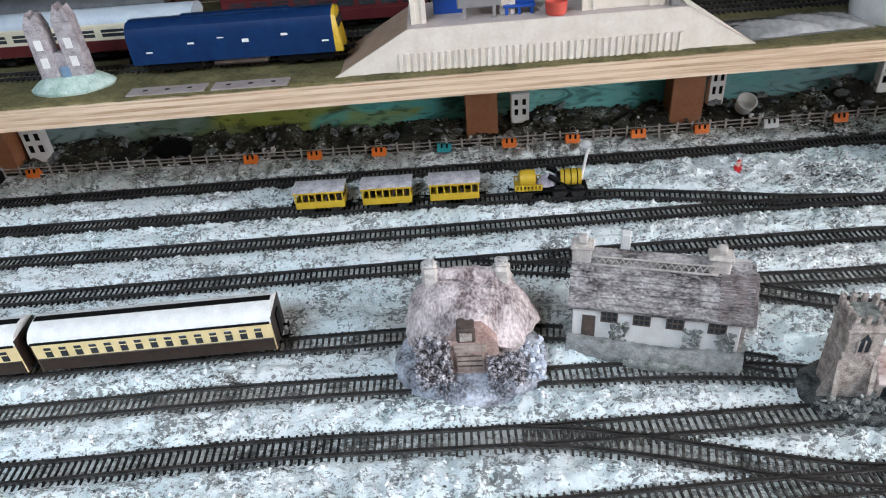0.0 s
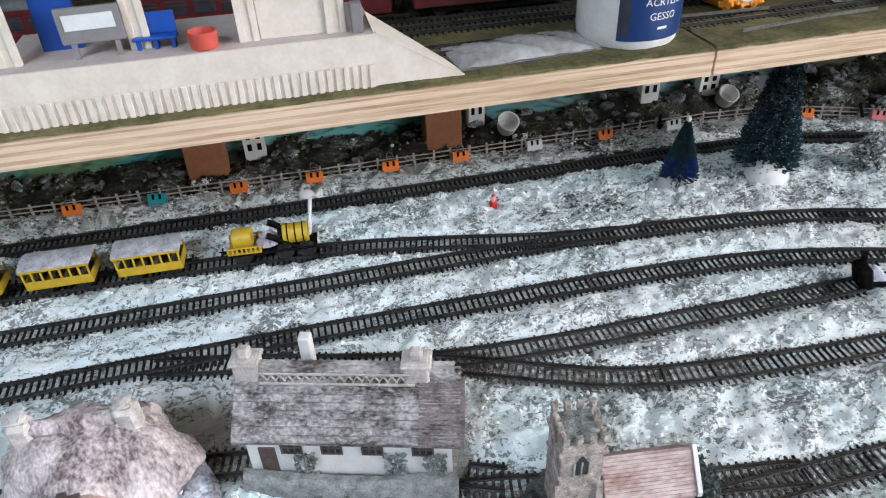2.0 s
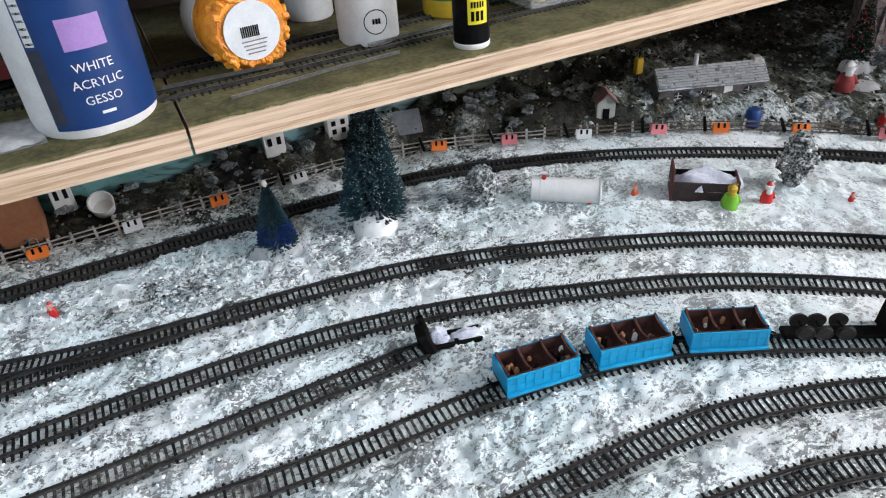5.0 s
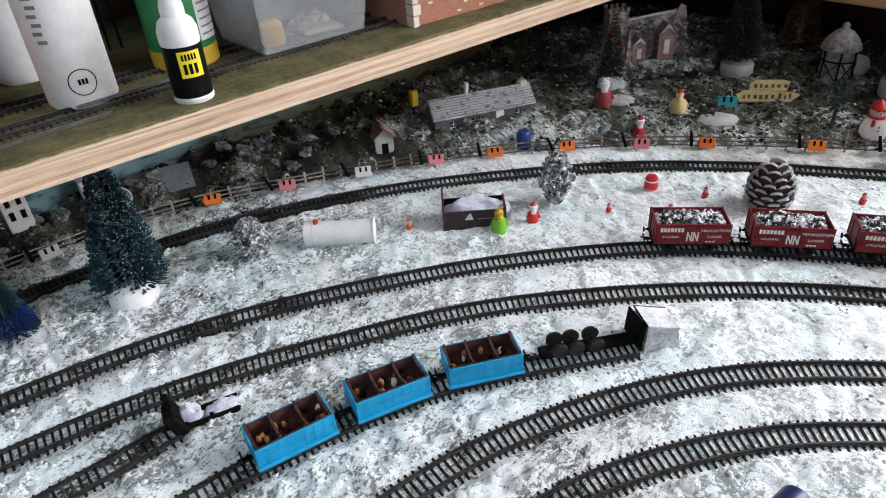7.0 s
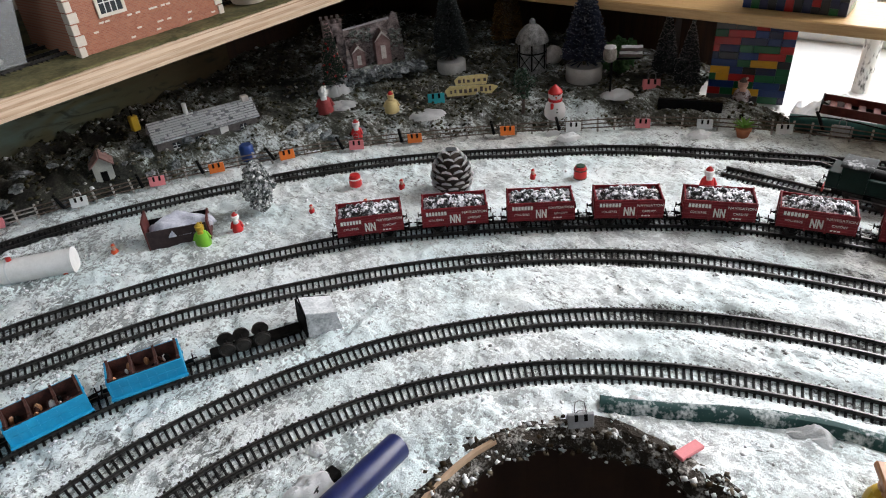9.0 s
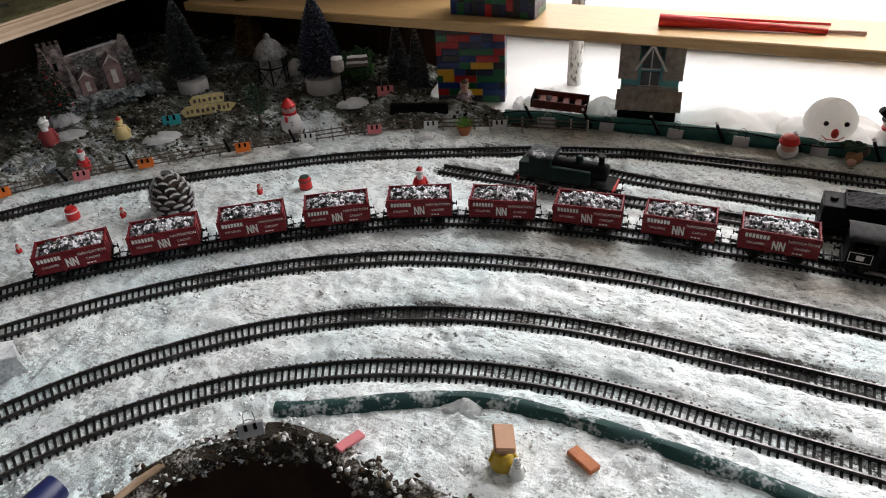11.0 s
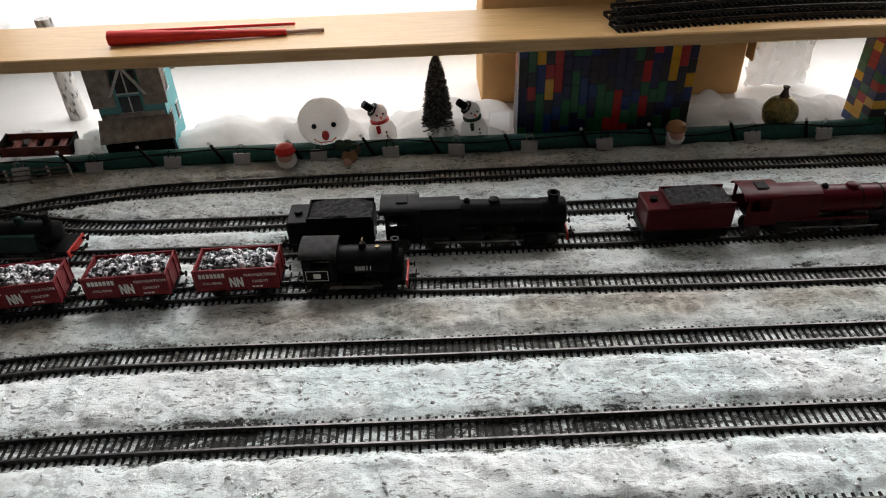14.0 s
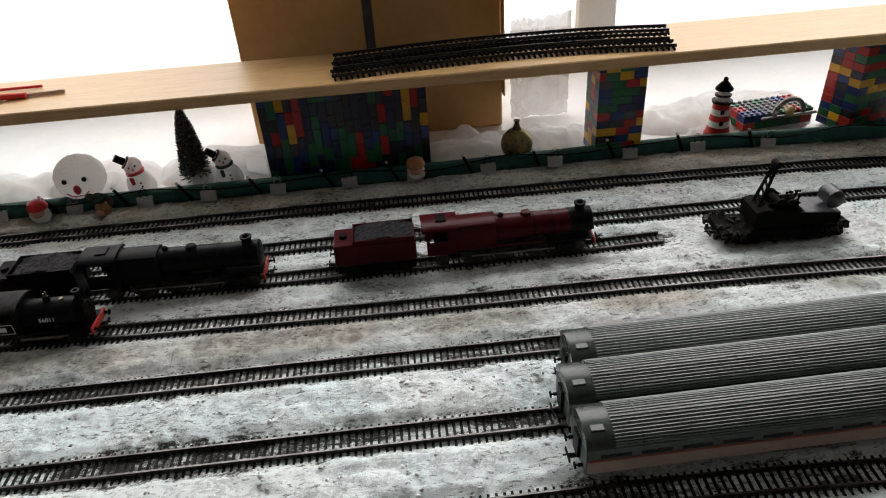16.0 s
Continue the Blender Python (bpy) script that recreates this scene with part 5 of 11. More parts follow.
TIMBER = mat("dark_timber", (0.05, 0.035, 0.03), (0.12, 0.09, 0.075), 120, 0.75)
GRASSY = mat("frosted_grass", (0.05, 0.06, 0.045), (0.42, 0.44, 0.42), 150, 0.9, bump=1.0, depth=0.002, spread=(0.36, 0.66))
GLASSY = mat("dark_panes", (0.02, 0.025, 0.03), (0.05, 0.055, 0.06), 200, 0.2)


def lumps(m, n, box, rmin, rmax, seed, sq=(1, 1, 0.8)):
    r = random.Random(seed)
    for k in range(n):
        m.ball((r.uniform(box[0], box[1]), r.uniform(box[2], box[3]), r.uniform(box[4], box[5])), r.uniform(rmin, rmax), 5, sq, 0.18, seed * 100 + k)
    return m


def ringed(prof, steps):
    """A profile with more points between the given ones."""
    out = []
    for (r0, z0), (r1, z1) in zip(prof[:-1], prof[1:]):
        out += [(r0 + (r1 - r0) * k / steps, z0 + (z1 - z0) * k / steps) for k in range(steps)]
    return out + [prof[-1]]


SHRUB = mat("frosted_shrub", (0.035, 0.026, 0.028), (0.66, 0.63, 0.67), 240, 0.9, bump=1.0, depth=0.002, spread=(0.44, 0.60))
BLUEWASH = mat("pale_blue_wash", (0.045, 0.042, 0.048), (0.56, 0.59, 0.66), 70, 0.8, bump=0.9, depth=0.002, spread=(0.36, 0.62))


def thatched_cottage(m):
    """Round resin cottage in a snowy garden, 120 mm across."""
    t = thing("thatched_cottage", m, "round resin cottage with pinkish snowy thatch and garden", "cottage")
    g = Mesh().lathe(ringed([(0.062, 0.0), (0.062, 0.007), (0.058, 0.012), (0.044, 0.016), (0.024, 0.018)], 4), 64, Matrix.Diagonal((1, 0.83, 1, 1))).crag(0.0022, 0.011, 3, 0.001)
    part("garden_base", g, BLUEWASH, t, "bluish snow-dusted garden base", True)
    w = Mesh().lathe(ringed([(0.042, 0.014), (0.043, 0.024), (0.041, 0.034), (0.036, 0.040)], 3), 48, Matrix.Diagonal((1, 0.78, 1, 1)) @ pose(0, 0.012, 0)).crag(0.0022, 0.010, 4)
    part("wall", w, STONEWALL, t, smooth=True)
    n, v = 84, []
    prof = ringed([(0.048, 0.025), (0.053, 0.031), (0.050, 0.042), (0.042, 0.056), (0.031, 0.069), (0.017, 0.077), (0.004, 0.079)], 5)
    for k, (q, z) in enumerate(prof):
        for i in range(n):
            a = 2 * math.pi * i / n
            front = max(0, math.cos(a + math.pi / 2)) ** 10
            up = 0.034 * front * max(0, 1 - k / 18)
            wob = 1 + 0.05 * math.sin(5 * a + 0.2 * k) - 0.10 * front * (k < 16)
            v.append((q * wob * math.cos(a) + 0.009 * min(1, max(0, (k - 12) / 8)) * math.cos(a), q * wob * 0.80 * math.sin(a) + 0.012, z + up))
    f = [(k * n + i, k * n + (i + 1) % n, (k + 1) * n + (i + 1) % n, (k + 1) * n + i) for k in range(len(prof) - 1) for i in range(n)] + [tuple(range((len(prof) - 1) * n, len(prof) * n))]
    part("thatched_roof", Mesh().add(v, f).crag(0.0040, 0.016, 5).crag(0.0012, 0.0045, 6), THATCH, t, "pinkish grey thatch dusted with snow", True)
    rg = Mesh().lathe(ringed([(0.0045, -0.030), (0.0055, 0.0), (0.0045, 0.030)], 9), 14, pose(0, 0.012, 0.081), "x").crag(0.0018, 0.006, 7)
    part("roof_ridge", rg, THATCH, t, smooth=True)
    for x in (-0.028, 0.027):
        c = Mesh()
        c.box(x - 0.0065, x + 0.0065, 0.006, 0.019, 0.055, 0.088, 0.0025)
        c.box(x - 0.0052, x + 0.0052, 0.0072, 0.0178, 0.088, 0.0925, 0.002)
        part("chimney", c.crag(0.0010, 0.006, 8), PALESTONE, t, "pale resin chimney", True)
        part("chimney_snow", Mesh().heap(x, 0.0125, 0.0918, 0.0050, 0.0050, 0.0014, int(x * 100) + 9, 12), COTTON, t, "white snow cap", True)
    EARTH = mat("pinkish_plaster", (0.26, 0.15, 0.125), (0.56, 0.42, 0.375), 90, 0.85, bump=0.8, depth=0.0015)
    part("porch", Mesh().prism([(-0.019, 0.012), (0.023, 0.012), (0.021, 0.046), (0.010, 0.062), (-0.006, 0.062), (-0.017, 0.046)], -0.030, -0.010, "y").crag(0.0012, 0.006, 9), EARTH, t, "orange-brown porch hollow")
    d = Mesh()
    d.box(-0.010, 0.000, -0.0325, -0.030, 0.020, 0.040, 0.0006)
    d.box(0.0005, 0.011, -0.0325, -0.030, 0.020, 0.037, 0.0006)
    d.box(-0.012, 0.013, -0.0335, -0.030, 0.0405, 0.047, 0.0008)
    part("doorway", d, mat("pale_beige_resin", (0.22, 0.17, 0.14), (0.46, 0.38, 0.33), 120, 0.8), t, "pale timbered doorway")
    bars = Mesh()
    for z in (0.0265, 0.0315, 0.0365):
        bars.box(-0.0095, 0.0095, -0.0333, -0.0324, z, z + 0.0008)
    part("door_bars", bars, TIMBER, t)
    dm = part("dormer", Mesh().box(-0.009, 0.005, -0.033, -0.012, 0.0495, 0.063, 0.0012), TIMBER, t, "dark dormer window")
    part("dormer_frame", Mesh().box(-0.0065, 0.0025, -0.0338, -0.033, 0.0525, 0.060), STONEWALL, dm)
    for name, cnt, box, sd, mt, lab in (("left_bush", 420, (-0.040, -0.014, -0.044, -0.028, 0.012, 0.056), 5, SHRUB, "frosted climbing shrub"), ("right_bush", 420, (0.014, 0.040, -0.042, -0.028, 0.012, 0.036), 6, SHRUB, "frosted snowy shrub"),
                                   ("snow_bank", 150, (0.034, 0.058, -0.036, 0.000, 0.012, 0.026), 11, mat("icy_snow", (0.40, 0.45, 0.55), (0.86, 0.88, 0.92), 90, 0.8), "bluish white snow bank"), ("low_hedge", 420, (-0.030, 0.034, -0.048, -0.038, 0.008, 0.017), 7, BLUEWASH, "bluish frosted hedge")):
        part(name, shrub(cnt, box, 0.0016, sd), mt, t, lab)
    return t


def long_cottage(m):
    """Long whitewashed cottage with a stone roof, 150 mm wide."""
    t = thing("long_cottage", m, "long whitewashed cottage with snowy stone roof and chimneys", "cottage")
    part("garden_base", Mesh().lathe(ringed([(0.076, 0), (0.076, 0.006), (0.072, 0.009), (0.05, 0.010)], 3), 60, Matrix.Diagonal((1, 0.52, 1, 1))).crag(0.0014, 0.010, 2, 0.001), GRASSY, t, "frosted green-grey garden base", True)
    hv, hf, nx = [], [], 50
    for i in range(nx):
        x = -0.070 + 0.140 * i / (nx - 1)
        y0 = -0.030 - 0.006 * math.cos((i / (nx - 1) - 0.5) * 2.6)
        hv += [(x, y0 + dy, z) for dy, z in ((0, 0.002), (-0.001, 0.009), (0.0005, 0.0165), (0.004, 0.0185), (0.009, 0.0175), (0.010, 0.004))]
    hf = [(i * 6 + k, i * 6 + k + 1, i * 6 + k + 7, i * 6 + k + 6) for i in range(nx - 1) for k in range(5)] + [(0, 1, 2, 3, 4, 5), tuple(range(nx * 6 - 6, nx * 6))]
    part("garden_wall", Mesh().add(hv, hf).crag(0.0012, 0.006, 3, 0.003), mat("lichen_grey_wall", (0.14, 0.15, 0.14), (0.40, 0.41, 0.40), 120, 0.9, bump=0.9, depth=0.0015), t, "low grey garden wall", True)
    part("wall", Mesh().box(-0.066, 0.066, -0.022, 0.026, 0.009, 0.052, 0.001), LIME, t, "whitewashed wall")
    part("gable_wall", Mesh().prism([(-0.022, 0.0522), (0.026, 0.0522), (0.003, 0.078)], -0.064, 0.064, "x"), LIME, t)
    nx, ny, rnd2 = 150, 46, random.Random(12)
    cols = [[rnd2.uniform(0, 0.0005) for _ in range(40)] for _ in range(10)]
    for q in (-1, 1):
        v = []
        for j in range(ny):
            d = j / (ny - 1)
            course = d * 9
            for i in range(nx):
                x = -0.070 + 0.142 * i / (nx - 1)
                u = (x + 0.08) / 0.0072 + 0.5 * (int(course) % 2)
                lip = 0.0016 * (1 - course % 1) + cols[int(course)][int(u)]
                lip += 0.0014 * noise.noise(Vector((x * 120, d * 7, q))) + 0.0010 * noise.noise(Vector((x * 420, d * 22, q))) - 0.0018 * math.sin(math.pi * (x + 0.07) / 0.142) * (1 - d) * 0.6
                v.append((x, 0.0025 + q * (0.031 * (1 - d) + lip * 0.8), 0.0510 + 0.0330 * d + lip * 0.6))
        k = len(v)
        v += [(x, y * 0.96, z - 0.0035) for x, y, z in (v[0], v[nx - 1], v[-1], v[-nx])]
        f = [(j * nx + i, j * nx + i + 1, (j + 1) * nx + i + 1, (j + 1) * nx + i) for j in range(ny - 1) for i in range(nx - 1)]
        f += [(k, k + 1, nx - 1, 0), (k, k + 1, k + 2, k + 3)]
        part("roof_slope", Mesh().add(v, f), SLATE, t, "grey stone slates dusted with snow")
    rv = Mesh().prism([(-0.003, 0.0835), (0.008, 0.0835), (0.0055, 0.0885), (-0.0005, 0.0885)], -0.068, 0.068, "x")
    part("ridge", rv, SLATE, t)
    zig = Mesh()
    for k in range(34):
        x = -0.050 + 0.0027 * k
        zig.box(x, x + 0.0007, -0.0050, -0.0038, 0.0790, 0.0860, 0, pose(x, 0, 0.0825, 0, 32 if k % 2 else -32) @ pose(-x, 0, -0.0825))
    zig.box(-0.053, 0.044, -0.0052, -0.0040, 0.0856, 0.0866)
    zig.box(-0.053, 0.044, -0.0066, -0.0052, 0.0785, 0.0795)
    part("ridge_lattice", zig, PALESTONE, t, "pale patterned ridge thatching")
    for x, y in ((-0.062, 0.003), (0.045, 0.003)):
        part("chimney", Mesh().box(x - 0.008, x + 0.008, y - 0.007, y + 0.007, 0.062, 0.094, 0.0015).box(x - 0.0095, x + 0.0095, y - 0.0085, y + 0.0085, 0.0905, 0.0935, 0.001).box(x - 0.004, x + 0.004, y - 0.004, y + 0.004, 0.094, 0.101, 0.0015), PALESTONE, t, "pale chimney stack")
        part("chimney_snow", Mesh().heap(x, y, 0.0930, 0.0068, 0.0055, 0.0014, 30 + int(x * 100), 12), COTTON, t, "white snow cap", True)
    part("door", Mesh().box(-0.058, -0.047, -0.0232, -0.021, 0.010, 0.038, 0.0004), TIMBER, t, "grey wooden door")
    for x in (-0.036, -0.010, 0.016, 0.048):
        w = part("window", Mesh().box(x - 0.0065, x + 0.0065, -0.0228, -0.021, 0.034, 0.045, 0.0003), GLASSY, t, "dark leaded window")
        fr = Mesh()
        for dx in (-0.0065, -0.002, 0.002, 0.0065):
            fr.box(x + dx - 0.0005, x + dx + 0.0005, -0.0236, -0.0228, 0.0338, 0.0452)
        for z in (0.034, 0.0395, 0.045):
            fr.box(x - 0.007, x + 0.007, -0.0236, -0.0228, z - 0.0005, z + 0.0005)
        fr.box(x - 0.0075, x + 0.0075, -0.0240, -0.0215, 0.0452, 0.0466)
        part("window_frame", fr, TIMBER, w)
    for x0, sd in ((-0.027, 13), (0.030, 14), (0.055, 15)):
        part("climbing_plant", shrub(70, (x0 - 0.007, x0 + 0.007, -0.0265, -0.0232, 0.012, 0.036), 0.0013, sd), GRASSY, t)
    OUT = mat("ribbed_brown_roof", (0.10, 0.075, 0.07), (0.34, 0.29, 0.28), 90, 0.7, bump=0.5, spread=(0.36, 0.64))
    part("outshut_roof", Mesh().prism([(-0.0290, 0.0485), (-0.0290, 0.0510), (-0.004, 0.0790), (0.002, 0.0790), (0.002, 0.0500)], 0.0465, 0.0745, "x"), OUT, t, "brown ribbed lean-to roof")
    for k in range(15):
        d = (k + 0.5) / 15
        part("roof_batten", Mesh().box(0.0464, 0.0746, -0.0006, 0.0006, 0, 0.0011, 0.0002, pose(0, -0.0290 + 0.0250 * d, 0.0510 + 0.0280 * d, 48)), OUT, t)
    part("back_chimney", Mesh().box(-0.032, -0.024, 0.016, 0.024, 0.060, 0.096, 0.001), LIME, t, "white back chimney")
    part("end_gable", Mesh().prism([(-0.020, 0.009), (0.024, 0.009), (0.024, 0.050), (0.003, 0.080), (-0.020, 0.050)], 0.0662, 0.069, "x"), STONEWALL, t)
    return t


def church(m):
    """Small stone church: square tower with battlements and a nave."""
    t = thing("church", m, "small resin stone church with battlemented tower", "church")
    SAND = mat("sandstone_resin", (0.16, 0.125, 0.105), (0.56, 0.50, 0.455), 160, 0.85, bump=0.8, depth=0.0012, spread=(0.36, 0.64))
    g = Mesh()
    g.lathe(ringed([(0.060, 0), (0.060, 0.005), (0.054, 0.009), (0.02, 0.010)], 4), 50, Matrix.Diagonal((1, 0.62, 1, 1)))
    g.crag(0.002, 0.009, 16, 0.001)
    part("churchyard", g, mat("dark_churchyard", (0.012, 0.013, 0.012), (0.20, 0.21, 0.20), 130, 0.9, bump=1.0, depth=0.002, spread=(0.4, 0.72)), t, "dark frosted churchyard base")
    w = Mesh()
    w.box(-0.046, -0.013, -0.016, 0.017, 0.006, 0.078, 0.001)
    part("tower", w, SAND, t)
    part("string_course", Mesh().box(-0.047, -0.012, -0.017, 0.018, 0.050, 0.0525, 0.0006), SAND, t)
    part("string_course", Mesh().box(-0.048, -0.011, -0.018, 0.019, 0.070, 0.0730, 0.0006), SAND, t)
    part("buttress", Mesh().prism([(-0.0162, 0.008), (-0.026, 0.008), (-0.0162, 0.045)], -0.048, -0.043, "x"), SAND, t)
    part("buttress", Mesh().prism([(-0.0162, 0.008), (-0.026, 0.008), (-0.0162, 0.045)], -0.016, -0.011, "x"), SAND, t)
    part("buttress", Mesh().prism([(-0.0462, 0.008), (-0.056, 0.008), (-0.0462, 0.045)], -0.016, -0.011, "y"), SAND, t)
    for i in range(4):
        for y in (-0.0155, 0.0165):
            part("battlement", Mesh().box(-0.0455 + i * 0.0098, -0.0405 + i * 0.0098, y - 0.0017, y + 0.0017, 0.078, 0.0855, 0.0005), SAND, t)
        for x in (-0.0443, -0.0147):
            part("battlement", Mesh().box(x - 0.0017, x + 0.0017, -0.0125 + i * 0.0076, -0.0085 + i * 0.0076, 0.078, 0.0855, 0.0005), SAND, t)
    part("tower_roof", Mesh().box(-0.0435, -0.0155, -0.0135, 0.0145, 0.0781, 0.0795, 0.0005).crag(0.0006, 0.006, 3), GRASSY, t, "snow-dusted tower roof")
    wn = part("window", Mesh().prism([(-0.0345, 0.053), (-0.0245, 0.053), (-0.0245, 0.063), (-0.0295, 0.0695), (-0.0345, 0.063)], -0.0166, -0.0155, "y"), GLASSY, t, "dark pointed belfry window")
    fr = Mesh()
    for x in (-0.0350, -0.0295, -0.0240):
        fr.box(x - 0.0006, x + 0.0006, -0.0176, -0.0166, 0.0525, 0.064)
    fr.box(-0.036, -0.023, -0.0176, -0.0166, 0.0518, 0.0530)
    part("window_frame", fr, SAND, wn)
    n = Mesh()
    n.box(-0.0128, 0.046, -0.014, 0.016, 0.006, 0.026, 0.001)
    n.prism([(-0.014, 0.026), (0.016, 0.026), (0.001, 0.044)], 0.040, 0.046, "x")
    part("nave", n, SAND, t)
    TILE = mat("red_tile_roof", (0.24, 0.12, 0.10), (0.62, 0.53, 0.51), 70, 0.55, bump=0.5, depth=0.0010, spread=(0.36, 0.62), stretch=(0.4, 1, 1))
    rf = Mesh()
    rf.prism([(-0.017, 0.024), (-0.017, 0.0265), (0.001, 0.0475), (0.019, 0.0265), (0.019, 0.024), (0.001, 0.0445)], -0.0127, 0.044, "x")
    part("nave_roof", rf, TILE, t, "reddish tiled roof with snow")
    for q in (-1, 1):
        for k in range(12):
            d = (k + 0.3) / 12
            part("tile_course", Mesh().box(-0.0126, 0.0438, -0.0012, 0.0010, 0, 0.0009, 0.0002, pose(0, 0.001 + q * 0.018 * (1 - d), 0.0267 + 0.021 * d, -q * 49, 0, 0)), TILE, t)
    part("porch", Mesh().prism([(0.002, 0.006), (0.020, 0.006), (0.020, 0.017), (0.011, 0.026), (0.002, 0.017)], -0.027, -0.0142, "y"), SAND, t, "gabled stone porch")
    part("porch_door", Mesh().prism([(0.0072, 0.006), (0.0148, 0.006), (0.0148, 0.013), (0.011, 0.017), (0.0072, 0.013)], -0.0276, -0.0268, "y"), GLASSY, t, "dark arched porch door")
    for q in (-1, 1):
        part("porch_roof", Mesh().box(0, 0.0135, -0.0285, -0.0142, 0, 0.0012, 0.0003, pose(0.011, 0, 0.0268, 0, 44, 0) if q > 0 else pose(0.011, 0, 0.0268) @ Matrix.Diagonal((-1, 1, 1, 1)) @ pose(0, 0, 0, 0, 44, 0)), COTTON, t, "snowy porch roof")
    part("gable_coping", Mesh().prism([(-0.018, 0.025), (-0.018, 0.029), (0.001, 0.051), (0.020, 0.029), (0.020, 0.025), (0.001, 0.0445)], 0.0442, 0.0470, "x"), LIME, t)
    for k in range(4):
        part("nave_window", Mesh().prism([(-0.006 + k * 0.012, 0.011), (-0.001 + k * 0.012, 0.011), (-0.001 + k * 0.012, 0.018), (-0.0035 + k * 0.012, 0.022), (-0.006 + k * 0.012, 0.018)], -0.0146, -0.0135, "y"), GLASSY, t)
    part("churchyard_hedge", shrub(220, (-0.052, 0.050, -0.034, -0.0185, 0.004, 0.020), 0.0018, 19), GRASSY, t, "frosted dark hedge")
    part("churchyard_tree", shrub(160, (0.046, 0.064, -0.016, 0.012, 0.006, 0.030), 0.0018, 18), mat("dark_green_bush", (0.008, 0.018, 0.012), (0.10, 0.14, 0.12), 180, 0.9, bump=1.0, depth=0.002), t, "dark green frosted bush")
    slim = Matrix.Translation((-0.0295, 0, 0)) @ Matrix.Diagonal((0.78, 0.80, 1.03, 1)) @ Matrix.Translation((0.0295, 0, 0))
    for ob in t.children_recursive:
        if ob.name.split(".")[0] in ("tower", "string_course", "buttress", "battlement", "tower_roof", "window", "window_frame"):
            ob.data.transform(slim)
    return t


thatched_cottage(pose(-0.003, 0.412, 0.0, 0, 0, -2))
long_cottage(pose(0.146, 0.426, 0.0, 0, 0, -15.5) @ Matrix.Scale(0.95, 4))
church(pose(0.292, 0.354, 0.0, 0, 0, -6) @ Matrix.Scale(0.94, 4))

# ---------- coaches, the yellow train and other stock ----------


def coach(name, m, L, label, side, band, roof, lower, group="", ribs=False, z_top=0.050, windows=9, roof_lines=None, end=None):
    """A bogie coach: panelled sides with a window band, a rounded roof, bogies."""
    t = thing(name, m, label, "coach", group)
    W = 0.0178
    part("body", Mesh().box(-L / 2, L / 2, -W, W, 0.010, z_top - 0.010, 0.0008), side, t)
    part("lower_panel", Mesh().box(-L / 2 + 0.001, L / 2 - 0.001, -W - 0.0006, W + 0.0006, 0.0105, 0.0235 if end else 0.0215, 0.0004), lower, t)
    glass = 0.24 if end else 0.38
    part("cantrail", Mesh().box(-L / 2 + 0.001, L / 2 - 0.001, -W - 0.0006, W + 0.0006, z_top - 0.0135, z_top - 0.0100, 0.0004), band, t)
    step = (L - 0.012) / windows
    for s in (-1, 1):
        for k in range(windows):
            x = -L / 2 + 0.006 + (k + 0.5) * step
            y0, y1 = sorted((s * (W - 0.0004), s * (W + 0.0005)))
            w = part("window", Mesh().box(x - step * glass, x + step * glass, y0, y1, 0.0245, z_top - 0.0155, 0.0003), GLASSY, t)
            y0, y1 = sorted((s * (W + 0.0003), s * (W + 0.0009)))
            part("pane_bar", Mesh().box(x - step * glass, x + step * glass, y0, y1, z_top - 0.0190, z_top - 0.0182), band, w)
    arc = [(W * 1.03 * math.cos(radians(a)), z_top - 0.0105 + 0.0110 * math.sin(radians(a))) for a in range(0, 181, 15)]
    part("roof", Mesh().prism(arc, -L / 2 - 0.0004, L / 2 + 0.0004, "x"), roof, t, smooth=True)
    if ribs:
        for a in range(12, 169, 8):
            y, z = W * 1.04 * math.cos(radians(a)), z_top - 0.0105 + 0.0113 * math.sin(radians(a))
            part("roof_rib", Mesh().box(-L / 2 + 0.002, L / 2 - 0.018, y - 0.00035, y + 0.00035, z - 0.0004, z + 0.0003), mat("roof_rib_grey", (0.10, 0.12, 0.11), (0.17, 0.19, 0.18), 60, 0.32), t)
        for x in (L / 2 - 0.018, L / 2 - 0.036):
            part("roof_seam", Mesh().prism([(p * 1.03, z_top - 0.0105 + (z - z_top + 0.0105) * 1.05) for p, z in arc], x, x + 0.0008, "x"), roof, t)
        part("roof_vent", Mesh().box(L / 2 - 0.013, L / 2 - 0.004, 0.004, 0.011, z_top - 0.0035, z_top - 0.0002, 0.0004), roof, t)
    if roof_lines:
        for q in (-1, 1):
            part("gutter", Mesh().box(-L / 2 + 0.001, L / 2 - 0.001, q * (W + 0.0004) - 0.0008, q * (W + 0.0004) + 0.0008, z_top - 0.0112, z_top - 0.0092), roof_lines, t, "black gutter")
        for y in (0.001,):
            a = math.acos(max(-1, min(1, y / (W * 1.03))))
            z = z_top - 0.0105 + 0.0110 * math.sin(a)
            part("roof_strip", Mesh().box(-L / 2 + 0.001, L / 2 - 0.001, y - 0.0028, y + 0.0028, z - 0.0020, z + 0.0008), roof_lines, t, "black roof boards")
    for x in (-L / 2 + 0.038, L / 2 - 0.038):
        b = Mesh()
        for s in (-1, 1):
            b.box(x - 0.020, x + 0.020, s * 0.0118 - 0.0012, s * 0.0118 + 0.0012, 0.0045, 0.0098, 0.0005)
        b.box(x - 0.004, x + 0.004, -0.0118, 0.0118, 0.006, 0.0098)
        part("bogie", b, BLACK, t)
        add_wheels(t, (x - 0.013, x + 0.013), 0.0062, WHEEL_S)
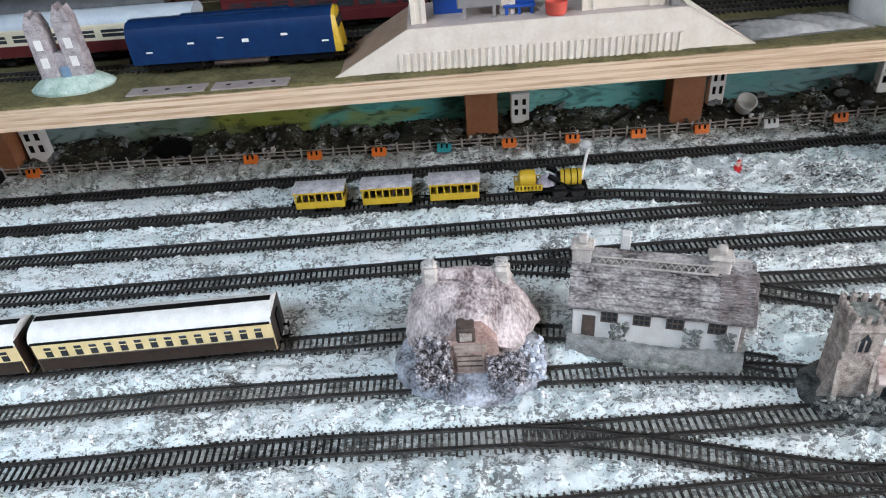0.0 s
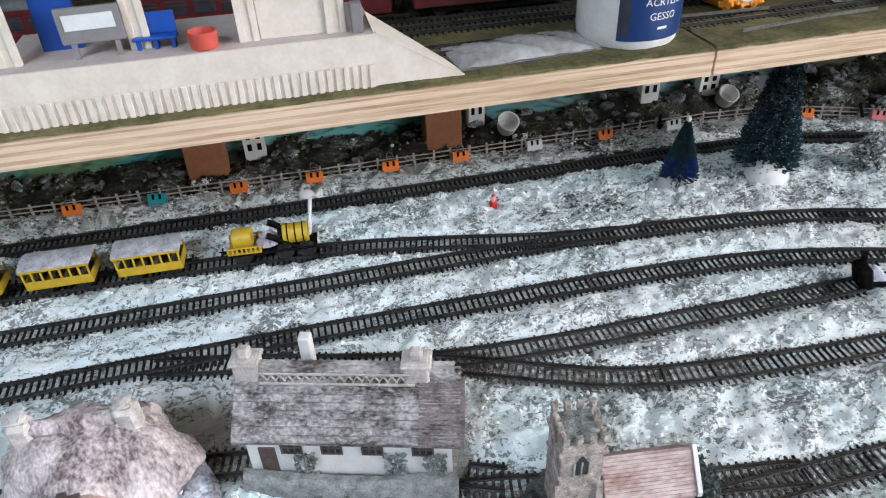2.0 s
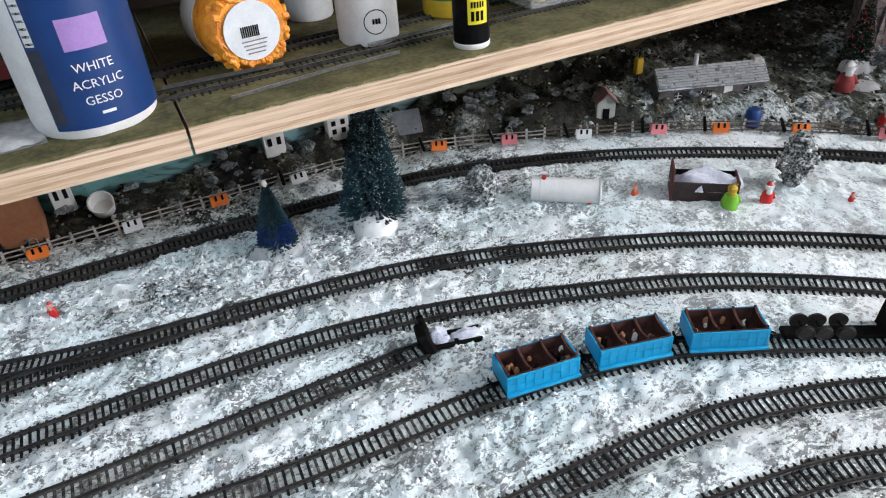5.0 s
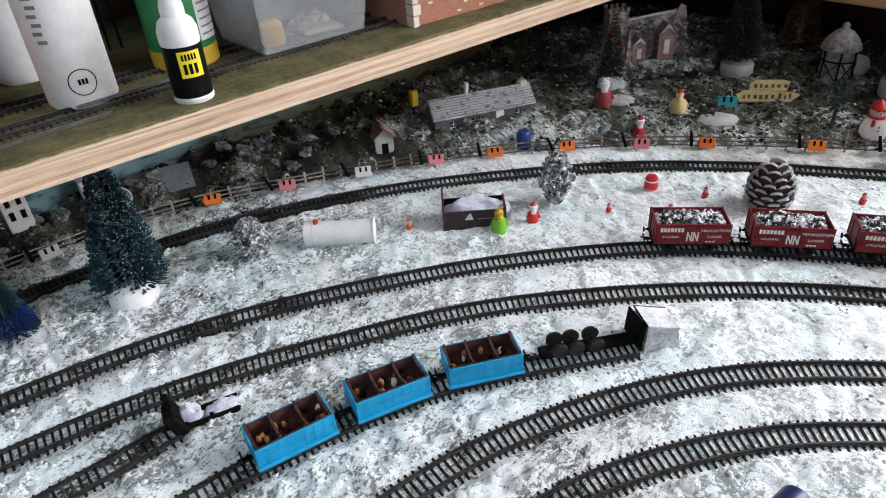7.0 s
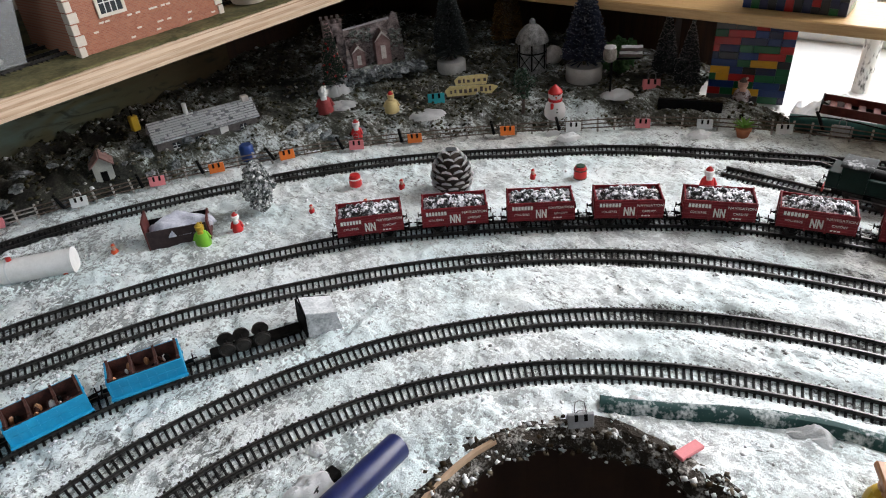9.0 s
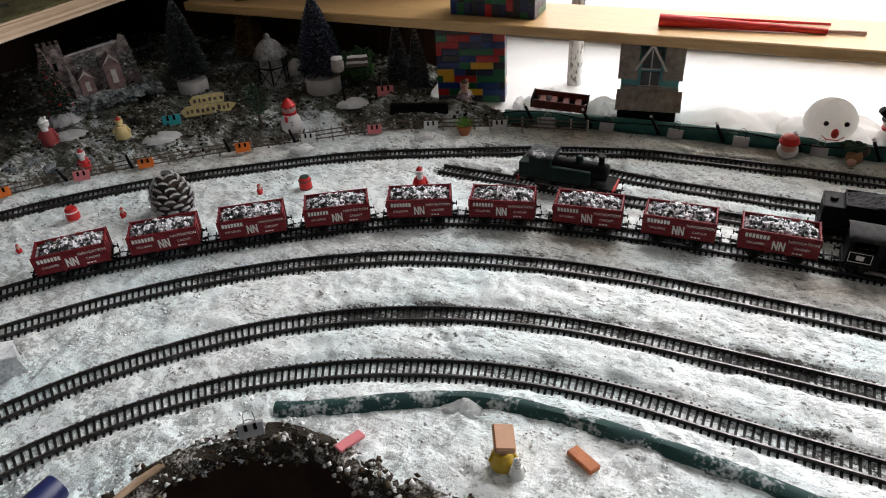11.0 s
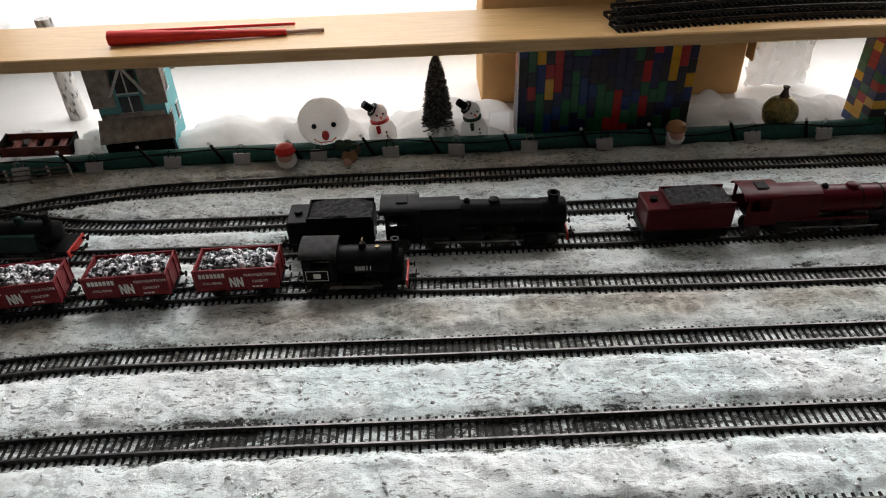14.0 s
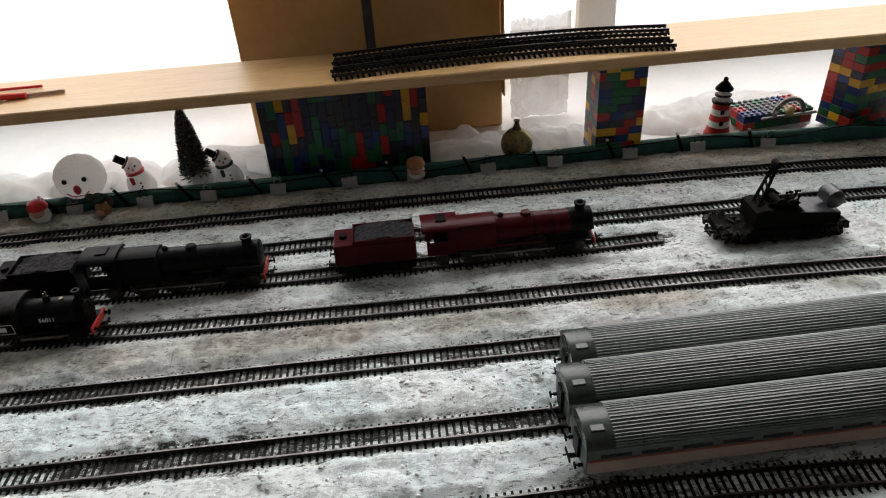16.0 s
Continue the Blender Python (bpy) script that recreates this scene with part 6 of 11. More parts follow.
    part("underframe", Mesh().box(-L / 2 + 0.01, L / 2 - 0.01, -0.010, 0.010, 0.0070, 0.0105).box(-0.03, 0.03, -0.014, 0.014, 0.0045, 0.0100), BLACK, t)
    for x in (-L / 2, L / 2):
        e = Mesh()
        e.box(*sorted((x, x + math.copysign(0.0022, x))), -0.0055, 0.0055, 0.012, z_top - 0.012, 0.0005)
        if end:
            part("end_panel", Mesh().box(*sorted((x, x + math.copysign(0.0009, x))), -W + 0.0002, W - 0.0002, 0.0105, z_top - 0.0060, 0.0003), end, t, "dark brown end panel")
        part("gangway", e, BLACK, t)
        add_buffers(t, x, 0.0125)
        add_coupling(t, x)
    return t


BROWN_C = mat("chocolate_paint", (0.020, 0.012, 0.009), (0.040, 0.024, 0.016), 150, 0.45, bump=0.1)
CREAM_C = mat("cream_paint", (0.72, 0.56, 0.28), (0.80, 0.66, 0.36), 150, 0.45, bump=0.1)
ROOF_W = mat("white_roof_paint", (0.66, 0.66, 0.64), (0.80, 0.80, 0.78), 100, 0.6)
CSID = LINES["coach_siding"]
for x in (-0.262, -0.470):
    coach("passenger_coach", CSID.spot(CSID.find(x, 0.438), RAILZ, 0.12), 0.196, "chocolate and cream coach with white roof and black roof boards", CREAM_C, CREAM_C, ROOF_W, BROWN_C, "chocolate and cream coaches", windows=15, roof_lines=BLACK, end=BROWN_C)
GREY_ROOF = mat("grey_green_roof", (0.026, 0.036, 0.033), (0.050, 0.064, 0.058), 60, 0.27, bump=0.08, spec=0.6)
GREY_SIDE = mat("grey_green_side", (0.075, 0.095, 0.088), (0.115, 0.14, 0.13), 90, 0.4, bump=0.1)
BEIGE_SIDE = mat("beige_side", (0.40, 0.29, 0.25), (0.50, 0.37, 0.32), 90, 0.45, bump=0.1)
RED_BAND = mat("red_band", (0.30, 0.045, 0.03), (0.36, 0.06, 0.04), 90, 0.45, bump=0.1)
for x, y0, dz in ((1.148, -0.760, 0.002), (1.112, -0.748, RAILZ), (1.073, -0.749, 0.002)):
    c = coach("express_coach", pose(x, y0 - 0.150, dz, 0, 0, 90), 0.300, "dark grey ribbed-roof express coach standing in a row", GREY_SIDE, GREY_SIDE, GREY_ROOF, BEIGE_SIDE, "grey express coaches", True, 0.0425, 11)
    for s in (-1, 1):
        part("stripe", Mesh().box(-0.148, 0.148, *sorted((s * 0.0179, s * 0.0187)), 0.0215, 0.0232, 0.0002), RED_BAND, c, "thin red stripe")

YELLOW = mat("yellow_paint", (0.46, 0.30, 0.012), (0.56, 0.38, 0.025), 140, 0.45, bump=0.1)
GREYROOF2 = mat("snowy_roof", (0.22, 0.21, 0.23), (0.62, 0.60, 0.63), 110, 0.8, bump=0.4)


def yellow_carriage(m):
    """Open-sided yellow carriage with a snowy canopy roof."""
    t = thing("yellow_carriage", m, "yellow open-sided carriage with snowy canopy roof", "carriage", "yellow train carriages")
    L, W = 0.0275, 0.0140
    b = Mesh()
    for s in (-1, 1):
        b.box(-L, L, *sorted((s * W, s * (W - 0.0012))), 0.008, 0.0165, 0.0003)
    for s in (-1, 1):
        b.box(*sorted((s * L, s * (L - 0.0012))), -W + 0.0012, W - 0.0012, 0.008, 0.0165, 0.0003)
    b.box(-L + 0.0012, L - 0.0012, -W + 0.0012, W - 0.0012, 0.008, 0.0095)
    part("body", b, YELLOW, t)
    for k in range(8):
        x = -L + 0.001 + k * (2 * L - 0.002) / 7
        for s in (-1, 1):
            part("post", Mesh().box(x - 0.0007, x + 0.0007, s * W - 0.0007, s * W + 0.0007, 0.0165, 0.0285), YELLOW, t)
    for k in range(4):
        x = -L + 0.008 + k * 0.0130
        part("bench", Mesh().box(x, x + 0.004, -W + 0.002, W - 0.002, 0.0095, 0.0145, 0.0005).box(x, x + 0.001, -W + 0.002, W - 0.002, 0.0145, 0.0205), TIMBER, t, "dark slatted bench")
    arc = [((W + 0.0012) * math.cos(radians(a)), 0.0280 + 0.0032 * math.sin(radians(a))) for a in range(0, 181, 20)]
    part("roof", Mesh().prism(arc, -L - 0.0015, L + 0.0015, "x"), GREYROOF2, t, "grey roof dusted with snow", True)
    for s in (-1, 1):
        part("valance", Mesh().box(-L - 0.001, L + 0.001, *sorted((s * (W + 0.0006), s * (W + 0.0012))), 0.0265, 0.0285), YELLOW, t)
    part("underframe", Mesh().box(-L, L, -0.010, 0.010, 0.0055, 0.008), BLACK, t)
    add_wheels(t, (-0.016, 0.016), 0.0055, WHEEL_S)
    for x in (-L, L):
        add_coupling(t, x, 0.007)
    return t


YS = LINES["yellow_siding"]
for x in (-0.163, -0.087, -0.012):
    yellow_carriage(YS.spot(YS.find(x, 0.674), RAILZ, 0.03))


def yellow_engine(m):
    """Small early steam engine: yellow with a tall white chimney and a barrel tender."""
    t = thing("yellow_engine", m, "small yellow early steam engine with tall white chimney", "locomotive")
    part("running_frame", Mesh().box(-0.040, 0.040, -0.011, 0.011, 0.009, 0.0115, 0.0004), BLACK, t)
    br = Mesh()
    br.lathe([(0.003, 0), (0.0090, 0.0015), (0.0100, 0.010), (0.0090, 0.0185), (0.003, 0.020)], 16, pose(-0.036, 0, 0.0225), "x")
    part("water_barrel", br, YELLOW, t, "yellow barrel", True)
    part("tender_box", Mesh().box(-0.040, -0.010, -0.0115, 0.0115, 0.0115, 0.0135, 0.0005), YELLOW, t)
    for q in (-1, 1):
        part("tender_rail", Mesh().box(-0.040, -0.010, q * 0.0115 - 0.0006, q * 0.0115 + 0.0006, 0.0182, 0.0196), YELLOW, t)
        for k in range(8):
            xx = -0.0395 + k * 0.0041
            part("tender_slat", Mesh().box(xx - 0.0009, xx + 0.0009, q * 0.0115 - 0.0005, q * 0.0115 + 0.0005, 0.0135, 0.0182), YELLOW, t)
    bl = Mesh()
    bl.lathe([(0.0085, 0), (0.0085, 0.024)], 18, pose(0.006, 0, 0.0200), "x")
    part("boiler", bl, BLACK, t, smooth=True)
    part("boiler_jacket", Mesh().lathe([(0.0060, 0.0100), (0.0094, 0.0104), (0.0094, 0.0330), (0.0060, 0.0334)], 20, pose(0, 0, 0.0215), "x"), YELLOW, t, "yellow boiler jacket", True)
    for xx in (0.014, 0.021, 0.028):
        part("boiler_hoop", Mesh().lathe([(0.0096, xx), (0.0096, xx + 0.0012)], 20, pose(0, 0, 0.0215), "x"), BLACK, t)
    for q in (-1, 1):
        part("drive_rod", Mesh().cyl((0.000, q * 0.0118, 0.0270), (0.030, q * 0.0118, 0.0095), 0.0012, n=7), BLACK, t)
        part("slanted_cylinder", Mesh().cyl((-0.003, q * 0.0112, 0.0290), (0.007, q * 0.0112, 0.0230), 0.0030, n=12), BLACK, t)
    ch = Mesh()
    ch.cyl((0.034, 0, 0.018), (0.040, 0, 0.058), 0.0017, n=12)
    part("tall_chimney", ch, WHITE, t, "tall white chimney", True)
    part("smoke_tuft", Mesh().ball((0.037, 0, 0.060), 0.006, 9, (1.1, 0.8, 0.7), 0.10, 51), COTTON, t, "cotton wool smoke", True)
    part("footplate_load", Mesh().heap(-0.004, 0, 0.016, 0.010, 0.008, 0.011, 52, 14), mat("pale_mauve", (0.35, 0.30, 0.36), (0.5, 0.45, 0.5), 200), t)
    add_wheels(t, (-0.028, 0.010, 0.030), 0.0070, WHEEL_L)
    add_coupling(t, -0.040, 0.0085)
    return t


yellow_engine(YS.spot(YS.find(0.098, 0.671), RAILZ, 0.05))


def tender_loco(m, colour, roofc, label, s=1.0):
    """Express engine with its tender; it faces +x. 245 mm long."""
    t = thing("tender_locomotive", m, label, "locomotive", "parked express locomotives")
    fr = Mesh()
    fr.box(-0.028, 0.124, -0.0135, 0.0135, 0.0155, 0.0175, 0.0004)
    fr.box(-0.020, 0.118, -0.007, 0.007, 0.006, 0.0155)
    part("running_plate", fr, BLACK, t)
    bo = Mesh()
    bo.lathe([(0.0128, 0.012), (0.0128, 0.040), (0.0118, 0.100), (0.0118, 0.122), (0.0095, 0.1235), (0.003, 0.1245)], 28, pose(0, 0, 0.0315), "x")
    part("boiler", bo, colour, t, smooth=True)
    for x in (0.030, 0.048, 0.066, 0.084):
        b = Mesh()
        r = 0.0131 if x < 0.045 else 0.0126
        b.lathe([(r, x), (r, x + 0.0010)], 28, pose(0, 0, 0.0315), "x")
        part("boiler_band", b, BLACK, t)
    fb = Mesh()
    fb.prism([(-0.0132, 0.0175), (0.0132, 0.0175), (0.0138, 0.034), (0.0110, 0.0435), (0.005, 0.0460), (-0.005, 0.0460), (-0.0110, 0.0435), (-0.0138, 0.034)], -0.010, 0.030, "x")
    part("firebox", fb, colour, t, smooth=True)
    part("smokebox", Mesh().lathe([(0.0124, 0.1005), (0.0124, 0.1222)], 28, pose(0, 0, 0.0315), "x"), BLACK, t, smooth=True)
    ch = Mesh()
    ch.lathe([(0.0062, 0), (0.0048, 0.0015), (0.0045, 0.0055), (0.0056, 0.0062), (0.0056, 0.0078), (0.0034, 0.0078), (0.0030, 0.004)], 16, pose(0.112, 0, 0.0428))
    part("chimney", ch, BLACK, t, smooth=True)
    for x, r in ((0.060, 0.0050), (0.036, 0.0030)):
        part("dome", Mesh().lathe([(r * 1.2, 0), (r, 0.0012), (r * 0.9, 0.0030), (r * 0.4, 0.0042)], 16, pose(x, 0, 0.0432)), colour if r > 0.004 else BLACK, t, smooth=True)
    cab = Mesh()
    for q in (-1, 1):
        y0, y1 = sorted((q * 0.0150, q * 0.0158))
        cab.box(-0.036, -0.008, y0, y1, 0.0165, 0.0310)
        cab.box(-0.016, -0.008, y0, y1, 0.0310, 0.0440)
        cab.box(-0.036, -0.033, y0, y1, 0.0310, 0.0440)
    cab.box(-0.0088, -0.008, -0.0150, 0.0150, 0.0165, 0.0450)
    part("cab", cab, colour, t)
    arc = [(0.0165 * math.cos(radians(a)), 0.0432 + 0.0050 * math.sin(radians(a))) for a in range(0, 181, 15)]
    part("cab_roof", Mesh().prism(arc + [(p * 0.96, z - 0.0009) for p, z in arc[::-1]], -0.040, -0.006, "x"), roofc, t, smooth=True)
    part("roof_hatch", Mesh().box(-0.026, -0.016, -0.006, 0.006, 0.0480, 0.0492, 0.0003), BLACK, t)
    for q in (-1, 1):
        sp = Mesh()
        sp.box(0.004, 0.076, *sorted((q * 0.0120, q * 0.0140)), 0.0175, 0.0205, 0.0005)
        part("splasher", sp, colour, t)
        cy = Mesh()
        cy.box(0.086, 0.106, *sorted((q * 0.0115, q * 0.0165)), 0.0065, 0.0150, 0.0015)
        part("cylinder", cy, BLACK, t)
        rd = Mesh()
        rd.box(0.006, 0.072, *sorted((q * 0.0128, q * 0.0138)), 0.0095, 0.0110)
        rd.box(0.038, 0.088, *sorted((q * 0.0142, q * 0.0150)), 0.0100, 0.0112)
        part("coupling_rod", rd, mat("oily_steel", (0.18, 0.17, 0.16)), t, "steel rods")
    BIG = wheel_mesh(0.0118, 28)
    add_wheels(t, (0.008, 0.038, 0.068), 0.0118, BIG)
    add_wheels(t, (0.090, 0.110, -0.022), 0.0060, WHEEL_S)
    part("buffer_beam", Mesh().box(0.1235, 0.1250, -0.0155, 0.0155, 0.0095, 0.0175, 0.0003), REDPAINT, t, "red buffer beam")
    add_buffers(t, 0.125, 0.0130)
    add_coupling(t, 0.124)
    tn = Mesh()
    tn.box(-0.122, -0.046, -0.0162, 0.0162, 0.0150, 0.0380, 0.0012)
    part("tender_body", tn, colour, t)
    tn = Mesh()
    for q in (-1, 1):
        tn.box(-0.104, -0.047, *sorted((q * 0.0150, q * 0.0160)), 0.0380, 0.0420)
    tn.box(-0.104, -0.1030, -0.0150, 0.0150, 0.0380, 0.0425)
    part("tender_rail", tn, colour, t)
    cl = Mesh()
    nx, ny = 18, 9
    rr = random.Random(5)
    cl.add([(-0.102 + 0.054 * i / (nx - 1), -0.0145 + 0.029 * j / (ny - 1), 0.0395 + 0.0035 * math.sin(math.pi * i / (nx - 1)) + rr.uniform(-0.0008, 0.0008)) for j in range(ny) for i in range(nx)],
           [(j * nx + i, j * nx + i + 1, (j + 1) * nx + i + 1, (j + 1) * nx + i) for j in range(ny - 1) for i in range(nx - 1)])
    part("tender_coal", cl, mat("black_coal", (0.006, 0.006, 0.0065), (0.035, 0.035, 0.037), 250, 0.6, bump=1.0, depth=0.002, spec=0.1), t)
    part("water_filler", Mesh().cyl((-0.113, 0, 0.038), (-0.113, 0, 0.0410), 0.0035, n=14), BLACK, t)
    part("tender_frame", Mesh().box(-0.121, -0.047, -0.0120, -0.0108, 0.005, 0.0150).box(-0.121, -0.047, 0.0108, 0.0120, 0.005, 0.0150).box(-0.121, -0.047, -0.0105, 0.0105, 0.010, 0.015), BLACK, t)
    part("tender_beam", Mesh().box(-0.1235, -0.122, -0.0155, 0.0155, 0.0095, 0.0165, 0.0003), BLACK, t)
    add_wheels(t, (-0.112, -0.084, -0.056), 0.0068, WHEEL_L)
    add_buffers(t, -0.1235, 0.0130)
    add_coupling(t, -0.123)
    return t


LOCOS = LINES["loco_siding"]
CRIMSON = mat("crimson_paint", (0.045, 0.0018, 0.0045), (0.065, 0.0035, 0.0065), 120, 0.3, bump=0.05, spec=0.12)
tender_loco(LOCOS.spot(LOCOS.find(1.329, -0.394), RAILZ, 0.1) @ Matrix.Diagonal((0.985, 1, 0.98, 1)), BLACK, BLACK, "black express locomotive with coal tender parked on the siding")
tender_loco(LOCOS.spot(LOCOS.find(1.326, -0.708), RAILZ, 0.1) @ Matrix.Diagonal((1, 1, 0.98, 1)), CRIMSON, CRIMSON, "crimson express locomotive with coal tender parked on the siding")


def side_tank_loco(m):
    """Dark green side tank engine, 110 mm; it faces +x."""
    t = thing("side_tank_locomotive", m, "dark green side tank locomotive with snowy roof", "locomotive")
    GREEN = mat("dark_green_paint", (0.004, 0.014, 0.011), (0.008, 0.024, 0.019), 120, 0.35, bump=0.08, spec=0.1)
    part("running_plate", Mesh().box(-0.052, 0.052, -0.0145, 0.0145, 0.0130, 0.0148, 0.0003), BLACK, t)
    part("boiler", Mesh().lathe([(0.0100, -0.016), (0.0100, 0.042), (0.0085, 0.0435), (0.002, 0.0445)], 22, pose(0, 0, 0.0270), "x"), BLACK, t, smooth=True)
    for q in (-1, 1):
        part("side_tank", Mesh().box(-0.016, 0.028, *sorted((q * 0.0085, q * 0.0148)), 0.0148, 0.0310, 0.0010), GREEN, t)
    part("cab", Mesh().box(-0.040, -0.016, -0.0148, -0.0140, 0.0148, 0.0400).box(-0.040, -0.016, 0.0140, 0.0148, 0.0148, 0.0400).box(-0.0168, -0.016, -0.0140, 0.0140, 0.0148, 0.0400).box(-0.040, -0.0392, -0.0140, 0.0140, 0.0148, 0.0400), GREEN, t)
    part("bunker", Mesh().box(-0.052, -0.0402, -0.0148, 0.0148, 0.0148, 0.0320, 0.0008), GREEN, t)
    arc = [(0.0158 * math.cos(radians(a)), 0.0398 + 0.0040 * math.sin(radians(a))) for a in range(0, 181, 18)]
    part("cab_roof", Mesh().prism(arc, -0.0425, -0.0135, "x"), mat("snowy_cab_roof", (0.008, 0.012, 0.012), (0.55, 0.56, 0.57), 60, 0.7, spread=(0.54, 0.68)), t, "cab roof dusted with snow", True)
    part("chimney", Mesh().lathe([(0.0042, 0), (0.0032, 0.0015), (0.0030, 0.0085), (0.0040, 0.0092), (0.0040, 0.0105), (0.0022, 0.0105)], 14, pose(0.036, 0, 0.0360)), BLACK, t, smooth=True)
    part("dome", Mesh().lathe([(0.0048, 0), (0.0042, 0.0012), (0.0040, 0.0045), (0.0026, 0.0065), (0.0006, 0.0070)], 14, pose(0.012, 0, 0.0362)), GREEN, t, smooth=True)
    for x in (-0.053, 0.053):
        part("buffer_beam", Mesh().box(x - 0.0008, x + 0.0008, -0.0155, 0.0155, 0.0085, 0.0150, 0.0002), REDPAINT, t, "red buffer beam")
        add_buffers(t, x, 0.0120)
        add_coupling(t, x)
    part("chassis", Mesh().box(-0.046, 0.046, -0.0070, 0.0070, 0.005, 0.0130), BLACK, t)
    add_wheels(t, (-0.026, 0.0, 0.026), 0.0088, wheel_mesh(0.0088, 22))
    for q in (-1, 1):
        part("coupling_rod", Mesh().box(-0.028, 0.028, *sorted((q * 0.0115, q * 0.0125)), 0.0068, 0.0080), mat("oily_steel", (0.18, 0.17, 0.16)), t)
    return t


side_tank_loco(LOCOS.spot(LOCOS.find(1.338, -0.026), RAILZ, 0.05))


def rail_crane(m):
    """Black steam crane wagon, jib raised; along x."""
    t = thing("rail_crane", m, "black railway steam crane wagon with raised jib", "crane")
    part("chassis", Mesh().box(-0.060, 0.058, -0.015, 0.015, 0.009, 0.016, 0.0008), DARK, t)
    part("crane_cabin", Mesh().prism([(-0.030, 0.018), (0.052, 0.018), (0.052, 0.027), (0.014, 0.031), (-0.022, 0.036), (-0.030, 0.034)], -0.0135, 0.0135, "y"), DARK, t)
    part("turntable", Mesh().cyl((0, 0, 0.016), (0, 0, 0.018), 0.014, n=20), DARK, t)
    part("deck_plate", Mesh().box(0.015, 0.050, -0.0125, 0.0125, 0.0300, 0.0312, 0.0003, pose(0, 0, 0.001, 0, 5, 0)), mat("worn_deck", (0.020, 0.022, 0.024), (0.10, 0.105, 0.11), 120, 0.45, 0.3), t, "worn steel deck plate")
    bo = Mesh().lathe([(0.002, -0.0095), (0.0072, -0.0085), (0.0086, -0.0070), (0.0086, 0.0070), (0.0072, 0.0085), (0.002, 0.0095)], 20, pose(0.047, -0.002, 0.0385), "y")
    part("water_drum", bo, mat("dull_gunmetal", (0.018, 0.020, 0.022), (0.07, 0.075, 0.08), 160, 0.4, 0.4), t, "dull grey water drum", True)
    j = Mesh()
    for q in (-1, 1):
        j.cyl((-0.026, q * 0.0055, 0.028), (-0.013, q * 0.0025, 0.074), 0.0017, 0.0013, 7)
    for k in range(6):
        z = 0.032 + k * 0.0068
        x = -0.026 + 0.283 * (z - 0.028)
        j.cyl((x, -0.0052 + k * 0.0005, z), (x + 0.0015, 0.0052 - k * 0.0005, z + 0.0055), 0.0010, n=5)
    part("jib", j, DARK, t)
    part("jib_head", Mesh().cyl((-0.0128, -0.004, 0.0745), (-0.0128, 0.004, 0.0745), 0.0030, n=12), DARK, t)
    g = Mesh().lathe([(0.006, -0.010), (0.006, -0.008), (0.0035, -0.008), (0.0035, 0.008), (0.006, 0.008), (0.006, 0.010)], 14, pose(-0.006, 0, 0.038), "y")
    part("winding_drum", g, DARK, t)
    g = Mesh().lathe([(0.0052, -0.0010), (0.0052, 0.0010)], 16, pose(0.005, -0.009, 0.0375), "y")
    part("gear_wheel", g, DARK, t)
    for x, y, h in ((0.010, -0.006, 0.013), (0.014, 0.004, 0.010), (-0.014, -0.008, 0.007)):
        lv = Mesh().cyl((x, y, 0.031), (x + 0.003, y, 0.032 + h), 0.0009, n=6).box(x + 0.0005, x + 0.0065, y - 0.001, y + 0.001, 0.0312 + h, 0.0330 + h, 0.0004)
        part("lever", lv, DARK, t)
    part("machinery", shrub(120, (-0.022, 0.016, -0.011, 0.011, 0.030, 0.0375), 0.0016, 62), DARK, t)
    for x0, x1, sd in ((-0.064, -0.034, 63), (0.036, 0.062, 64)):
        part("end_gear", shrub(110, (x0, x1, -0.0165, 0.0165, 0.006, 0.0185), 0.0022, sd), mat("sooty_metal", (0.004, 0.004, 0.004), (0.035, 0.034, 0.033), 260, 0.6, bump=0.6, spec=0.2), t, "cluttered sooty buffer gear")
    add_wheels(t, (-0.044, -0.026, 0.026, 0.044), 0.0062, WHEEL_S)
    part("axle_guard", Mesh().lathe(ringed([(0.002, -0.056), (0.0042, -0.030), (0.0042, 0.030), (0.002, 0.056)], 12), 10, pose(0, -0.0140, 0.0080), "x").crag(0.0026, 0.006, 61), DARK, t)
    for x in (-0.060, 0.058):
        add_buffers(t, x, 0.0120)
        add_coupling(t, x)
    return t


rail_crane(pose(1.313, -1.011, 0.001, 0, 0, -92) @ Matrix.Diagonal((1.0, 1.20, 1.05, 1)))
# ---------- lineside fence and its clips ----------
FENCEWOOD = mat("weathered_fence", (0.20, 0.18, 0.16), (0.52, 0.50, 0.47), 200, 0.8, rand=0.2)
BROWNWIRE = mat("brown_fence", (0.06, 0.04, 0.028), (0.16, 0.12, 0.09), 200, 0.8)
fence = thing("fence", pose(0, 0, 0), "weathered grey-brown post and rail fence along the bank", "fence")
pm = Mesh()
pm.box(-0.0012, 0.0012, -0.0009, 0.0009, -0.003, 0.0200, 0.0003)
POST = pm.data("post", FENCEWOOD)
step = 0.021
ns = int(FENCE.length / step)


def fence_z(s):
    c = FENCE.at(s)
    return max(ground_z(*c), bank_z(*c)) if c[0] < 1.48 else 0.0


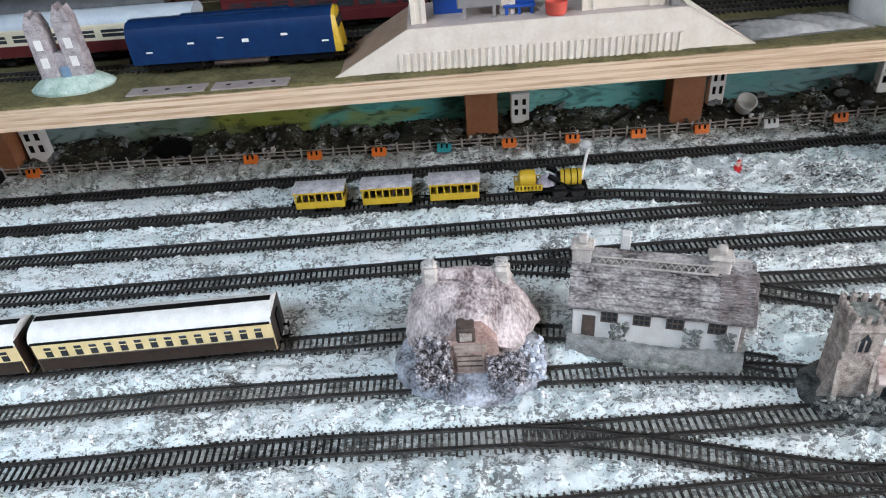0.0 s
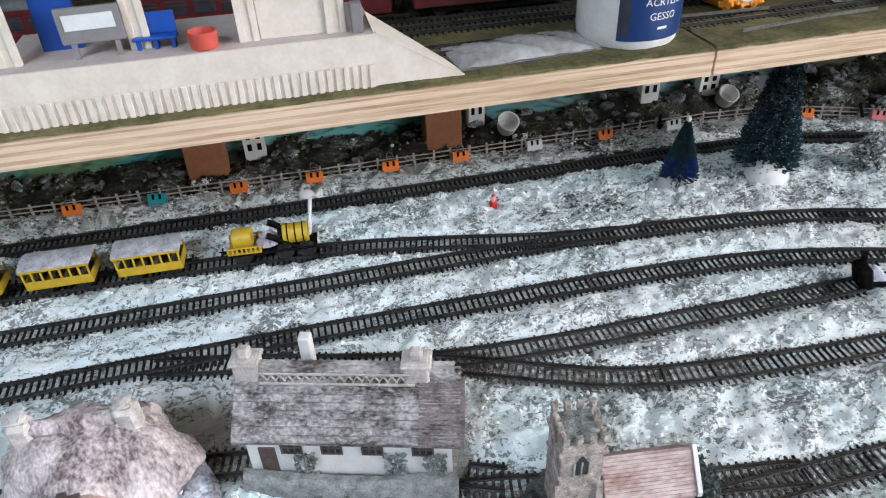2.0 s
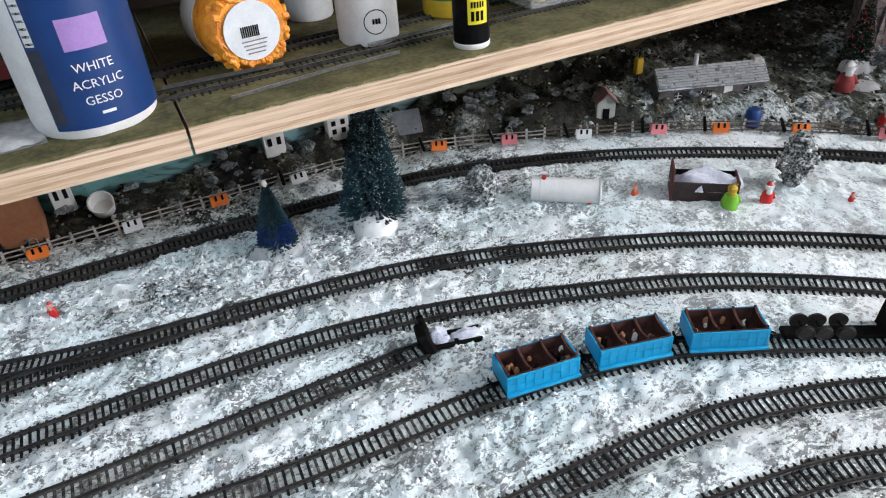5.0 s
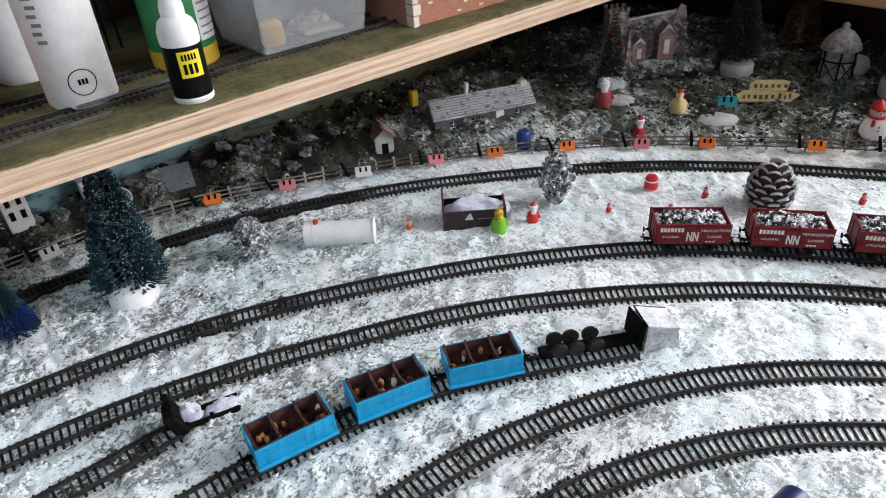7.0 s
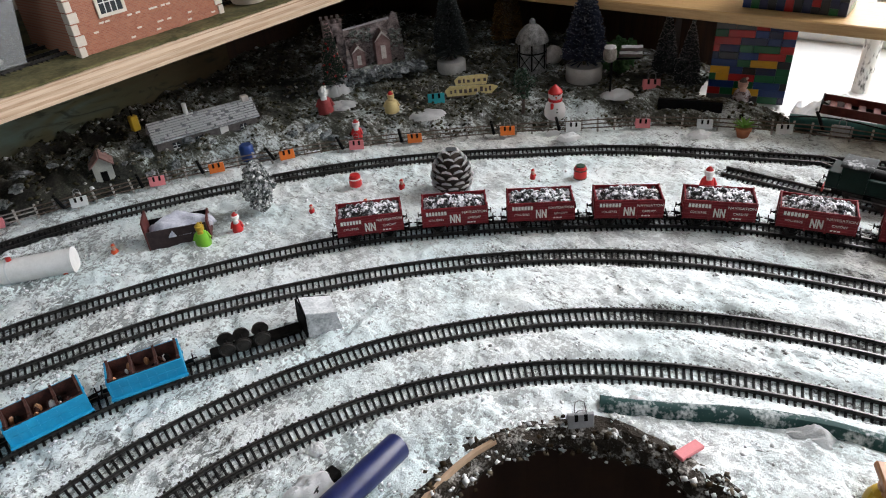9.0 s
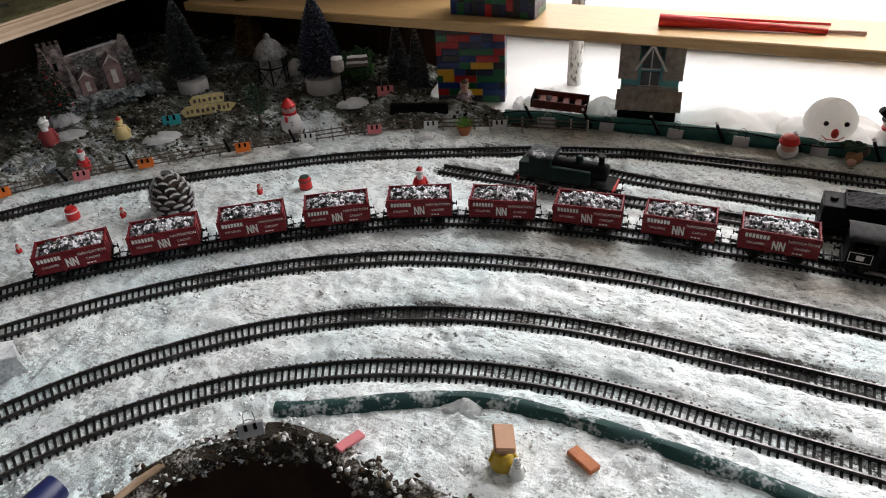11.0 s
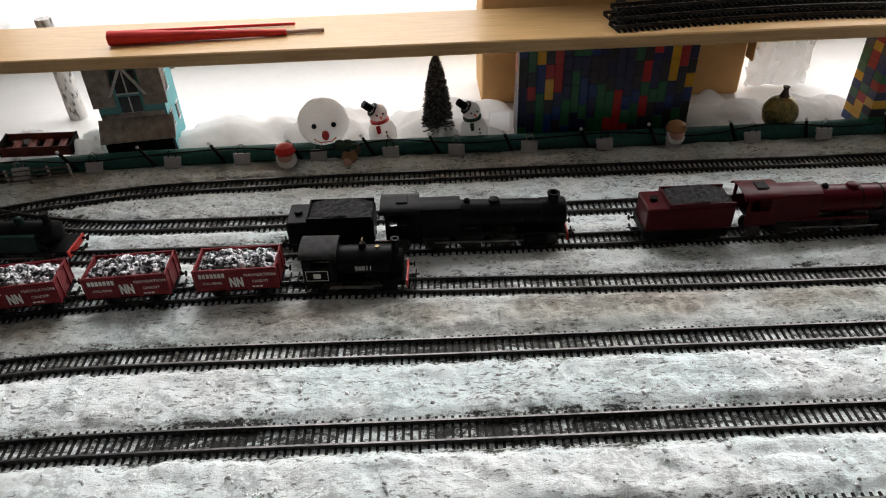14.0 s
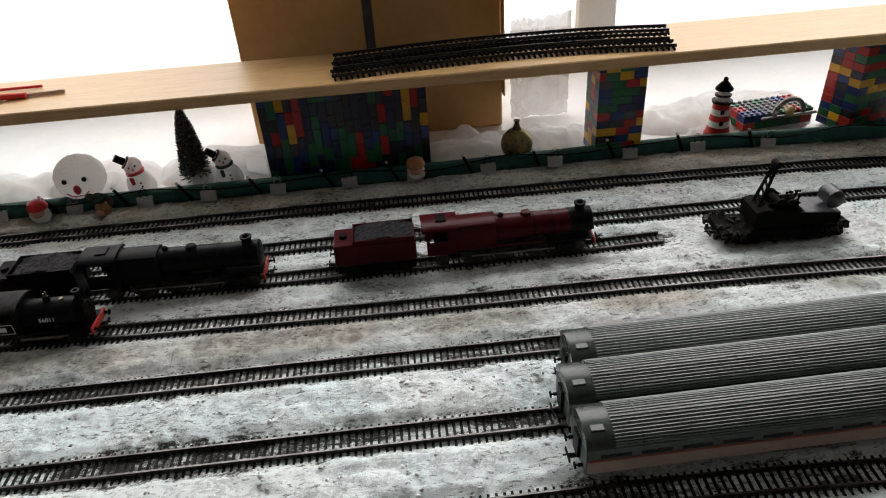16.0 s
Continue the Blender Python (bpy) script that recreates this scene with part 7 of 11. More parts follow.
for k in range(ns + 1):
    s = k * step
    c = FENCE.at(s)
    part("post", POST, None, fence, m=pose(c[0], c[1], 0.001, 0, random.Random(k).uniform(-4, 4), math.degrees(FENCE.heading(s))))
rr = random.Random(8)
for b in range(0, ns, 4):
    s0, s1 = b * step, min(b + 4, ns) * step
    for h in (0.0065, 0.0118, 0.0170):
        pts = [(*FENCE.at(s), h + 0.001 + rr.uniform(-0.0004, 0.0004)) for s in np.linspace(s0, s1, 5)]
        off = 0.0009
        pts = [(x - math.sin(FENCE.heading(s0)) * -off, y - math.cos(FENCE.heading(s0)) * off, z) for x, y, z in pts]
        part("fence_rail", Mesh().tube(pts, 0.00085, 4), FENCEWOOD if s0 < 1.75 else BROWNWIRE, fence)


def binder_clip(m, material, label, group="clips on the fence", handle=None):
    """A folded spring clip with its two wire handles up."""
    t = thing("binder_clip", m, label, "clip", group)
    part("clip_body", Mesh().prism([(-0.0038, 0.0), (-0.0045, 0.0005), (-0.0006, 0.0100), (0.0006, 0.0100), (0.0045, 0.0005), (0.0038, 0.0), (0.0, 0.0085)], -0.0082, 0.0082, "x"), material, t)
    part("clip_back", Mesh().box(-0.0082, 0.0082, -0.0045, -0.0037, -0.0002, 0.0095, 0.0003, pose(0, 0, 0, -16)), material, t)
    for x in (-0.0030, 0.0030):
        part("clip_slot", Mesh().box(x - 0.0011, x + 0.0011, -0.0050, -0.0045, 0.0046, 0.0096, 0.0, pose(0, 0, 0, -16)), DARK, t, "dark slot")
    for q in (-1, 1):
        h = Mesh()
        pts = [(-0.0035, 0, 0.009), (-0.0035, q * 0.002, 0.0125), (-0.0028, q * 0.0035, 0.0165), (0, q * 0.0042, 0.0180), (0.0028, q * 0.0035, 0.0165), (0.0035, q * 0.002, 0.0125), (0.0035, 0, 0.009)]
        part("wire_handle", h.tube(pts, 0.00032, 5), handle or WIRE, t, "bent wire handle")
    return t


CLIPS = [(-0.565, ORANGE), (-0.273, ORANGE), (-0.191, ORANGE), (-0.105, ORANGE), (-0.020, TEAL), (0.063, ORANGE), (0.143, ORANGE), (0.226, ORANGE), (0.307, ORANGE), (0.396, PALE), (0.482, ORANGE), (0.568, PALE),
         (0.735, ORANGE), (0.815, PINK), (0.893, PALE), (0.975, PINK), (1.034, ORANGE), (1.106, ORANGE), (1.170, PINK), (1.224, ORANGE), (1.300, ORANGE), (1.349, PALE), (1.400, PINK), (1.435, PALE), (1.464, PALE)]
CLIP_WORD = {ORANGE: "orange", TEAL: "teal", PALE: "white", PINK: "pink"}
for x, mt in CLIPS:
    s = float(FENCE.s[np.argmin(np.abs(FENCE.p[:, 0] - x))])
    c, h = FENCE.at(s), FENCE.heading(s)
    binder_clip(pose(c[0] + math.sin(h) * 0.0035, c[1] - math.cos(h) * 0.0035, 0.0065, rr.uniform(-6, 6), rr.uniform(-5, 5), math.degrees(h)) @ Matrix.Diagonal((1.12, 1.12, 1.08, 1)), mt, "%s binder clip gripping the fence" % CLIP_WORD[mt])

for k, (x, mt) in enumerate(CLIPS):
    if 0.5 < x < 1.4:
        s = float(FENCE.s[np.argmin(np.abs(FENCE.p[:, 0] - x))]) - 0.017
        c, h = FENCE.at(s), FENCE.heading(s)
        bulb = thing("string_light", pose(c[0] + math.sin(h) * 0.004, c[1] - math.cos(h) * 0.004, 0.008, rr.uniform(-8, 8), rr.uniform(-25, 5), math.degrees(h)), "black string light bulb holder tied to the fence", "string light", "string lights on the fence")
        part("bulb_holder", Mesh().cyl((0, 0, 0), (0, 0, 0.016), 0.0022, 0.0018, 8), BLACK, bulb)
        part("bulb", Mesh().ball((0, 0, 0.0175), 0.0017, 5), DARK, bulb)

# ---------- trees ----------


def bristle_cone(R, H, z0, n, seed, power=0.85, rings=16):
    """Bristles in close rings round a stem, with the little end tufts apart."""
    r, c, tips = random.Random(seed), Mesh(), Mesh()
    for k in range(n):
        q = r.random() ** 0.80
        ring = (math.floor(q * rings) + 0.5 + r.gauss(0, 0.20)) / rings
        q = min(0.995, max(0.0, ring))
        z = z0 + H * q
        rad = R * (1 - q) ** power * r.uniform(0.80, 1.04) + 0.0011
        a = r.uniform(0, 2 * math.pi)
        dz = r.uniform(-0.10, 0.28) * rad
        w = r.uniform(0.0005, 0.0009) * (0.6 + R / 0.03)
        x, y = rad * math.cos(a), rad * math.sin(a)
        nx_, ny_ = -math.sin(a) * w, math.cos(a) * w
        c.add([(0, 0, z), (x + nx_, y + ny_, z + dz), (x * 1.03, y * 1.03, z + dz + w), (x - nx_, y - ny_, z + dz), (x * 0.6, y * 0.6, z + dz * 0.6 - w)], [(0, 1, 2, 3), (0, 4, 1), (0, 3, 4), (1, 4, 3)])
        if k % 5 < 3:
            e = w * r.uniform(0.45, 0.85)
            o = Vector((x * 1.02, y * 1.02, z + dz + w * 0.8))
            tips.add([o + Vector(p) * e for p in ((1, 0, 0), (-0.5, 0.9, 0), (-0.5, -0.9, 0), (0, 0, 0.9))], [(0, 1, 3), (1, 2, 3), (2, 0, 3), (0, 2, 1)])
    core = Mesh().lathe([(R * 0.50, z0 + H * 0.03), (R * 0.42, z0 + H * 0.25), (R * 0.24, z0 + H * 0.6), (0.0008, z0 + H * 0.97)], 12)
    return c, tips, core


def bottle_brush_tree(m, H, R, material, label, tip=None, cotton=0.0, wood=None, base=None, seed=0, n=1500, power=0.85, name="bottle_brush_tree", band=None, frost=None):
    """A twisted-wire tree: rings of fine bristles round a stem."""
    t = thing(name, m, label, "tree", "bottle brush trees")
    st = Mesh().cyl((0, 0, 0), (0, 0, H), R * 0.06 + 0.0008, 0.0006, 8)
    part("stem", st, wood or TIMBER, t)
    r = random.Random(seed)
    c, tips, core = bristle_cone(R, H * 0.92, H * 0.08, int(n * 1.7), seed, power)
    part("bristles", c, material, t)
    part("brush_core", core, material, t)
    if frost:
        tagged(part("frost", tips, frost, t, "white frosted tips"), kind="stuff")
    if band:
        c = Mesh()
        for k in range(420):
            q, a = r.uniform(0.14, 0.40), r.uniform(0, 2 * math.pi)
            rad, w = R * (1 - q) ** 0.85 * r.uniform(0.9, 1.12), 0.0007
            c.add([(0, 0, H * q), (rad * math.cos(a + w / R), rad * math.sin(a + w / R), H * q + 0.004), (rad * math.cos(a), rad * math.sin(a), H * q + 0.006), (rad * math.cos(a - w / R), rad * math.sin(a - w / R), H * q + 0.004)], [(0, 1, 2), (0, 2, 3), (0, 3, 1), (1, 3, 2)])
        part("tinsel_band", c, band, t, "bright blue tinsel")
    if tip:
        part("tip", Mesh().ball((0, 0, H), 0.0030, 6, (0.8, 0.8, 1.3), 0.15, seed + 1), tip, t, "white frosted tip")
    if cotton:
        for k, (dx, dy) in enumerate(((-0.8, -0.35), (0.75, -0.5), (0.05, -0.75))):
            part("cotton_tuft", Mesh().heap(dx * cotton, dy * cotton, 0, 0.015, 0.012, 0.017, seed + 5 + k, 18), COTTON, t, "white cotton wool tuft", True)
    if base:
        part("base", base, COTTON if cotton else WHITE, t, "round white base", True)
    return t


FROST_WHITE = mat("frost_white", (0.50, 0.53, 0.56), (0.86, 0.88, 0.90), 200, 0.8)
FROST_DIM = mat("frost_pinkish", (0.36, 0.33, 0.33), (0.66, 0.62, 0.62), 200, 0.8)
BLUEGREEN = mat("blue_green_bristle", (0.004, 0.020, 0.026), (0.03, 0.085, 0.10), 150, 0.7, bump=0.2)
DARKGREEN = mat("dark_green_bristle", (0.006, 0.022, 0.012), (0.03, 0.07, 0.04), 150, 0.7, bump=0.2)
FROSTED = mat("frosted_bristle", (0.03, 0.04, 0.035), (0.75, 0.77, 0.77), 220, 0.8, bump=0.3, spread=(0.44, 0.60))
TINSEL = mat("dark_blue_tinsel", (0.006, 0.010, 0.06), (0.02, 0.05, 0.45), 160, 0.35, 0.3, 0.2)
bottle_brush_tree(pose(0.515, 0.690, 0.001), 0.074, 0.020, BLUEGREEN, "small dark tree with blue tinsel standing in cotton wool", WHITE, 0.013, seed=1, band=TINSEL)
snowball = Mesh()
snowball.lathe([(0.0215, 0), (0.022, 0.006), (0.0195, 0.014), (0.012, 0.020), (0.002, 0.0225)], 18, pose(-0.004, -0.012, 0))
bottle_brush_tree(pose(0.613, 0.688, 0.0, -4, 3), 0.150, 0.034, BLUEGREEN, "tall blue-green brush tree flecked with frost on white mound", COTTON, 0.0, seed=2, n=3000, base=snowball, frost=mat("blue_frost_fleck", (0.04, 0.10, 0.13), (0.42, 0.52, 0.56), 130, 0.8, spread=(0.46, 0.60)))


def snowy_bush(m, H, R, label, seed, trunk=0.0):
    t = thing("snowy_bush", m, label, "bush", "snowy bushes")
    if trunk:
        part("trunk", Mesh().cyl((0, 0, 0), (0.001, 0, trunk + 0.01), 0.0014, 0.0008, 7), TIMBER, t)
    r = random.Random(seed)
    c = Mesh()
    for k in range(420):
        a, q, w = r.uniform(0, 6.283), r.random(), r.random() ** 0.4
        rad = R * math.sin(math.pi * (0.12 + 0.80 * q)) * w
        s = r.uniform(0.0010, 0.0024)
        c.box(-s, s, -s, s, -s * 0.5, s * 0.5, 0.0, pose(rad * math.cos(a), rad * math.sin(a), trunk + (H - trunk) * q, r.uniform(0, 180), r.uniform(0, 180), 0))
    part("foliage", c, FROSTED, t, "grey-green frosted leaves")
    return t


snowy_bush(pose(0.722, 0.662, 0), 0.044, 0.019, "low snow-covered bush beside the loop", 31)
snowy_bush(pose(1.000, 0.520, 0), 0.064, 0.018, "upright snow-covered bush with thin trunk", 32, 0.008)

# ---------- things lying in the snow ----------


def pine_cone(m):
    t = thing("pine_cone", m, "brown pine cone with snow-white painted scale tips", "pine cone")
    part("core", Mesh().lathe([(0.008, 0.001), (0.014, 0.010), (0.015, 0.020), (0.011, 0.034), (0.003, 0.044)], 14), TIMBER, t, smooth=True)
    BR = mat("cone_scale", (0.025, 0.016, 0.012), (0.06, 0.04, 0.03), 200, 0.7)
    sc = Mesh()
    sc.add([(0, -0.002, 0), (0.009, -0.006, 0.0015), (0.0125, -0.0045, 0.003), (0.0135, 0, 0.0035), (0.0125, 0.0045, 0.003), (0.009, 0.006, 0.0015), (0, 0.002, 0),
            (0, -0.002, -0.0015), (0.009, -0.006, -0.0002), (0.0125, -0.0045, 0.0012), (0.0135, 0, 0.0015), (0.0125, 0.0045, 0.0012), (0.009, 0.006, -0.0002), (0, 0.002, -0.0015)],
           [tuple(range(7)), tuple(range(13, 6, -1))] + [(i, (i + 1) % 7, 7 + (i + 1) % 7, 7 + i) for i in range(7)])
    dark = sc.data("scale", BR)
    tp = Mesh()
    tp.add([(0.0088, -0.0062, 0.0018), (0.0128, -0.0046, 0.0034), (0.0140, 0, 0.0040), (0.0128, 0.0046, 0.0034), (0.0088, 0.0062, 0.0018), (0.0085, 0, 0.0020),
            (0.0128, -0.0046, 0.0008), (0.0140, 0, 0.0012), (0.0128, 0.0046, 0.0008)], [(0, 1, 2, 5), (5, 2, 3, 4), (1, 6, 7, 2), (2, 7, 8, 3), (0, 6, 1), (4, 3, 8)])
    white = tp.data("scale_tip", COTTON)
    k = 0
    for row in range(8):
        z, q = 0.004 + row * 0.0052, math.sin(math.pi * (0.25 + 0.72 * row / 8.0))
        n = 9 if row < 5 else 7 if row < 7 else 5
        for i in range(n):
            a = 360 * (i + 0.5 * (row % 2)) / n
            mm = pose(0, 0, z, 0, 0, a) @ pose(0.0145 * q, 0, 0, 0, -18 - row * 7, 0) @ Matrix.Diagonal((0.95, 1, 1, 1))
            s = part("scale", dark, None, t, m=mm)
            part("scale_tip", white, None, s, "white painted tip")
            k += 1
    return t


pine_cone(pose(1.147, 0.366, 0.0))


def wrapped_cylinder():
    t = thing("cylinder_tank", pose(0.797, 0.622, 0.0135, 0, 0, -38.8), "white cylindrical tank lying in the snow", "tank")
    part("tank_barrel", Mesh().lathe([(0.011, -0.034), (0.0125, -0.0335), (0.0125, 0.0335), (0.011, 0.034)], 26, None, "x"), WHITE, t, smooth=True)
    part("tank_band", Mesh().lathe([(0.0128, -0.026), (0.0128, -0.0245)], 26, None, "x"), PALE, t)
    part("tank_cap", Mesh().lathe([(0.0135, 0.0340), (0.0135, 0.0352), (0.005, 0.0360)], 26, None, "x"), WHITE, t, smooth=True)
    part("filler", Mesh().cyl((-0.022, 0, 0.012), (-0.022, 0, 0.0155), 0.0025, n=10), REDPAINT, t, "small red filler cap")


wrapped_cylinder()


def figure(m, h, coat, label, head=None, hat=None, name="figurine", wide=1.0):
    """A tiny plain figurine, one moulded shape."""
    g = Mesh()
    g.lathe([(0.17 * h * wide, 0), (0.22 * h * wide, 0.04 * h), (0.225 * h * wide, 0.20 * h), (0.21 * h * wide, 0.36 * h), (0.16 * h * wide, 0.56 * h), (0.10 * h, 0.625 * h),
             (0.14 * h, 0.66 * h), (0.165 * h, 0.73 * h), (0.155 * h, 0.795 * h), (0.17 * h, 0.805 * h), (0.17 * h, 0.845 * h), (0.13 * h, 0.86 * h), (0.09 * h, 0.93 * h), (0.03 * h, 0.99 * h), (0.005 * h, h)], 14)
    k0 = len(g.f)
    for q in (-1, 1):
        g.cyl((q * 0.14 * h * wide, 0, 0.54 * h), (q * 0.23 * h * wide, -0.10 * h, 0.32 * h), 0.06 * h, 0.055 * h, 7)
    k1 = len(g.f)
    g.ball((0, -0.12 * h, 0.60 * h), 0.115 * h, 5, (1.0, 0.6, 1.25))
    k2 = len(g.f)
    g.ball((0.10 * h, -0.02 * h, 0.97 * h), 0.05 * h, 4)
    me = g.data(name, coat, True)
    ob = new(name, me)
    ob.matrix_basis = m
    if head:
        me.materials.append(head)
        me.materials.append(hat or coat)
        for i, p in enumerate(me.polygons):
            z = p.center.z / h
            if i >= k1:
                p.material_index = 1
            elif i < k0:
                p.material_index = 2 if z > 0.855 else 1 if z > 0.63 else 0
    return tagged(ob, label, "figurine", "small figurines")


FLESH = plastic("pale_pink_plastic", (0.62, 0.36, 0.28))
ORANGERED = plastic("orange_red_plastic", (0.70, 0.10, 0.03))
RED_P = plastic("red_plastic", (0.60, 0.02, 0.02))
LIMEGREEN = plastic("lime_green_plastic", (0.20, 0.50, 0.03))
for x, y, h, mt, lb in ((0.316, 0.697, 0.017, RED_P, "tiny red figurine standing in the snow"), (0.812, 0.600, 0.012, ORANGERED, "tiny orange-red figurine beside the tank"), (0.860, 0.590, 0.015, ORANGERED, "tiny orange-red figurine in the snow"),
                        (1.066, 0.425, 0.014, ORANGERED, "tiny orange-red figurine in the snow"), (1.121, 0.420, 0.014, RED_P, "tiny red figurine near the pine cone"), (1.028, 0.472, 0.012, RED_P, "tiny red figurine in the snow"), (1.216, 0.303, 0.014, RED_P, "tiny red figurine in the snow")):
    figure(pose(x, y, 0.001, 0, 0, -30), h, mt, lb, FLESH, mt)
figure(pose(0.958, 0.512, 0.001, 0, 0, -35), 0.026, RED_P, "small red and white bearded figurine with red hat", WHITE, RED_P)
figure(pose(1.284, 0.128, 0.001, 0, 0, -60), 0.031, RED_P, "red-coated bearded figurine with red hat on the snow", WHITE, RED_P, wide=1.1)
figure(pose(0.923, 0.525, 0.001, 0, 0, -35), 0.028, LIMEGREEN, "lime green and yellow plastic figurine", YELLOW, YELLOW, wide=1.3)


def small_barrel(m, label, top=None):
    t = thing("barrel", m, label, "barrel", "red barrels")
    part("barrel_body", Mesh().lathe([(0.0062, 0), (0.0072, 0.004), (0.0074, 0.009), (0.0070, 0.014), (0.0060, 0.0175)], 16), RED_P, t, smooth=True)
    for z in (0.0035, 0.0135):
        part("hoop", Mesh().lathe([(0.0076, z), (0.0076, z + 0.0011)], 16), WHITE if not top else top, t)
    part("lid", Mesh().cyl((0, 0, 0.0175), (0, 0, 0.0186), 0.0052, n=14), top or RED_P, t)


small_barrel(pose(1.097, 0.470, 0.0), "bright red barrel standing in the snow")
small_barrel(pose(1.243, 0.257, 0.0), "red barrel with dark green lid in the snow", DARKGREEN)


def derelict_van(m):
    """Dark red goods van without roof, heaped with snow."""
    t = thing("derelict_van", m, "dark red goods van heaped with cotton wool snow", "wagon")
    V = mat("dull_van_red", (0.07, 0.012, 0.012), (0.13, 0.03, 0.025), 150, 0.7)
    part("end_wall", Mesh().box(-0.032, -0.030, -0.014, 0.014, 0.002, 0.036, 0.0004), V, t)
    part("side_wall", Mesh().box(-0.030, 0.030, -0.0145, -0.013, 0.002, 0.024, 0.0004), mat("van_brown_black", (0.018, 0.010, 0.010), (0.05, 0.03, 0.03), 150, 0.8), t)
    part("side_wall", Mesh().box(-0.030, 0.030, 0.013, 0.0145, 0.002, 0.024, 0.0004), BLACK, t)
    part("end_wall", Mesh().box(0.030, 0.032, -0.014, 0.014, 0.002, 0.026, 0.0004), V, t)
    part("floor_board", Mesh().box(-0.030, 0.030, -0.013, 0.013, 0.002, 0.006), BLACK, t)
    part("snow_cover", Mesh().heap(0, 0, 0.016, 0.031, 0.0135, 0.016, 71, 30), mat("mauve_cotton", (0.46, 0.47, 0.56), (0.72, 0.74, 0.80), 120, 0.95, bump=0.9, depth=0.002), t, "pale cotton wool snow", True)


derelict_van(pose(0.917, 0.556, 0.0, 0, 0, -38))


def wrecked_engine(m):
    """Front of a black engine buried at the end of the siding, with cotton smoke."""
    t = thing("wrecked_engine", m, "black engine front half buried in snow with cotton smoke", "locomotive")
    part("front_plate", Mesh().box(-0.006, 0.004, -0.010, 0.010, 0, 0.022, 0.002, pose(0, 0, 0, 0, -18, 0)), DARK, t)
    part("frame_bar", Mesh().box(0.002, 0.040, -0.008, -0.006, 0.003, 0.008, 0.0005).box(0.002, 0.040, 0.006, 0.008, 0.003, 0.008, 0.0005).box(0.018, 0.021, -0.006, 0.006, 0.004, 0.007), DARK, t)
    part("chimney", Mesh().cyl((-0.004, 0.004, 0.020), (-0.007, 0.004, 0.030), 0.0022, 0.0028, 10), DARK, t)
    part("buffer", Mesh().cyl((-0.008, -0.006, 0.010), (-0.012, -0.006, 0.010), 0.0022, n=10), DARK, t)
    part("snow_clump", Mesh().heap(0.006, 0, 0.010, 0.008, 0.007, 0.008, 81, 18), mat("mauve_cotton", (0.62, 0.62, 0.70)), t, "snow on the wreck", True)
    part("smoke_tuft", Mesh().heap(0.028, 0.002, 0.004, 0.013, 0.006, 0.008, 82, 20), mat("mauve_cotton", (0.62, 0.62, 0.70)), t, "pale grey cotton smoke", True)


wrecked_engine(pose(0.583, 0.497, 0.0, 0, 0, -14))


def bogie_wreck(m):
    """Bare black chassis with its wheels in the air and a glassy cab."""
    t = thing("overturned_chassis", m, "bare black chassis lying wheels up beside grey cab", "chassis")
    part("chassis_beam", Mesh().box(-0.040, 0.036, -0.006, 0.006, 0.003, 0.008, 0.001), DARK, t)
    for x in (-0.026, -0.013, 0.003):
        for q in (-1, 1):
            part("wheel", WHEEL_S, None, t, m=pose(x, q * 0.0078, 0.0115, 0, 0, 0 if q < 0 else 180))
        part("axle", Mesh().cyl((x, -0.008, 0.0115), (x, 0.008, 0.0115), 0.001, n=7), DARK, t)
    FROSTCAB = mat("frosted_grey", (0.28, 0.30, 0.31), (0.72, 0.74, 0.75), 70, 0.35, spread=(0.4, 0.62))
    part("cab_front", Mesh().box(0.037, 0.0386, -0.0135, 0.0125, 0.0, 0.0285, 0.0004, pose(0, 0, 0, 0, 4, 6)), DARK, t)
    part("cab_side", Mesh().prism([(0.040, 0.001), (0.069, 0.001), (0.066, 0.020), (0.041, 0.0275)], -0.0130, -0.0118, "y"), FROSTCAB, t, "grey cab side dusted with snow")
    part("cab_side", Mesh().prism([(0.040, 0.001), (0.069, 0.001), (0.066, 0.020), (0.041, 0.0275)], 0.0108, 0.0120, "y"), FROSTCAB, t)
    part("cab_back", Mesh().box(0.0655, 0.0668, -0.0117, 0.0107, 0.001, 0.0200), FROSTCAB, t)
    part("cab_roof", Mesh().prism([(0.0405, 0.0280), (0.0405, 0.0292), (0.0670, 0.0212), (0.0670, 0.0200)], -0.0135, 0.0125, "y"), mat("icy_roof", (0.42, 0.45, 0.47), (0.82, 0.84, 0.85), 80, 0.3, spread=(0.4, 0.6)), t, "icy pale cab roof")
    part("roof_edge", Mesh().tube([(0.0400, -0.0135, 0.0290), (0.0400, 0.0125, 0.0290), (0.0672, 0.0125, 0.0208)], 0.0008, 5), DARK, t)


bogie_wreck(pose(0.853, 0.352, 0.0, 0, 0, -30) @ Matrix.Diagonal((1, 1, 0.92, 1)))


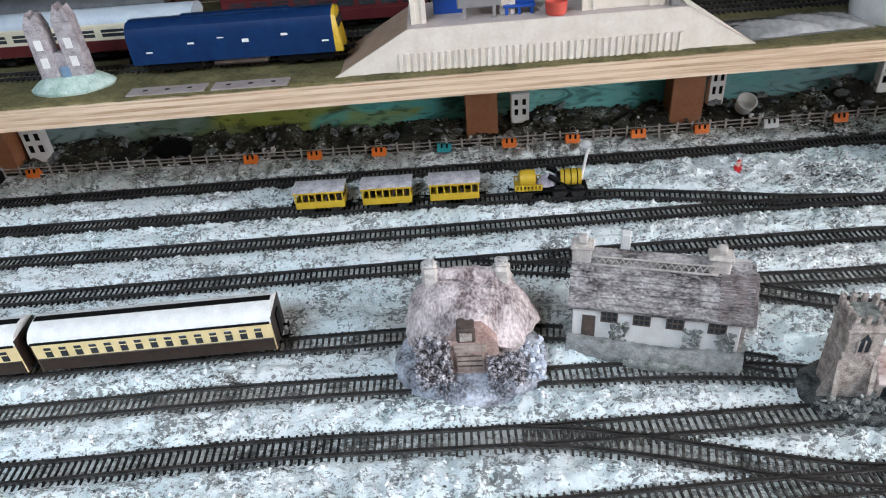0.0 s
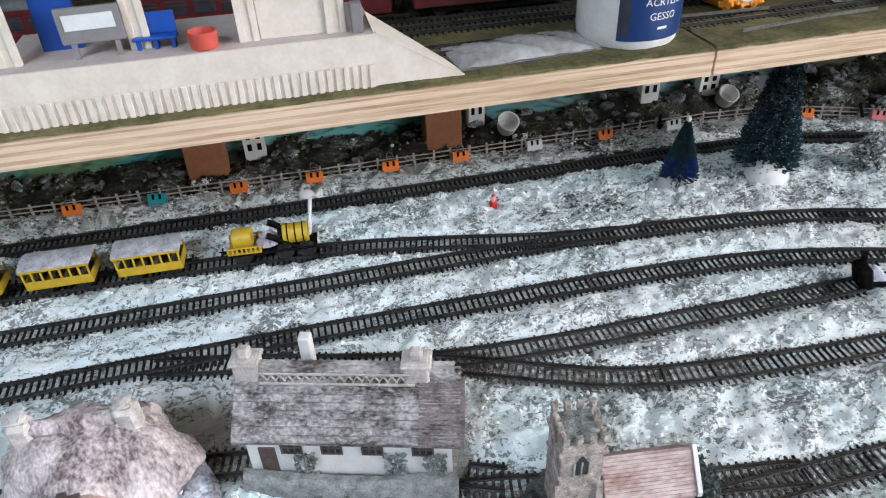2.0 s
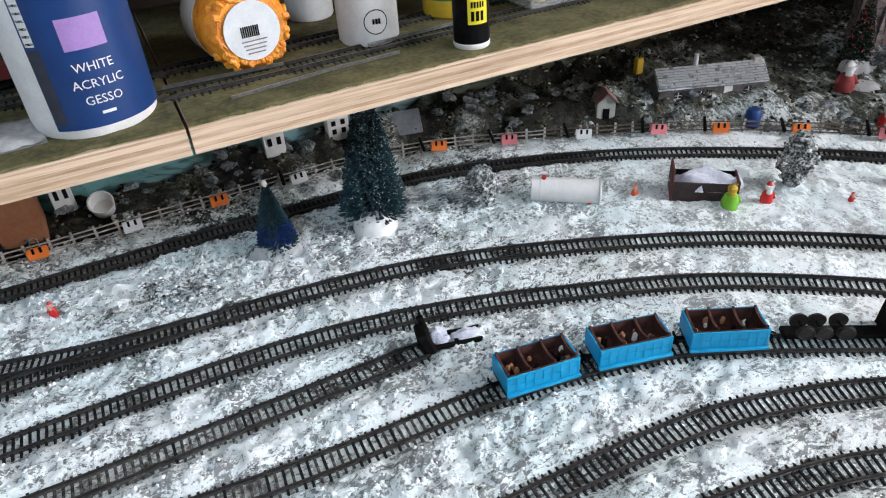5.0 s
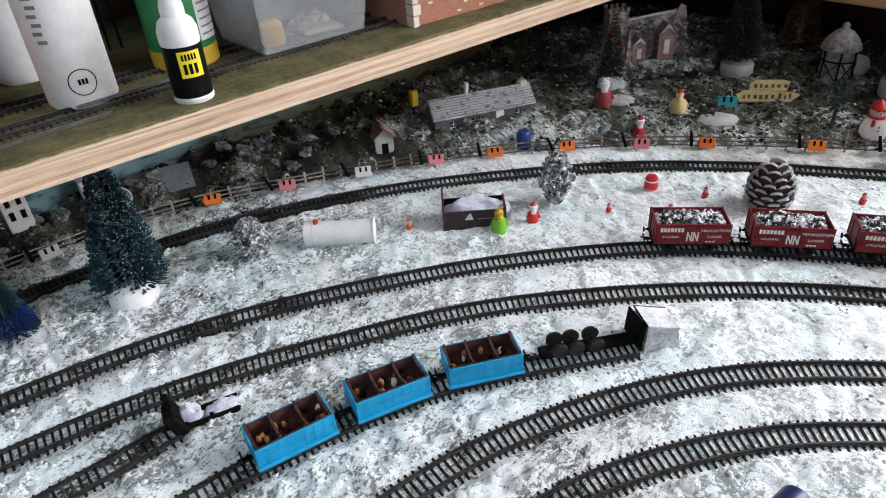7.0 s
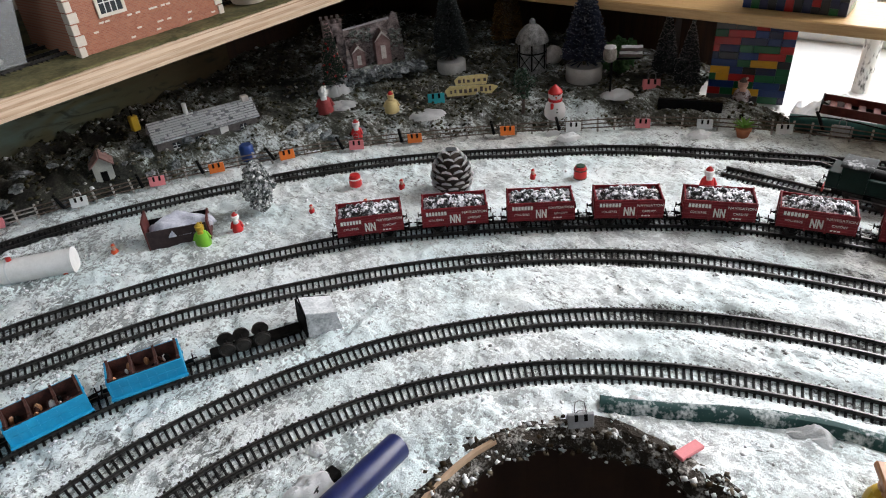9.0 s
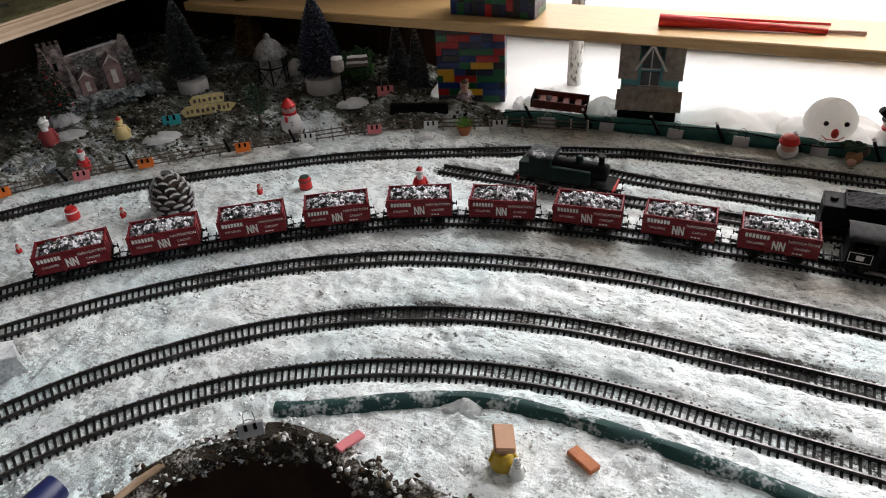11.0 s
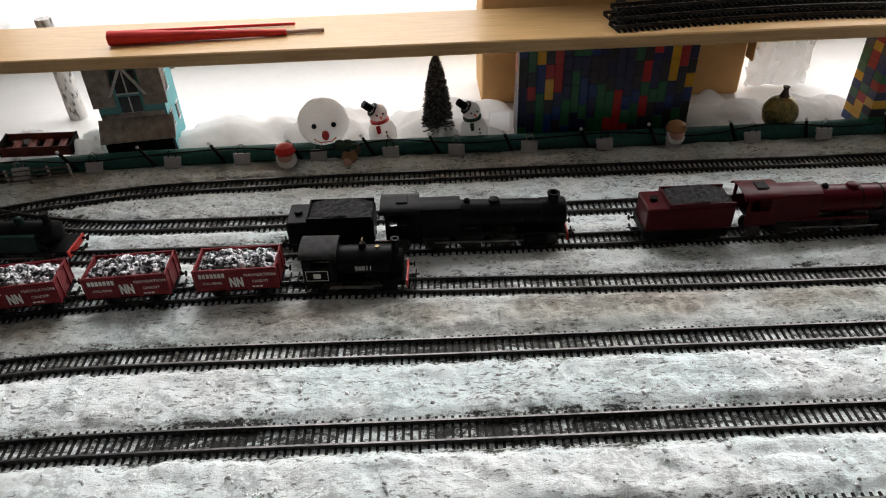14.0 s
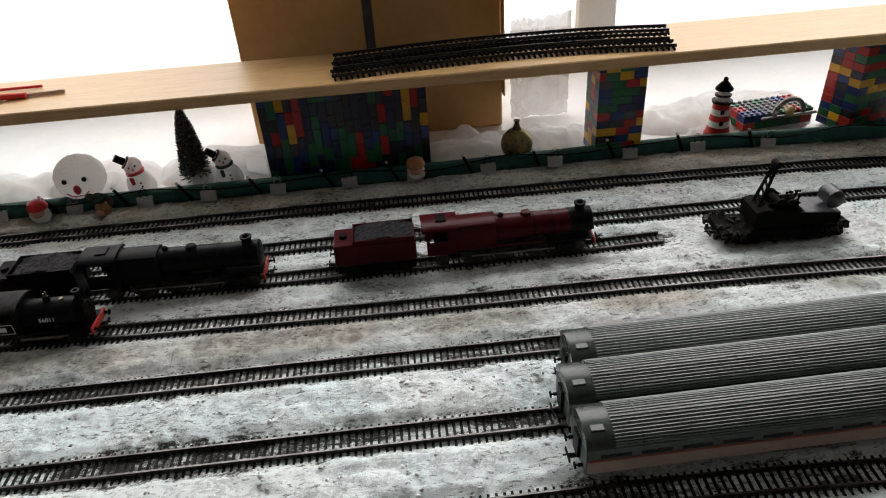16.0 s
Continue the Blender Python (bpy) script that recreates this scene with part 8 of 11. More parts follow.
def blue_tube_wreck(m):
    t = thing("toppled_engine", m, "toppled engine with dark blue boiler and cotton smoke", "locomotive")
    NAVY = mat("navy_plastic", (0.008, 0.014, 0.07), (0.014, 0.022, 0.10), 100, 0.35, bump=0.08)
    part("boiler", Mesh().lathe([(0.009, -0.030), (0.0098, -0.029), (0.0098, 0.046), (0.009, 0.0475), (0.007, 0.0470)], 24, pose(0, -0.012, 0.0105), "x"), NAVY, t, "dark blue boiler tube", True)
    part("chassis", Mesh().box(-0.050, 0.010, 0.006, 0.016, 0.001, 0.007, 0.001), DARK, t)
    for x in (-0.044, -0.030, -0.014):
        part("wheel", WHEEL_S, None, t, m=pose(x, 0.010, 0.0085, 70, 0, 20))
    part("buffer", Mesh().cyl((-0.050, 0.014, 0.008), (-0.058, 0.016, 0.009), 0.002, n=9), DARK, t)
    part("smoke_tuft", Mesh().heap(-0.020, 0.012, 0.004, 0.020, 0.011, 0.015, 85, 22), COTTON, t, "white cotton smoke", True)


blue_tube_wreck(pose(0.785, 0.192, 0.0, 0, 0, -3))
# ---------- things on the upper shelf ----------
SZ = SHELF_Z + 0.003
for k, (y0, y1) in enumerate(((0.645, 0.668), (0.700, 0.712))):
    line = Line([(-0.55, y0 + 0.006), (0.2, y0), (0.5, y0 + 0.002), (0.9, y1), (1.25, y1 + 0.006)])
    lay_track("shelf%d" % k, "track laid along the upper shelf", SZ, 0.0, None, 0.9, line)
coach_line = Line([(-1.0, 0.748), (0.0, 0.738), (0.4, 0.735)])
lay_track("shelf9", "track under parked coaches on the shelf", SZ, line=coach_line, name="railway_track")
SLATEGREY = mat("grey_coach_roof", (0.05, 0.052, 0.055), (0.10, 0.105, 0.11), 70, 0.6, bump=0.1)
MAROON_C = mat("maroon_coach_paint", (0.075, 0.010, 0.012), (0.11, 0.016, 0.018), 120, 0.4, bump=0.08)
CREAM_P = mat("pale_cream_paint", (0.66, 0.60, 0.44), (0.74, 0.68, 0.52), 120, 0.45, bump=0.08)
coach("shelf_coach", pose(-0.375, 0.688, SZ + 0.003, 0, 0, -1), 0.250, "maroon and cream coach with pale grey roof parked on the shelf", CREAM_P, CREAM_P, mat("pale_blue_roof", (0.42, 0.48, 0.54), (0.52, 0.58, 0.62), 60, 0.6, bump=0.1), MAROON_C, "shelf coaches", z_top=0.047, windows=8)
for x in (-0.62, -0.40, -0.13, 0.125, 0.345):
    coach("shelf_coach", pose(x, 0.742 if x < -0.3 else 0.735, SZ + 0.003, 0, 0, -1), 0.212 if x < 0.3 else 0.19, "maroon coach with grey roof parked on the shelf", MAROON_C, MAROON_C, SLATEGREY, MAROON_C, "shelf coaches", z_top=0.050, windows=9)


def diesel(m):
    """Blue boxy diesel with a yellow end at +x."""
    t = thing("diesel_locomotive", m, "plain blue diesel locomotive with yellow end", "locomotive")
    BLUE = mat("rail_blue", (0.003, 0.018, 0.075), (0.006, 0.032, 0.11), 100, 0.3, bump=0.08)
    W, L = 0.0175, 0.098
    prof = [(-W, 0.010), (W, 0.010), (W, 0.034), (W * 0.86, 0.042), (W * 0.5, 0.046), (0, 0.047), (-W * 0.5, 0.046), (-W * 0.86, 0.042), (-W, 0.034)]
    part("body", Mesh().prism(prof, -L, L - 0.008, "x"), BLUE, t, smooth=True)
    e = Mesh()
    v = [(L - 0.008, y, z) for y, z in prof] + [(L - 0.001 - (0.004 if z > 0.03 else 0), y * 0.88, z * 0.985) for y, z in prof]
    e.add(v, [tuple(range(9)), tuple(range(17, 8, -1))] + [(i, (i + 1) % 9, 9 + (i + 1) % 9, 9 + i) for i in range(9)])
    part("yellow_end", e, YELLOW, t, "bright yellow warning end")
    for q in (-1, 1):
        part("cab_window", Mesh().box(L - 0.006, L - 0.0028, *sorted((q * 0.002, q * 0.013)), 0.030, 0.0385, 0.0003), GLASSY, t)
    for k, x in enumerate((-0.040, 0.010, 0.046, 0.082, -0.080, -0.012)):
        part("marking", Mesh().box(x - 0.003, x + 0.003, -W - 0.0003, -W + 0.0003, (0.026, 0.0245, 0.028, 0.020, 0.020, 0.0295)[k], (0.0275, 0.0275, 0.0300, 0.0215, 0.0215, 0.0305)[k]), LETTER, t, "small white marking")
    part("roof_fan", Mesh().box(-0.050, 0.050, -0.006, 0.006, 0.0465, 0.0482, 0.0005), BLUE, t)
    for x in (-0.062, 0.062):
        part("bogie", Mesh().box(x - 0.026, x + 0.026, -0.0135, -0.0115, 0.003, 0.010, 0.001).box(x - 0.026, x + 0.026, 0.0115, 0.0135, 0.003, 0.010, 0.001).box(x - 0.02, x + 0.02, -0.0115, 0.0115, 0.006, 0.010), BLACK, t)
        add_wheels(t, (x - 0.018, x, x + 0.018), 0.0062, WHEEL_S)
    part("fuel_tank", Mesh().box(-0.026, 0.026, -0.014, 0.014, 0.0035, 0.010, 0.002), TIMBER, t)
    for x in (-L, L):
        add_buffers(t, x - math.copysign(0.001, x), 0.0125, material=BLACK)
        add_coupling(t, x)


diesel(pose(-0.198, 0.634, SZ + 0.003, 0, 0, -0.5))


def ruin(m):
    t = thing("castle_ruin_ornament", m, "small grey castle ruin ornament on mossy base", "ornament")
    part("mossy_base", Mesh().lathe([(0.037, 0), (0.038, 0.003), (0.031, 0.008), (0.022, 0.013)], 22, Matrix.Diagonal((1, 0.7, 1, 1))), mat("mint_moss", (0.22, 0.34, 0.28), (0.55, 0.66, 0.60), 90, 0.85, bump=0.6, depth=0.002), t, "mint green mossy base", True)
    GR = mat("pale_ruin_stone", (0.20, 0.17, 0.18), (0.50, 0.46, 0.47), 120, 0.85, bump=0.9, depth=0.0015)
    for x, h in ((-0.014, 0.070), (0.012, 0.075)):
        part("ruin_tower", Mesh().box(x - 0.0085, x + 0.0085, -0.008, 0.008, 0.008, h - 0.014, 0.001).prism([(x - 0.0085, h - 0.014), (x + 0.0085, h - 0.014), (x + 0.0045, h - 0.002), (x + 0.001, h - 0.006), (x - 0.002, h)], -0.008, 0.008, "y"), GR, t)
        for z in (0.022, 0.038):
            part("ruin_window", Mesh().box(x - 0.0032, x + 0.0032, -0.0088, -0.0078, z, z + 0.009, 0.0003), LIME, t, "pale blocked window")
    part("ruin_wall", Mesh().box(-0.024, 0.022, -0.006, 0.006, 0.008, 0.034, 0.001), GR, t)
    part("ruin_door", Mesh().box(-0.003, 0.005, -0.0092, -0.006, 0.010, 0.022, 0.0004), mat("slate_blue", (0.12, 0.20, 0.32), (0.2, 0.3, 0.4), 200), t, "slate blue door")


ruin(pose(-0.354, 0.612, SZ - 0.001, 0, 0, 4))
for x0, x1 in ((-0.292, -0.222), (-0.216, -0.148)):
    t = thing("paving_strip", pose((x0 + x1) / 2, 0.583, SZ - 0.0008), "flat grey card paving strip with drain holes", "paving", "paving strips")
    part("strip_card", Mesh().box(-(x1 - x0) / 2, (x1 - x0) / 2, -0.009, 0.009, 0, 0.0016, 0.0003), mat("grey_card", (0.24, 0.20, 0.19), (0.33, 0.29, 0.28), 80, 0.85), t)
    for k in (-1, 0, 1):
        part("drain_hole", Mesh().box(k * 0.020 - 0.002, k * 0.020 + 0.002, -0.0015, 0.0015, 0.0015, 0.0020), BLACK, t)


def platform(m):
    """White card station platform with ramped ends and its furniture; 0.375 long, front at y=0."""
    t = thing("station_platform", m, "unpainted white card station platform with ramped ends", "platform")
    x = (-0.188, -0.118, 0.124, 0.187)
    h = 0.038
    D = 0.085
    part("platform_front", Mesh().prism([(x[0], 0), (x[3], 0), (x[2], h), (x[1], h)], -0.001, 0.001, "y"), CREAM, t)
    BROWN_CARD = mat("brown_card", (0.30, 0.20, 0.14), (0.40, 0.29, 0.21), 80, 0.85)
    part("platform_core", Mesh().prism([(x[0] + 0.004, 0), (x[2] - 0.001, 0), (x[2] - 0.001, h - 0.0015), (x[1] + 0.001, h - 0.0015)], 0.0012, D, "y"), BROWN_CARD, t, "brown card ramp")
    part("platform_top", Mesh().box(x[1], x[2], 0.0012, D, h - 0.0014, h, 0.0003), mat("grey_pink_card", (0.42, 0.36, 0.33), (0.52, 0.46, 0.43), 60, 0.85), t, "grey paved top")
    lip = [(x[2] - 0.002, -0.001, h), (x[3], -0.001, 0.0006), (x[3] - 0.002, 0.010, 0.0012), (x[3] - 0.010, 0.024, 0.0055), (x[3] - 0.026, 0.036, 0.0150), (x[2] - 0.002, 0.042, h + 0.004)]
    k = len(lip)
    part("right_ramp", Mesh().add(lip + [(a, b, c - 0.0010) for a, b, c in lip], [tuple(range(k)), tuple(range(2 * k - 1, k - 1, -1))] + [(i, (i + 1) % k, k + (i + 1) % k, k + i) for i in range(k)]), CREAM, t, "white card ramp with curved edge")
    n = 42
    for k in range(n):
        xx = -0.126 + k * 0.244 / (n - 1)
        part("rib", Mesh().box(xx - 0.0018, xx + 0.0018, -0.0024, -0.001, 0.001, 0.0180, 0.0003), CREAM, t)
    return t


PX, PY = 0.078, 0.589
platform(pose(PX, PY, SZ - 0.002, 0, 0, 1.3))
PT = SZ - 0.002 + 0.038
for x, y in ((-0.030, 0.602), (0.048, 0.612), (0.118, 0.604), (0.176, 0.604)):
    t = thing("canopy_post", pose(x, y, PT, 0, 0, 1), "cream card double post on the platform", "post", "canopy posts")
    for dx in (-0.0045, 0.0045):
        part("post_strip", Mesh().box(dx - 0.0022, dx + 0.0022, -0.002, 0.002, 0, 0.095, 0.0003), CREAM, t)
    part("post_web", Mesh().box(-0.0024, 0.0024, -0.0006, 0.0006, 0, 0.095), CREAM, t)
BLUE_P = plastic("royal_blue_card", (0.01, 0.07, 0.36), 0.5)
single("blue_door_panel", Mesh().box(-0.013, 0.013, -0.0015, 0.0015, 0, 0.055, 0.0004), BLUE_P, pose(-0.004, 0.628, PT, -4), "royal blue card door panel leaning on the platform", "panel")
t = thing("platform_bench", pose(0.058, 0.612, PT), "royal blue platform bench", "bench")
part("bench_seat", Mesh().box(-0.014, 0.014, -0.006, 0.004, 0.006, 0.008, 0.0004), BLUE_P, t)
part("bench_back", Mesh().box(-0.014, 0.014, 0.003, 0.0045, 0.008, 0.022, 0.0004), BLUE_P, t)
for q in (-0.011, 0.0, 0.011):
    part("bench_leg", Mesh().box(q - 0.0012, q + 0.0012, -0.005, 0.004, 0, 0.006), BLUE_P, t)
t = thing("station_sign", pose(0.023, 0.604, PT, 0, 0, 4), "grey framed station sign board on two legs", "sign")
GRYP = plastic("grey_plastic", (0.22, 0.21, 0.21), 0.6)
part("sign_board", Mesh().box(-0.019, 0.019, -0.002, 0.002, 0.010, 0.032, 0.0005), GRYP, t)
part("sign_face", Mesh().box(-0.0150, 0.0150, -0.0028, -0.002, 0.0185, 0.0280), PALE, t, "blank white face")
for q in (-0.013, 0.013):
    part("sign_leg", Mesh().box(q - 0.0015, q + 0.0015, -0.0015, 0.0015, 0, 0.010), GRYP, t)
t = thing("red_bucket", pose(0.089, 0.600, PT), "round red tub on the platform", "tub")
part("bucket_body", Mesh().lathe([(0.0078, 0), (0.0088, 0.001), (0.0098, 0.011), (0.0090, 0.0115), (0.0080, 0.003)], 18), mat("salmon_red", (0.52, 0.07, 0.05), (0.6, 0.1, 0.07), 150, 0.5), t, smooth=True)
single("cream_wall_panel", Mesh().box(-0.023, 0.023, -0.0015, 0.0015, 0, 0.075, 0.0004), CREAM, pose(0.148, 0.606, PT), "cream card wall panel standing on the platform", "panel")
single("grey_end_post", Mesh().box(-0.004, 0.004, -0.004, 0.004, 0, 0.020, 0.0008), GRYP, pose(0.190, 0.600, PT), "small grey post at the platform end", "post")

# crumpled bag
bg = Mesh()
r = random.Random(44)
nx, ny = 26, 14
v = []
for j in range(ny):
    for i in range(nx):
        u, q = i / (nx - 1), j / (ny - 1)
        v.append((u * 0.115, q * 0.050, 0.0012 + 0.0075 * (math.sin(math.pi * u) * math.sin(math.pi * q)) ** 0.6 * (0.55 + 0.45 * abs(math.sin(u * 9 + q * 4))) + r.uniform(0, 0.0012)))
bg.add(v, [(j * nx + i, j * nx + i + 1, (j + 1) * nx + i + 1, (j + 1) * nx + i) for j in range(ny - 1) for i in range(nx - 1)])
k = len(bg.v)
bg.add([(x, y, 0.0002) for x, y, z in v], [(j * nx + i, (j + 1) * nx + i, (j + 1) * nx + i + 1, j * nx + i + 1) for j in range(ny - 1) for i in range(nx - 1)])
single("plastic_bag", bg, mat("translucent_plastic", (0.28, 0.28, 0.275), (0.60, 0.60, 0.59), 30, 0.15, bump=0.5, depth=0.002, alpha=0.8), pose(0.262, 0.598, SZ, 0, 0, 6), "crumpled translucent plastic bag lying on the turf", "bag", smooth=True)


def gesso_tub(m):
    t = thing("paint_tub", m, "white plastic tub of paint with dark blue label", "tub")
    R = 0.0405
    part("tub_body", Mesh().lathe([(R * 0.93, 0), (R * 0.97, 0.0025), (R, 0.010), (R, 0.118), (R * 0.97, 0.122)], 40), WHITE, t, smooth=True)
    part("tub_lid", Mesh().lathe([(R * 1.04, 0.122), (R * 1.05, 0.124), (R * 1.05, 0.134), (R * 1.0, 0.136)], 40), WHITE, t, smooth=True)
    lab = Mesh()
    n = 30
    v = []
    for i in range(n + 1):
        a = radians(-128 + 118 * i / n)
        for z in (0.0075, 0.115):
            v.append(((R + 0.0004) * math.cos(a), (R + 0.0004) * math.sin(a), z))
            v.append(((R + 0.0001) * math.cos(a), (R + 0.0001) * math.sin(a), z))
    f = []
    for i in range(n):
        b = 4 * i
        f += [(b, b + 4, b + 6, b + 2), (b, b + 1, b + 5, b + 4), (b + 2, b + 6, b + 7, b + 3)]
    part("label", lab.add(v, f), mat("navy_label", (0.008, 0.035, 0.13), (0.012, 0.045, 0.16), 60, 0.35, bump=0.05), t, "dark blue paper label", True)
    for text, z, size in (("WHITE", 0.046, 0.0078), ("ACRYLIC", 0.0355, 0.0078), ("GESSO", 0.025, 0.0078)):
        me = words(text, size, LETTER)
        for vert in me.vertices:
            a = vert.co.x / R + radians(-79)
            d = R + 0.0007 - vert.co.y
            vert.co = (d * math.cos(a), d * math.sin(a), vert.co.z)
        part("lettering", me, None, t, "pale printed words", m=pose(0, 0, z))
    def bars(z0, z1, a0, a1, material, name, label):
        q = Mesh()
        v = []
        for i in range(9):
            a = radians(a0 + (a1 - a0) * i / 8)
            for z in (z0, z1):
                v.append(((R + 0.0008) * math.cos(a), (R + 0.0008) * math.sin(a), z))
        part(name, q.add(v, [(2 * i, 2 * i + 2, 2 * i + 3, 2 * i + 1) for i in range(8)]), material, t, label)
    bars(0.057, 0.076, -97, -61, plastic("lilac_print", (0.36, 0.22, 0.50)), "emblem", "lilac oval print")
    bars(0.012, 0.060, -127, -116, mat("dark_label_panel", (0.02, 0.025, 0.04)), "side_panel", "dark side panel")
    bars(0.062, 0.090, -126, -118, PALE, "barcode_panel", "white barcode panel")
    for k in range(6):
        bars(0.063 + k * 0.0045, 0.0645 + k * 0.0045, -125.5, -118.5, BLACK, "barcode_bar", "")
    bars(0.0155, 0.0175, -85, -73, LETTER, "small_print", "")


gesso_tub(pose(0.409, 0.640, SZ - 0.001, 0, 0, 2))


def orange_jar(m):
    """A clear round jar of orange crystals lying on its side, its base to the front (-y)."""
    t = thing("orange_jar", m, "round clear jar of orange crystals with white label", "jar")
    OC = mat("orange_crystals", (0.62, 0.16, 0.01), (0.92, 0.42, 0.04), 130, 0.35, bump=0.9, depth=0.002)
    R = 0.033
    c = Mesh()
    prof = [(R * 0.78, -0.004), (R * 0.94, 0.002), (R, 0.012), (R, 0.035), (R * 0.9, 0.045)]
    c.lathe(prof, 36, pose(0, 0, R), "y")
    part("crystal_fill", c, OC, t, "orange crystal filling", True)
    r = random.Random(3)
    for k in range(46):
        a = r.uniform(0, 6.283)
        q = r.uniform(0.72, 0.97) * R
        part("crystal", Mesh().box(-0.003, 0.003, -0.0025, 0.0025, -0.003, 0.003, 0.001, pose(q * math.cos(a), -0.002 + (0.006 if q > 0.9 * R else 0), R + q * math.sin(a), r.uniform(0, 90), r.uniform(0, 90), 0)), OC, t)
    part("label_disc", Mesh().lathe([(R * 0.66, -0.0062), (R * 0.66, -0.0052)], 30, pose(0, 0, R), "y"), PALE, t, "round white paper label")
    for k in range(9):
        part("barcode_bar", Mesh().box(-0.009 + k * 0.0016, -0.0082 + k * 0.0016, -0.0068, -0.0062, R - 0.004, R + 0.004), BLACK, t)
    for k in range(4):
        part("small_print", Mesh().box(-0.010 + 0.001 * k, 0.010 - 0.001 * k, -0.0068, -0.0062, R - 0.0075 - k * 0.003, R - 0.0066 - k * 0.003), GRYP, t)
    part("jar_neck", Mesh().lathe([(R * 1.01, 0.030), (R * 1.01, 0.060), (R * 0.8, 0.066)], 30, pose(0, 0, R), "y"), mat("clear_plastic", (0.6, 0.62, 0.63), (0.75, 0.77, 0.78), 50, 0.15, bump=0.1), t, "clear plastic shoulder", True)


orange_jar(pose(0.527, 0.660, SZ - 0.001, 0, 0, 8))


def squeeze_bottle(m, R, H, label, neck=True, name="squeeze_bottle"):
    t = thing(name, m, label, "bottle", "white bottles")
    part("bottle_body", Mesh().lathe([(R * 0.92, 0), (R, 0.003), (R, H * 0.82), (R * 0.9, H * 0.9), (R * 0.5, H)], 30), WHITE, t, smooth=True)
    part("cap", Mesh().lathe([(R * 0.45, H), (R * 0.45, H + 0.012), (R * 0.2, H + 0.03), (R * 0.1, H + 0.036)], 18), WHITE, t, smooth=True)
    return t


b1 = squeeze_bottle(pose(0.628, 0.680, SZ), 0.0255, 0.150, "tall white squeeze bottle with small dark print")
ring = Mesh()
n = 24
v = []
for i in range(n):
    a = 2 * math.pi * i / n
    for rr_ in (0.0092, 0.0100):
        th = rr_ * math.cos(a) / 0.0255 + radians(-95)
        v.append((0.0258 * math.cos(th), 0.0258 * math.sin(th), 0.020 + rr_ * math.sin(a)))
part("print_ring", ring.add(v, [(2 * i, 2 * ((i + 1) % n), 2 * ((i + 1) % n) + 1, 2 * i + 1) for i in range(n)]), DARK, b1, "thin dark printed ring")
for k in range(3):
    part("print_mark", Mesh().box(-0.003 + k * 0.0025, -0.0014 + k * 0.0025, -0.0262, -0.0256, 0.0185, 0.0225, 0, pose(0, 0, 0, 0, 0, -5)), DARK, b1)
for k in range(7):
    part("small_print", Mesh().box(-0.0035, 0.0035, -0.0262, -0.0257, 0.050 + k * 0.006, 0.0525 + k * 0.006, 0, pose(0, 0, 0, 0, 0, -45 if k % 2 else -42)), GRYP, b1)
squeeze_bottle(pose(0.607, 0.778, SZ), 0.022, 0.14, "white bottle standing at the back of the shelf")


def glue_bottle(m):
    t = thing("glue_bottle", m, "small glue bottle with black and yellow label", "bottle")
    part("bottle_body", Mesh().lathe([(0.0140, 0), (0.0148, 0.0015), (0.0148, 0.004), (0.0142, 0.0045)], 26), WHITE, t, smooth=True)
    part("label", Mesh().lathe([(0.0143, 0.0045), (0.0145, 0.006), (0.0145, 0.041), (0.0143, 0.042)], 26), BLACK, t, "black wrap label", True)
    lab = Mesh()
    v = []
    for i in range(9):
        a = radians(-128 + 66 * i / 8)
        for z in (0.020, 0.039):
            v.append((0.0147 * math.cos(a), 0.0147 * math.sin(a), z))
    part("yellow_panel", lab.add(v, [(2 * i, 2 * i + 2, 2 * i + 3, 2 * i + 1) for i in range(8)]), plastic("bright_yellow", (0.80, 0.68, 0.02)), t, "bright yellow panel")
    for k, (z0, z1) in enumerate(((0.0225, 0.0300), (0.0325, 0.0370))):
        for i in range(3 if k == 0 else 5):
            a0 = -118 + i * (15 if k == 0 else 9)
            q = Mesh()
            v = []
            for a in (a0, a0 + (10 if k == 0 else 6)):
                for z in (z0, z1):
                    v.append((0.01485 * math.cos(radians(a)), 0.01485 * math.sin(radians(a)), z))
            part("print_bar", q.add(v, [(0, 2, 3, 1)]), BLACK, t)
    part("shoulder", Mesh().lathe([(0.0140, 0.042), (0.0145, 0.044), (0.0145, 0.052), (0.0125, 0.058), (0.0080, 0.062)], 26), WHITE, t, smooth=True)
    part("nozzle_cap", Mesh().lathe([(0.0085, 0.062), (0.0085, 0.068), (0.0060, 0.078), (0.0036, 0.100), (0.0030, 0.108)], 18), WHITE, t, "white pointed cap", True)


glue_bottle(pose(0.690, 0.613, SZ))
t = thing("cleaner_bottle", pose(0.722, 0.706, SZ), "green and white bottle with yellow base", "bottle")
part("bottle_body", Mesh().lathe([(0.0275, 0.016), (0.0280, 0.018), (0.0280, 0.120), (0.024, 0.13)], 28), plastic("leaf_green", (0.02, 0.20, 0.06)), t, smooth=True)
part("bottle_base", Mesh().lathe([(0.026, 0), (0.0282, 0.002), (0.0282, 0.016)], 28), YELLOW, t, "yellow base", True)
q = Mesh()
v = []
for i in range(9):
    a = radians(-75 + 66 * i / 8)
    for z in (0.022, 0.11):
        v.append((0.0284 * math.cos(a), 0.0284 * math.sin(a), z))
part("label", q.add(v, [(2 * i, 2 * i + 2, 2 * i + 3, 2 * i + 1) for i in range(8)]), PALE, t, "white printed label")
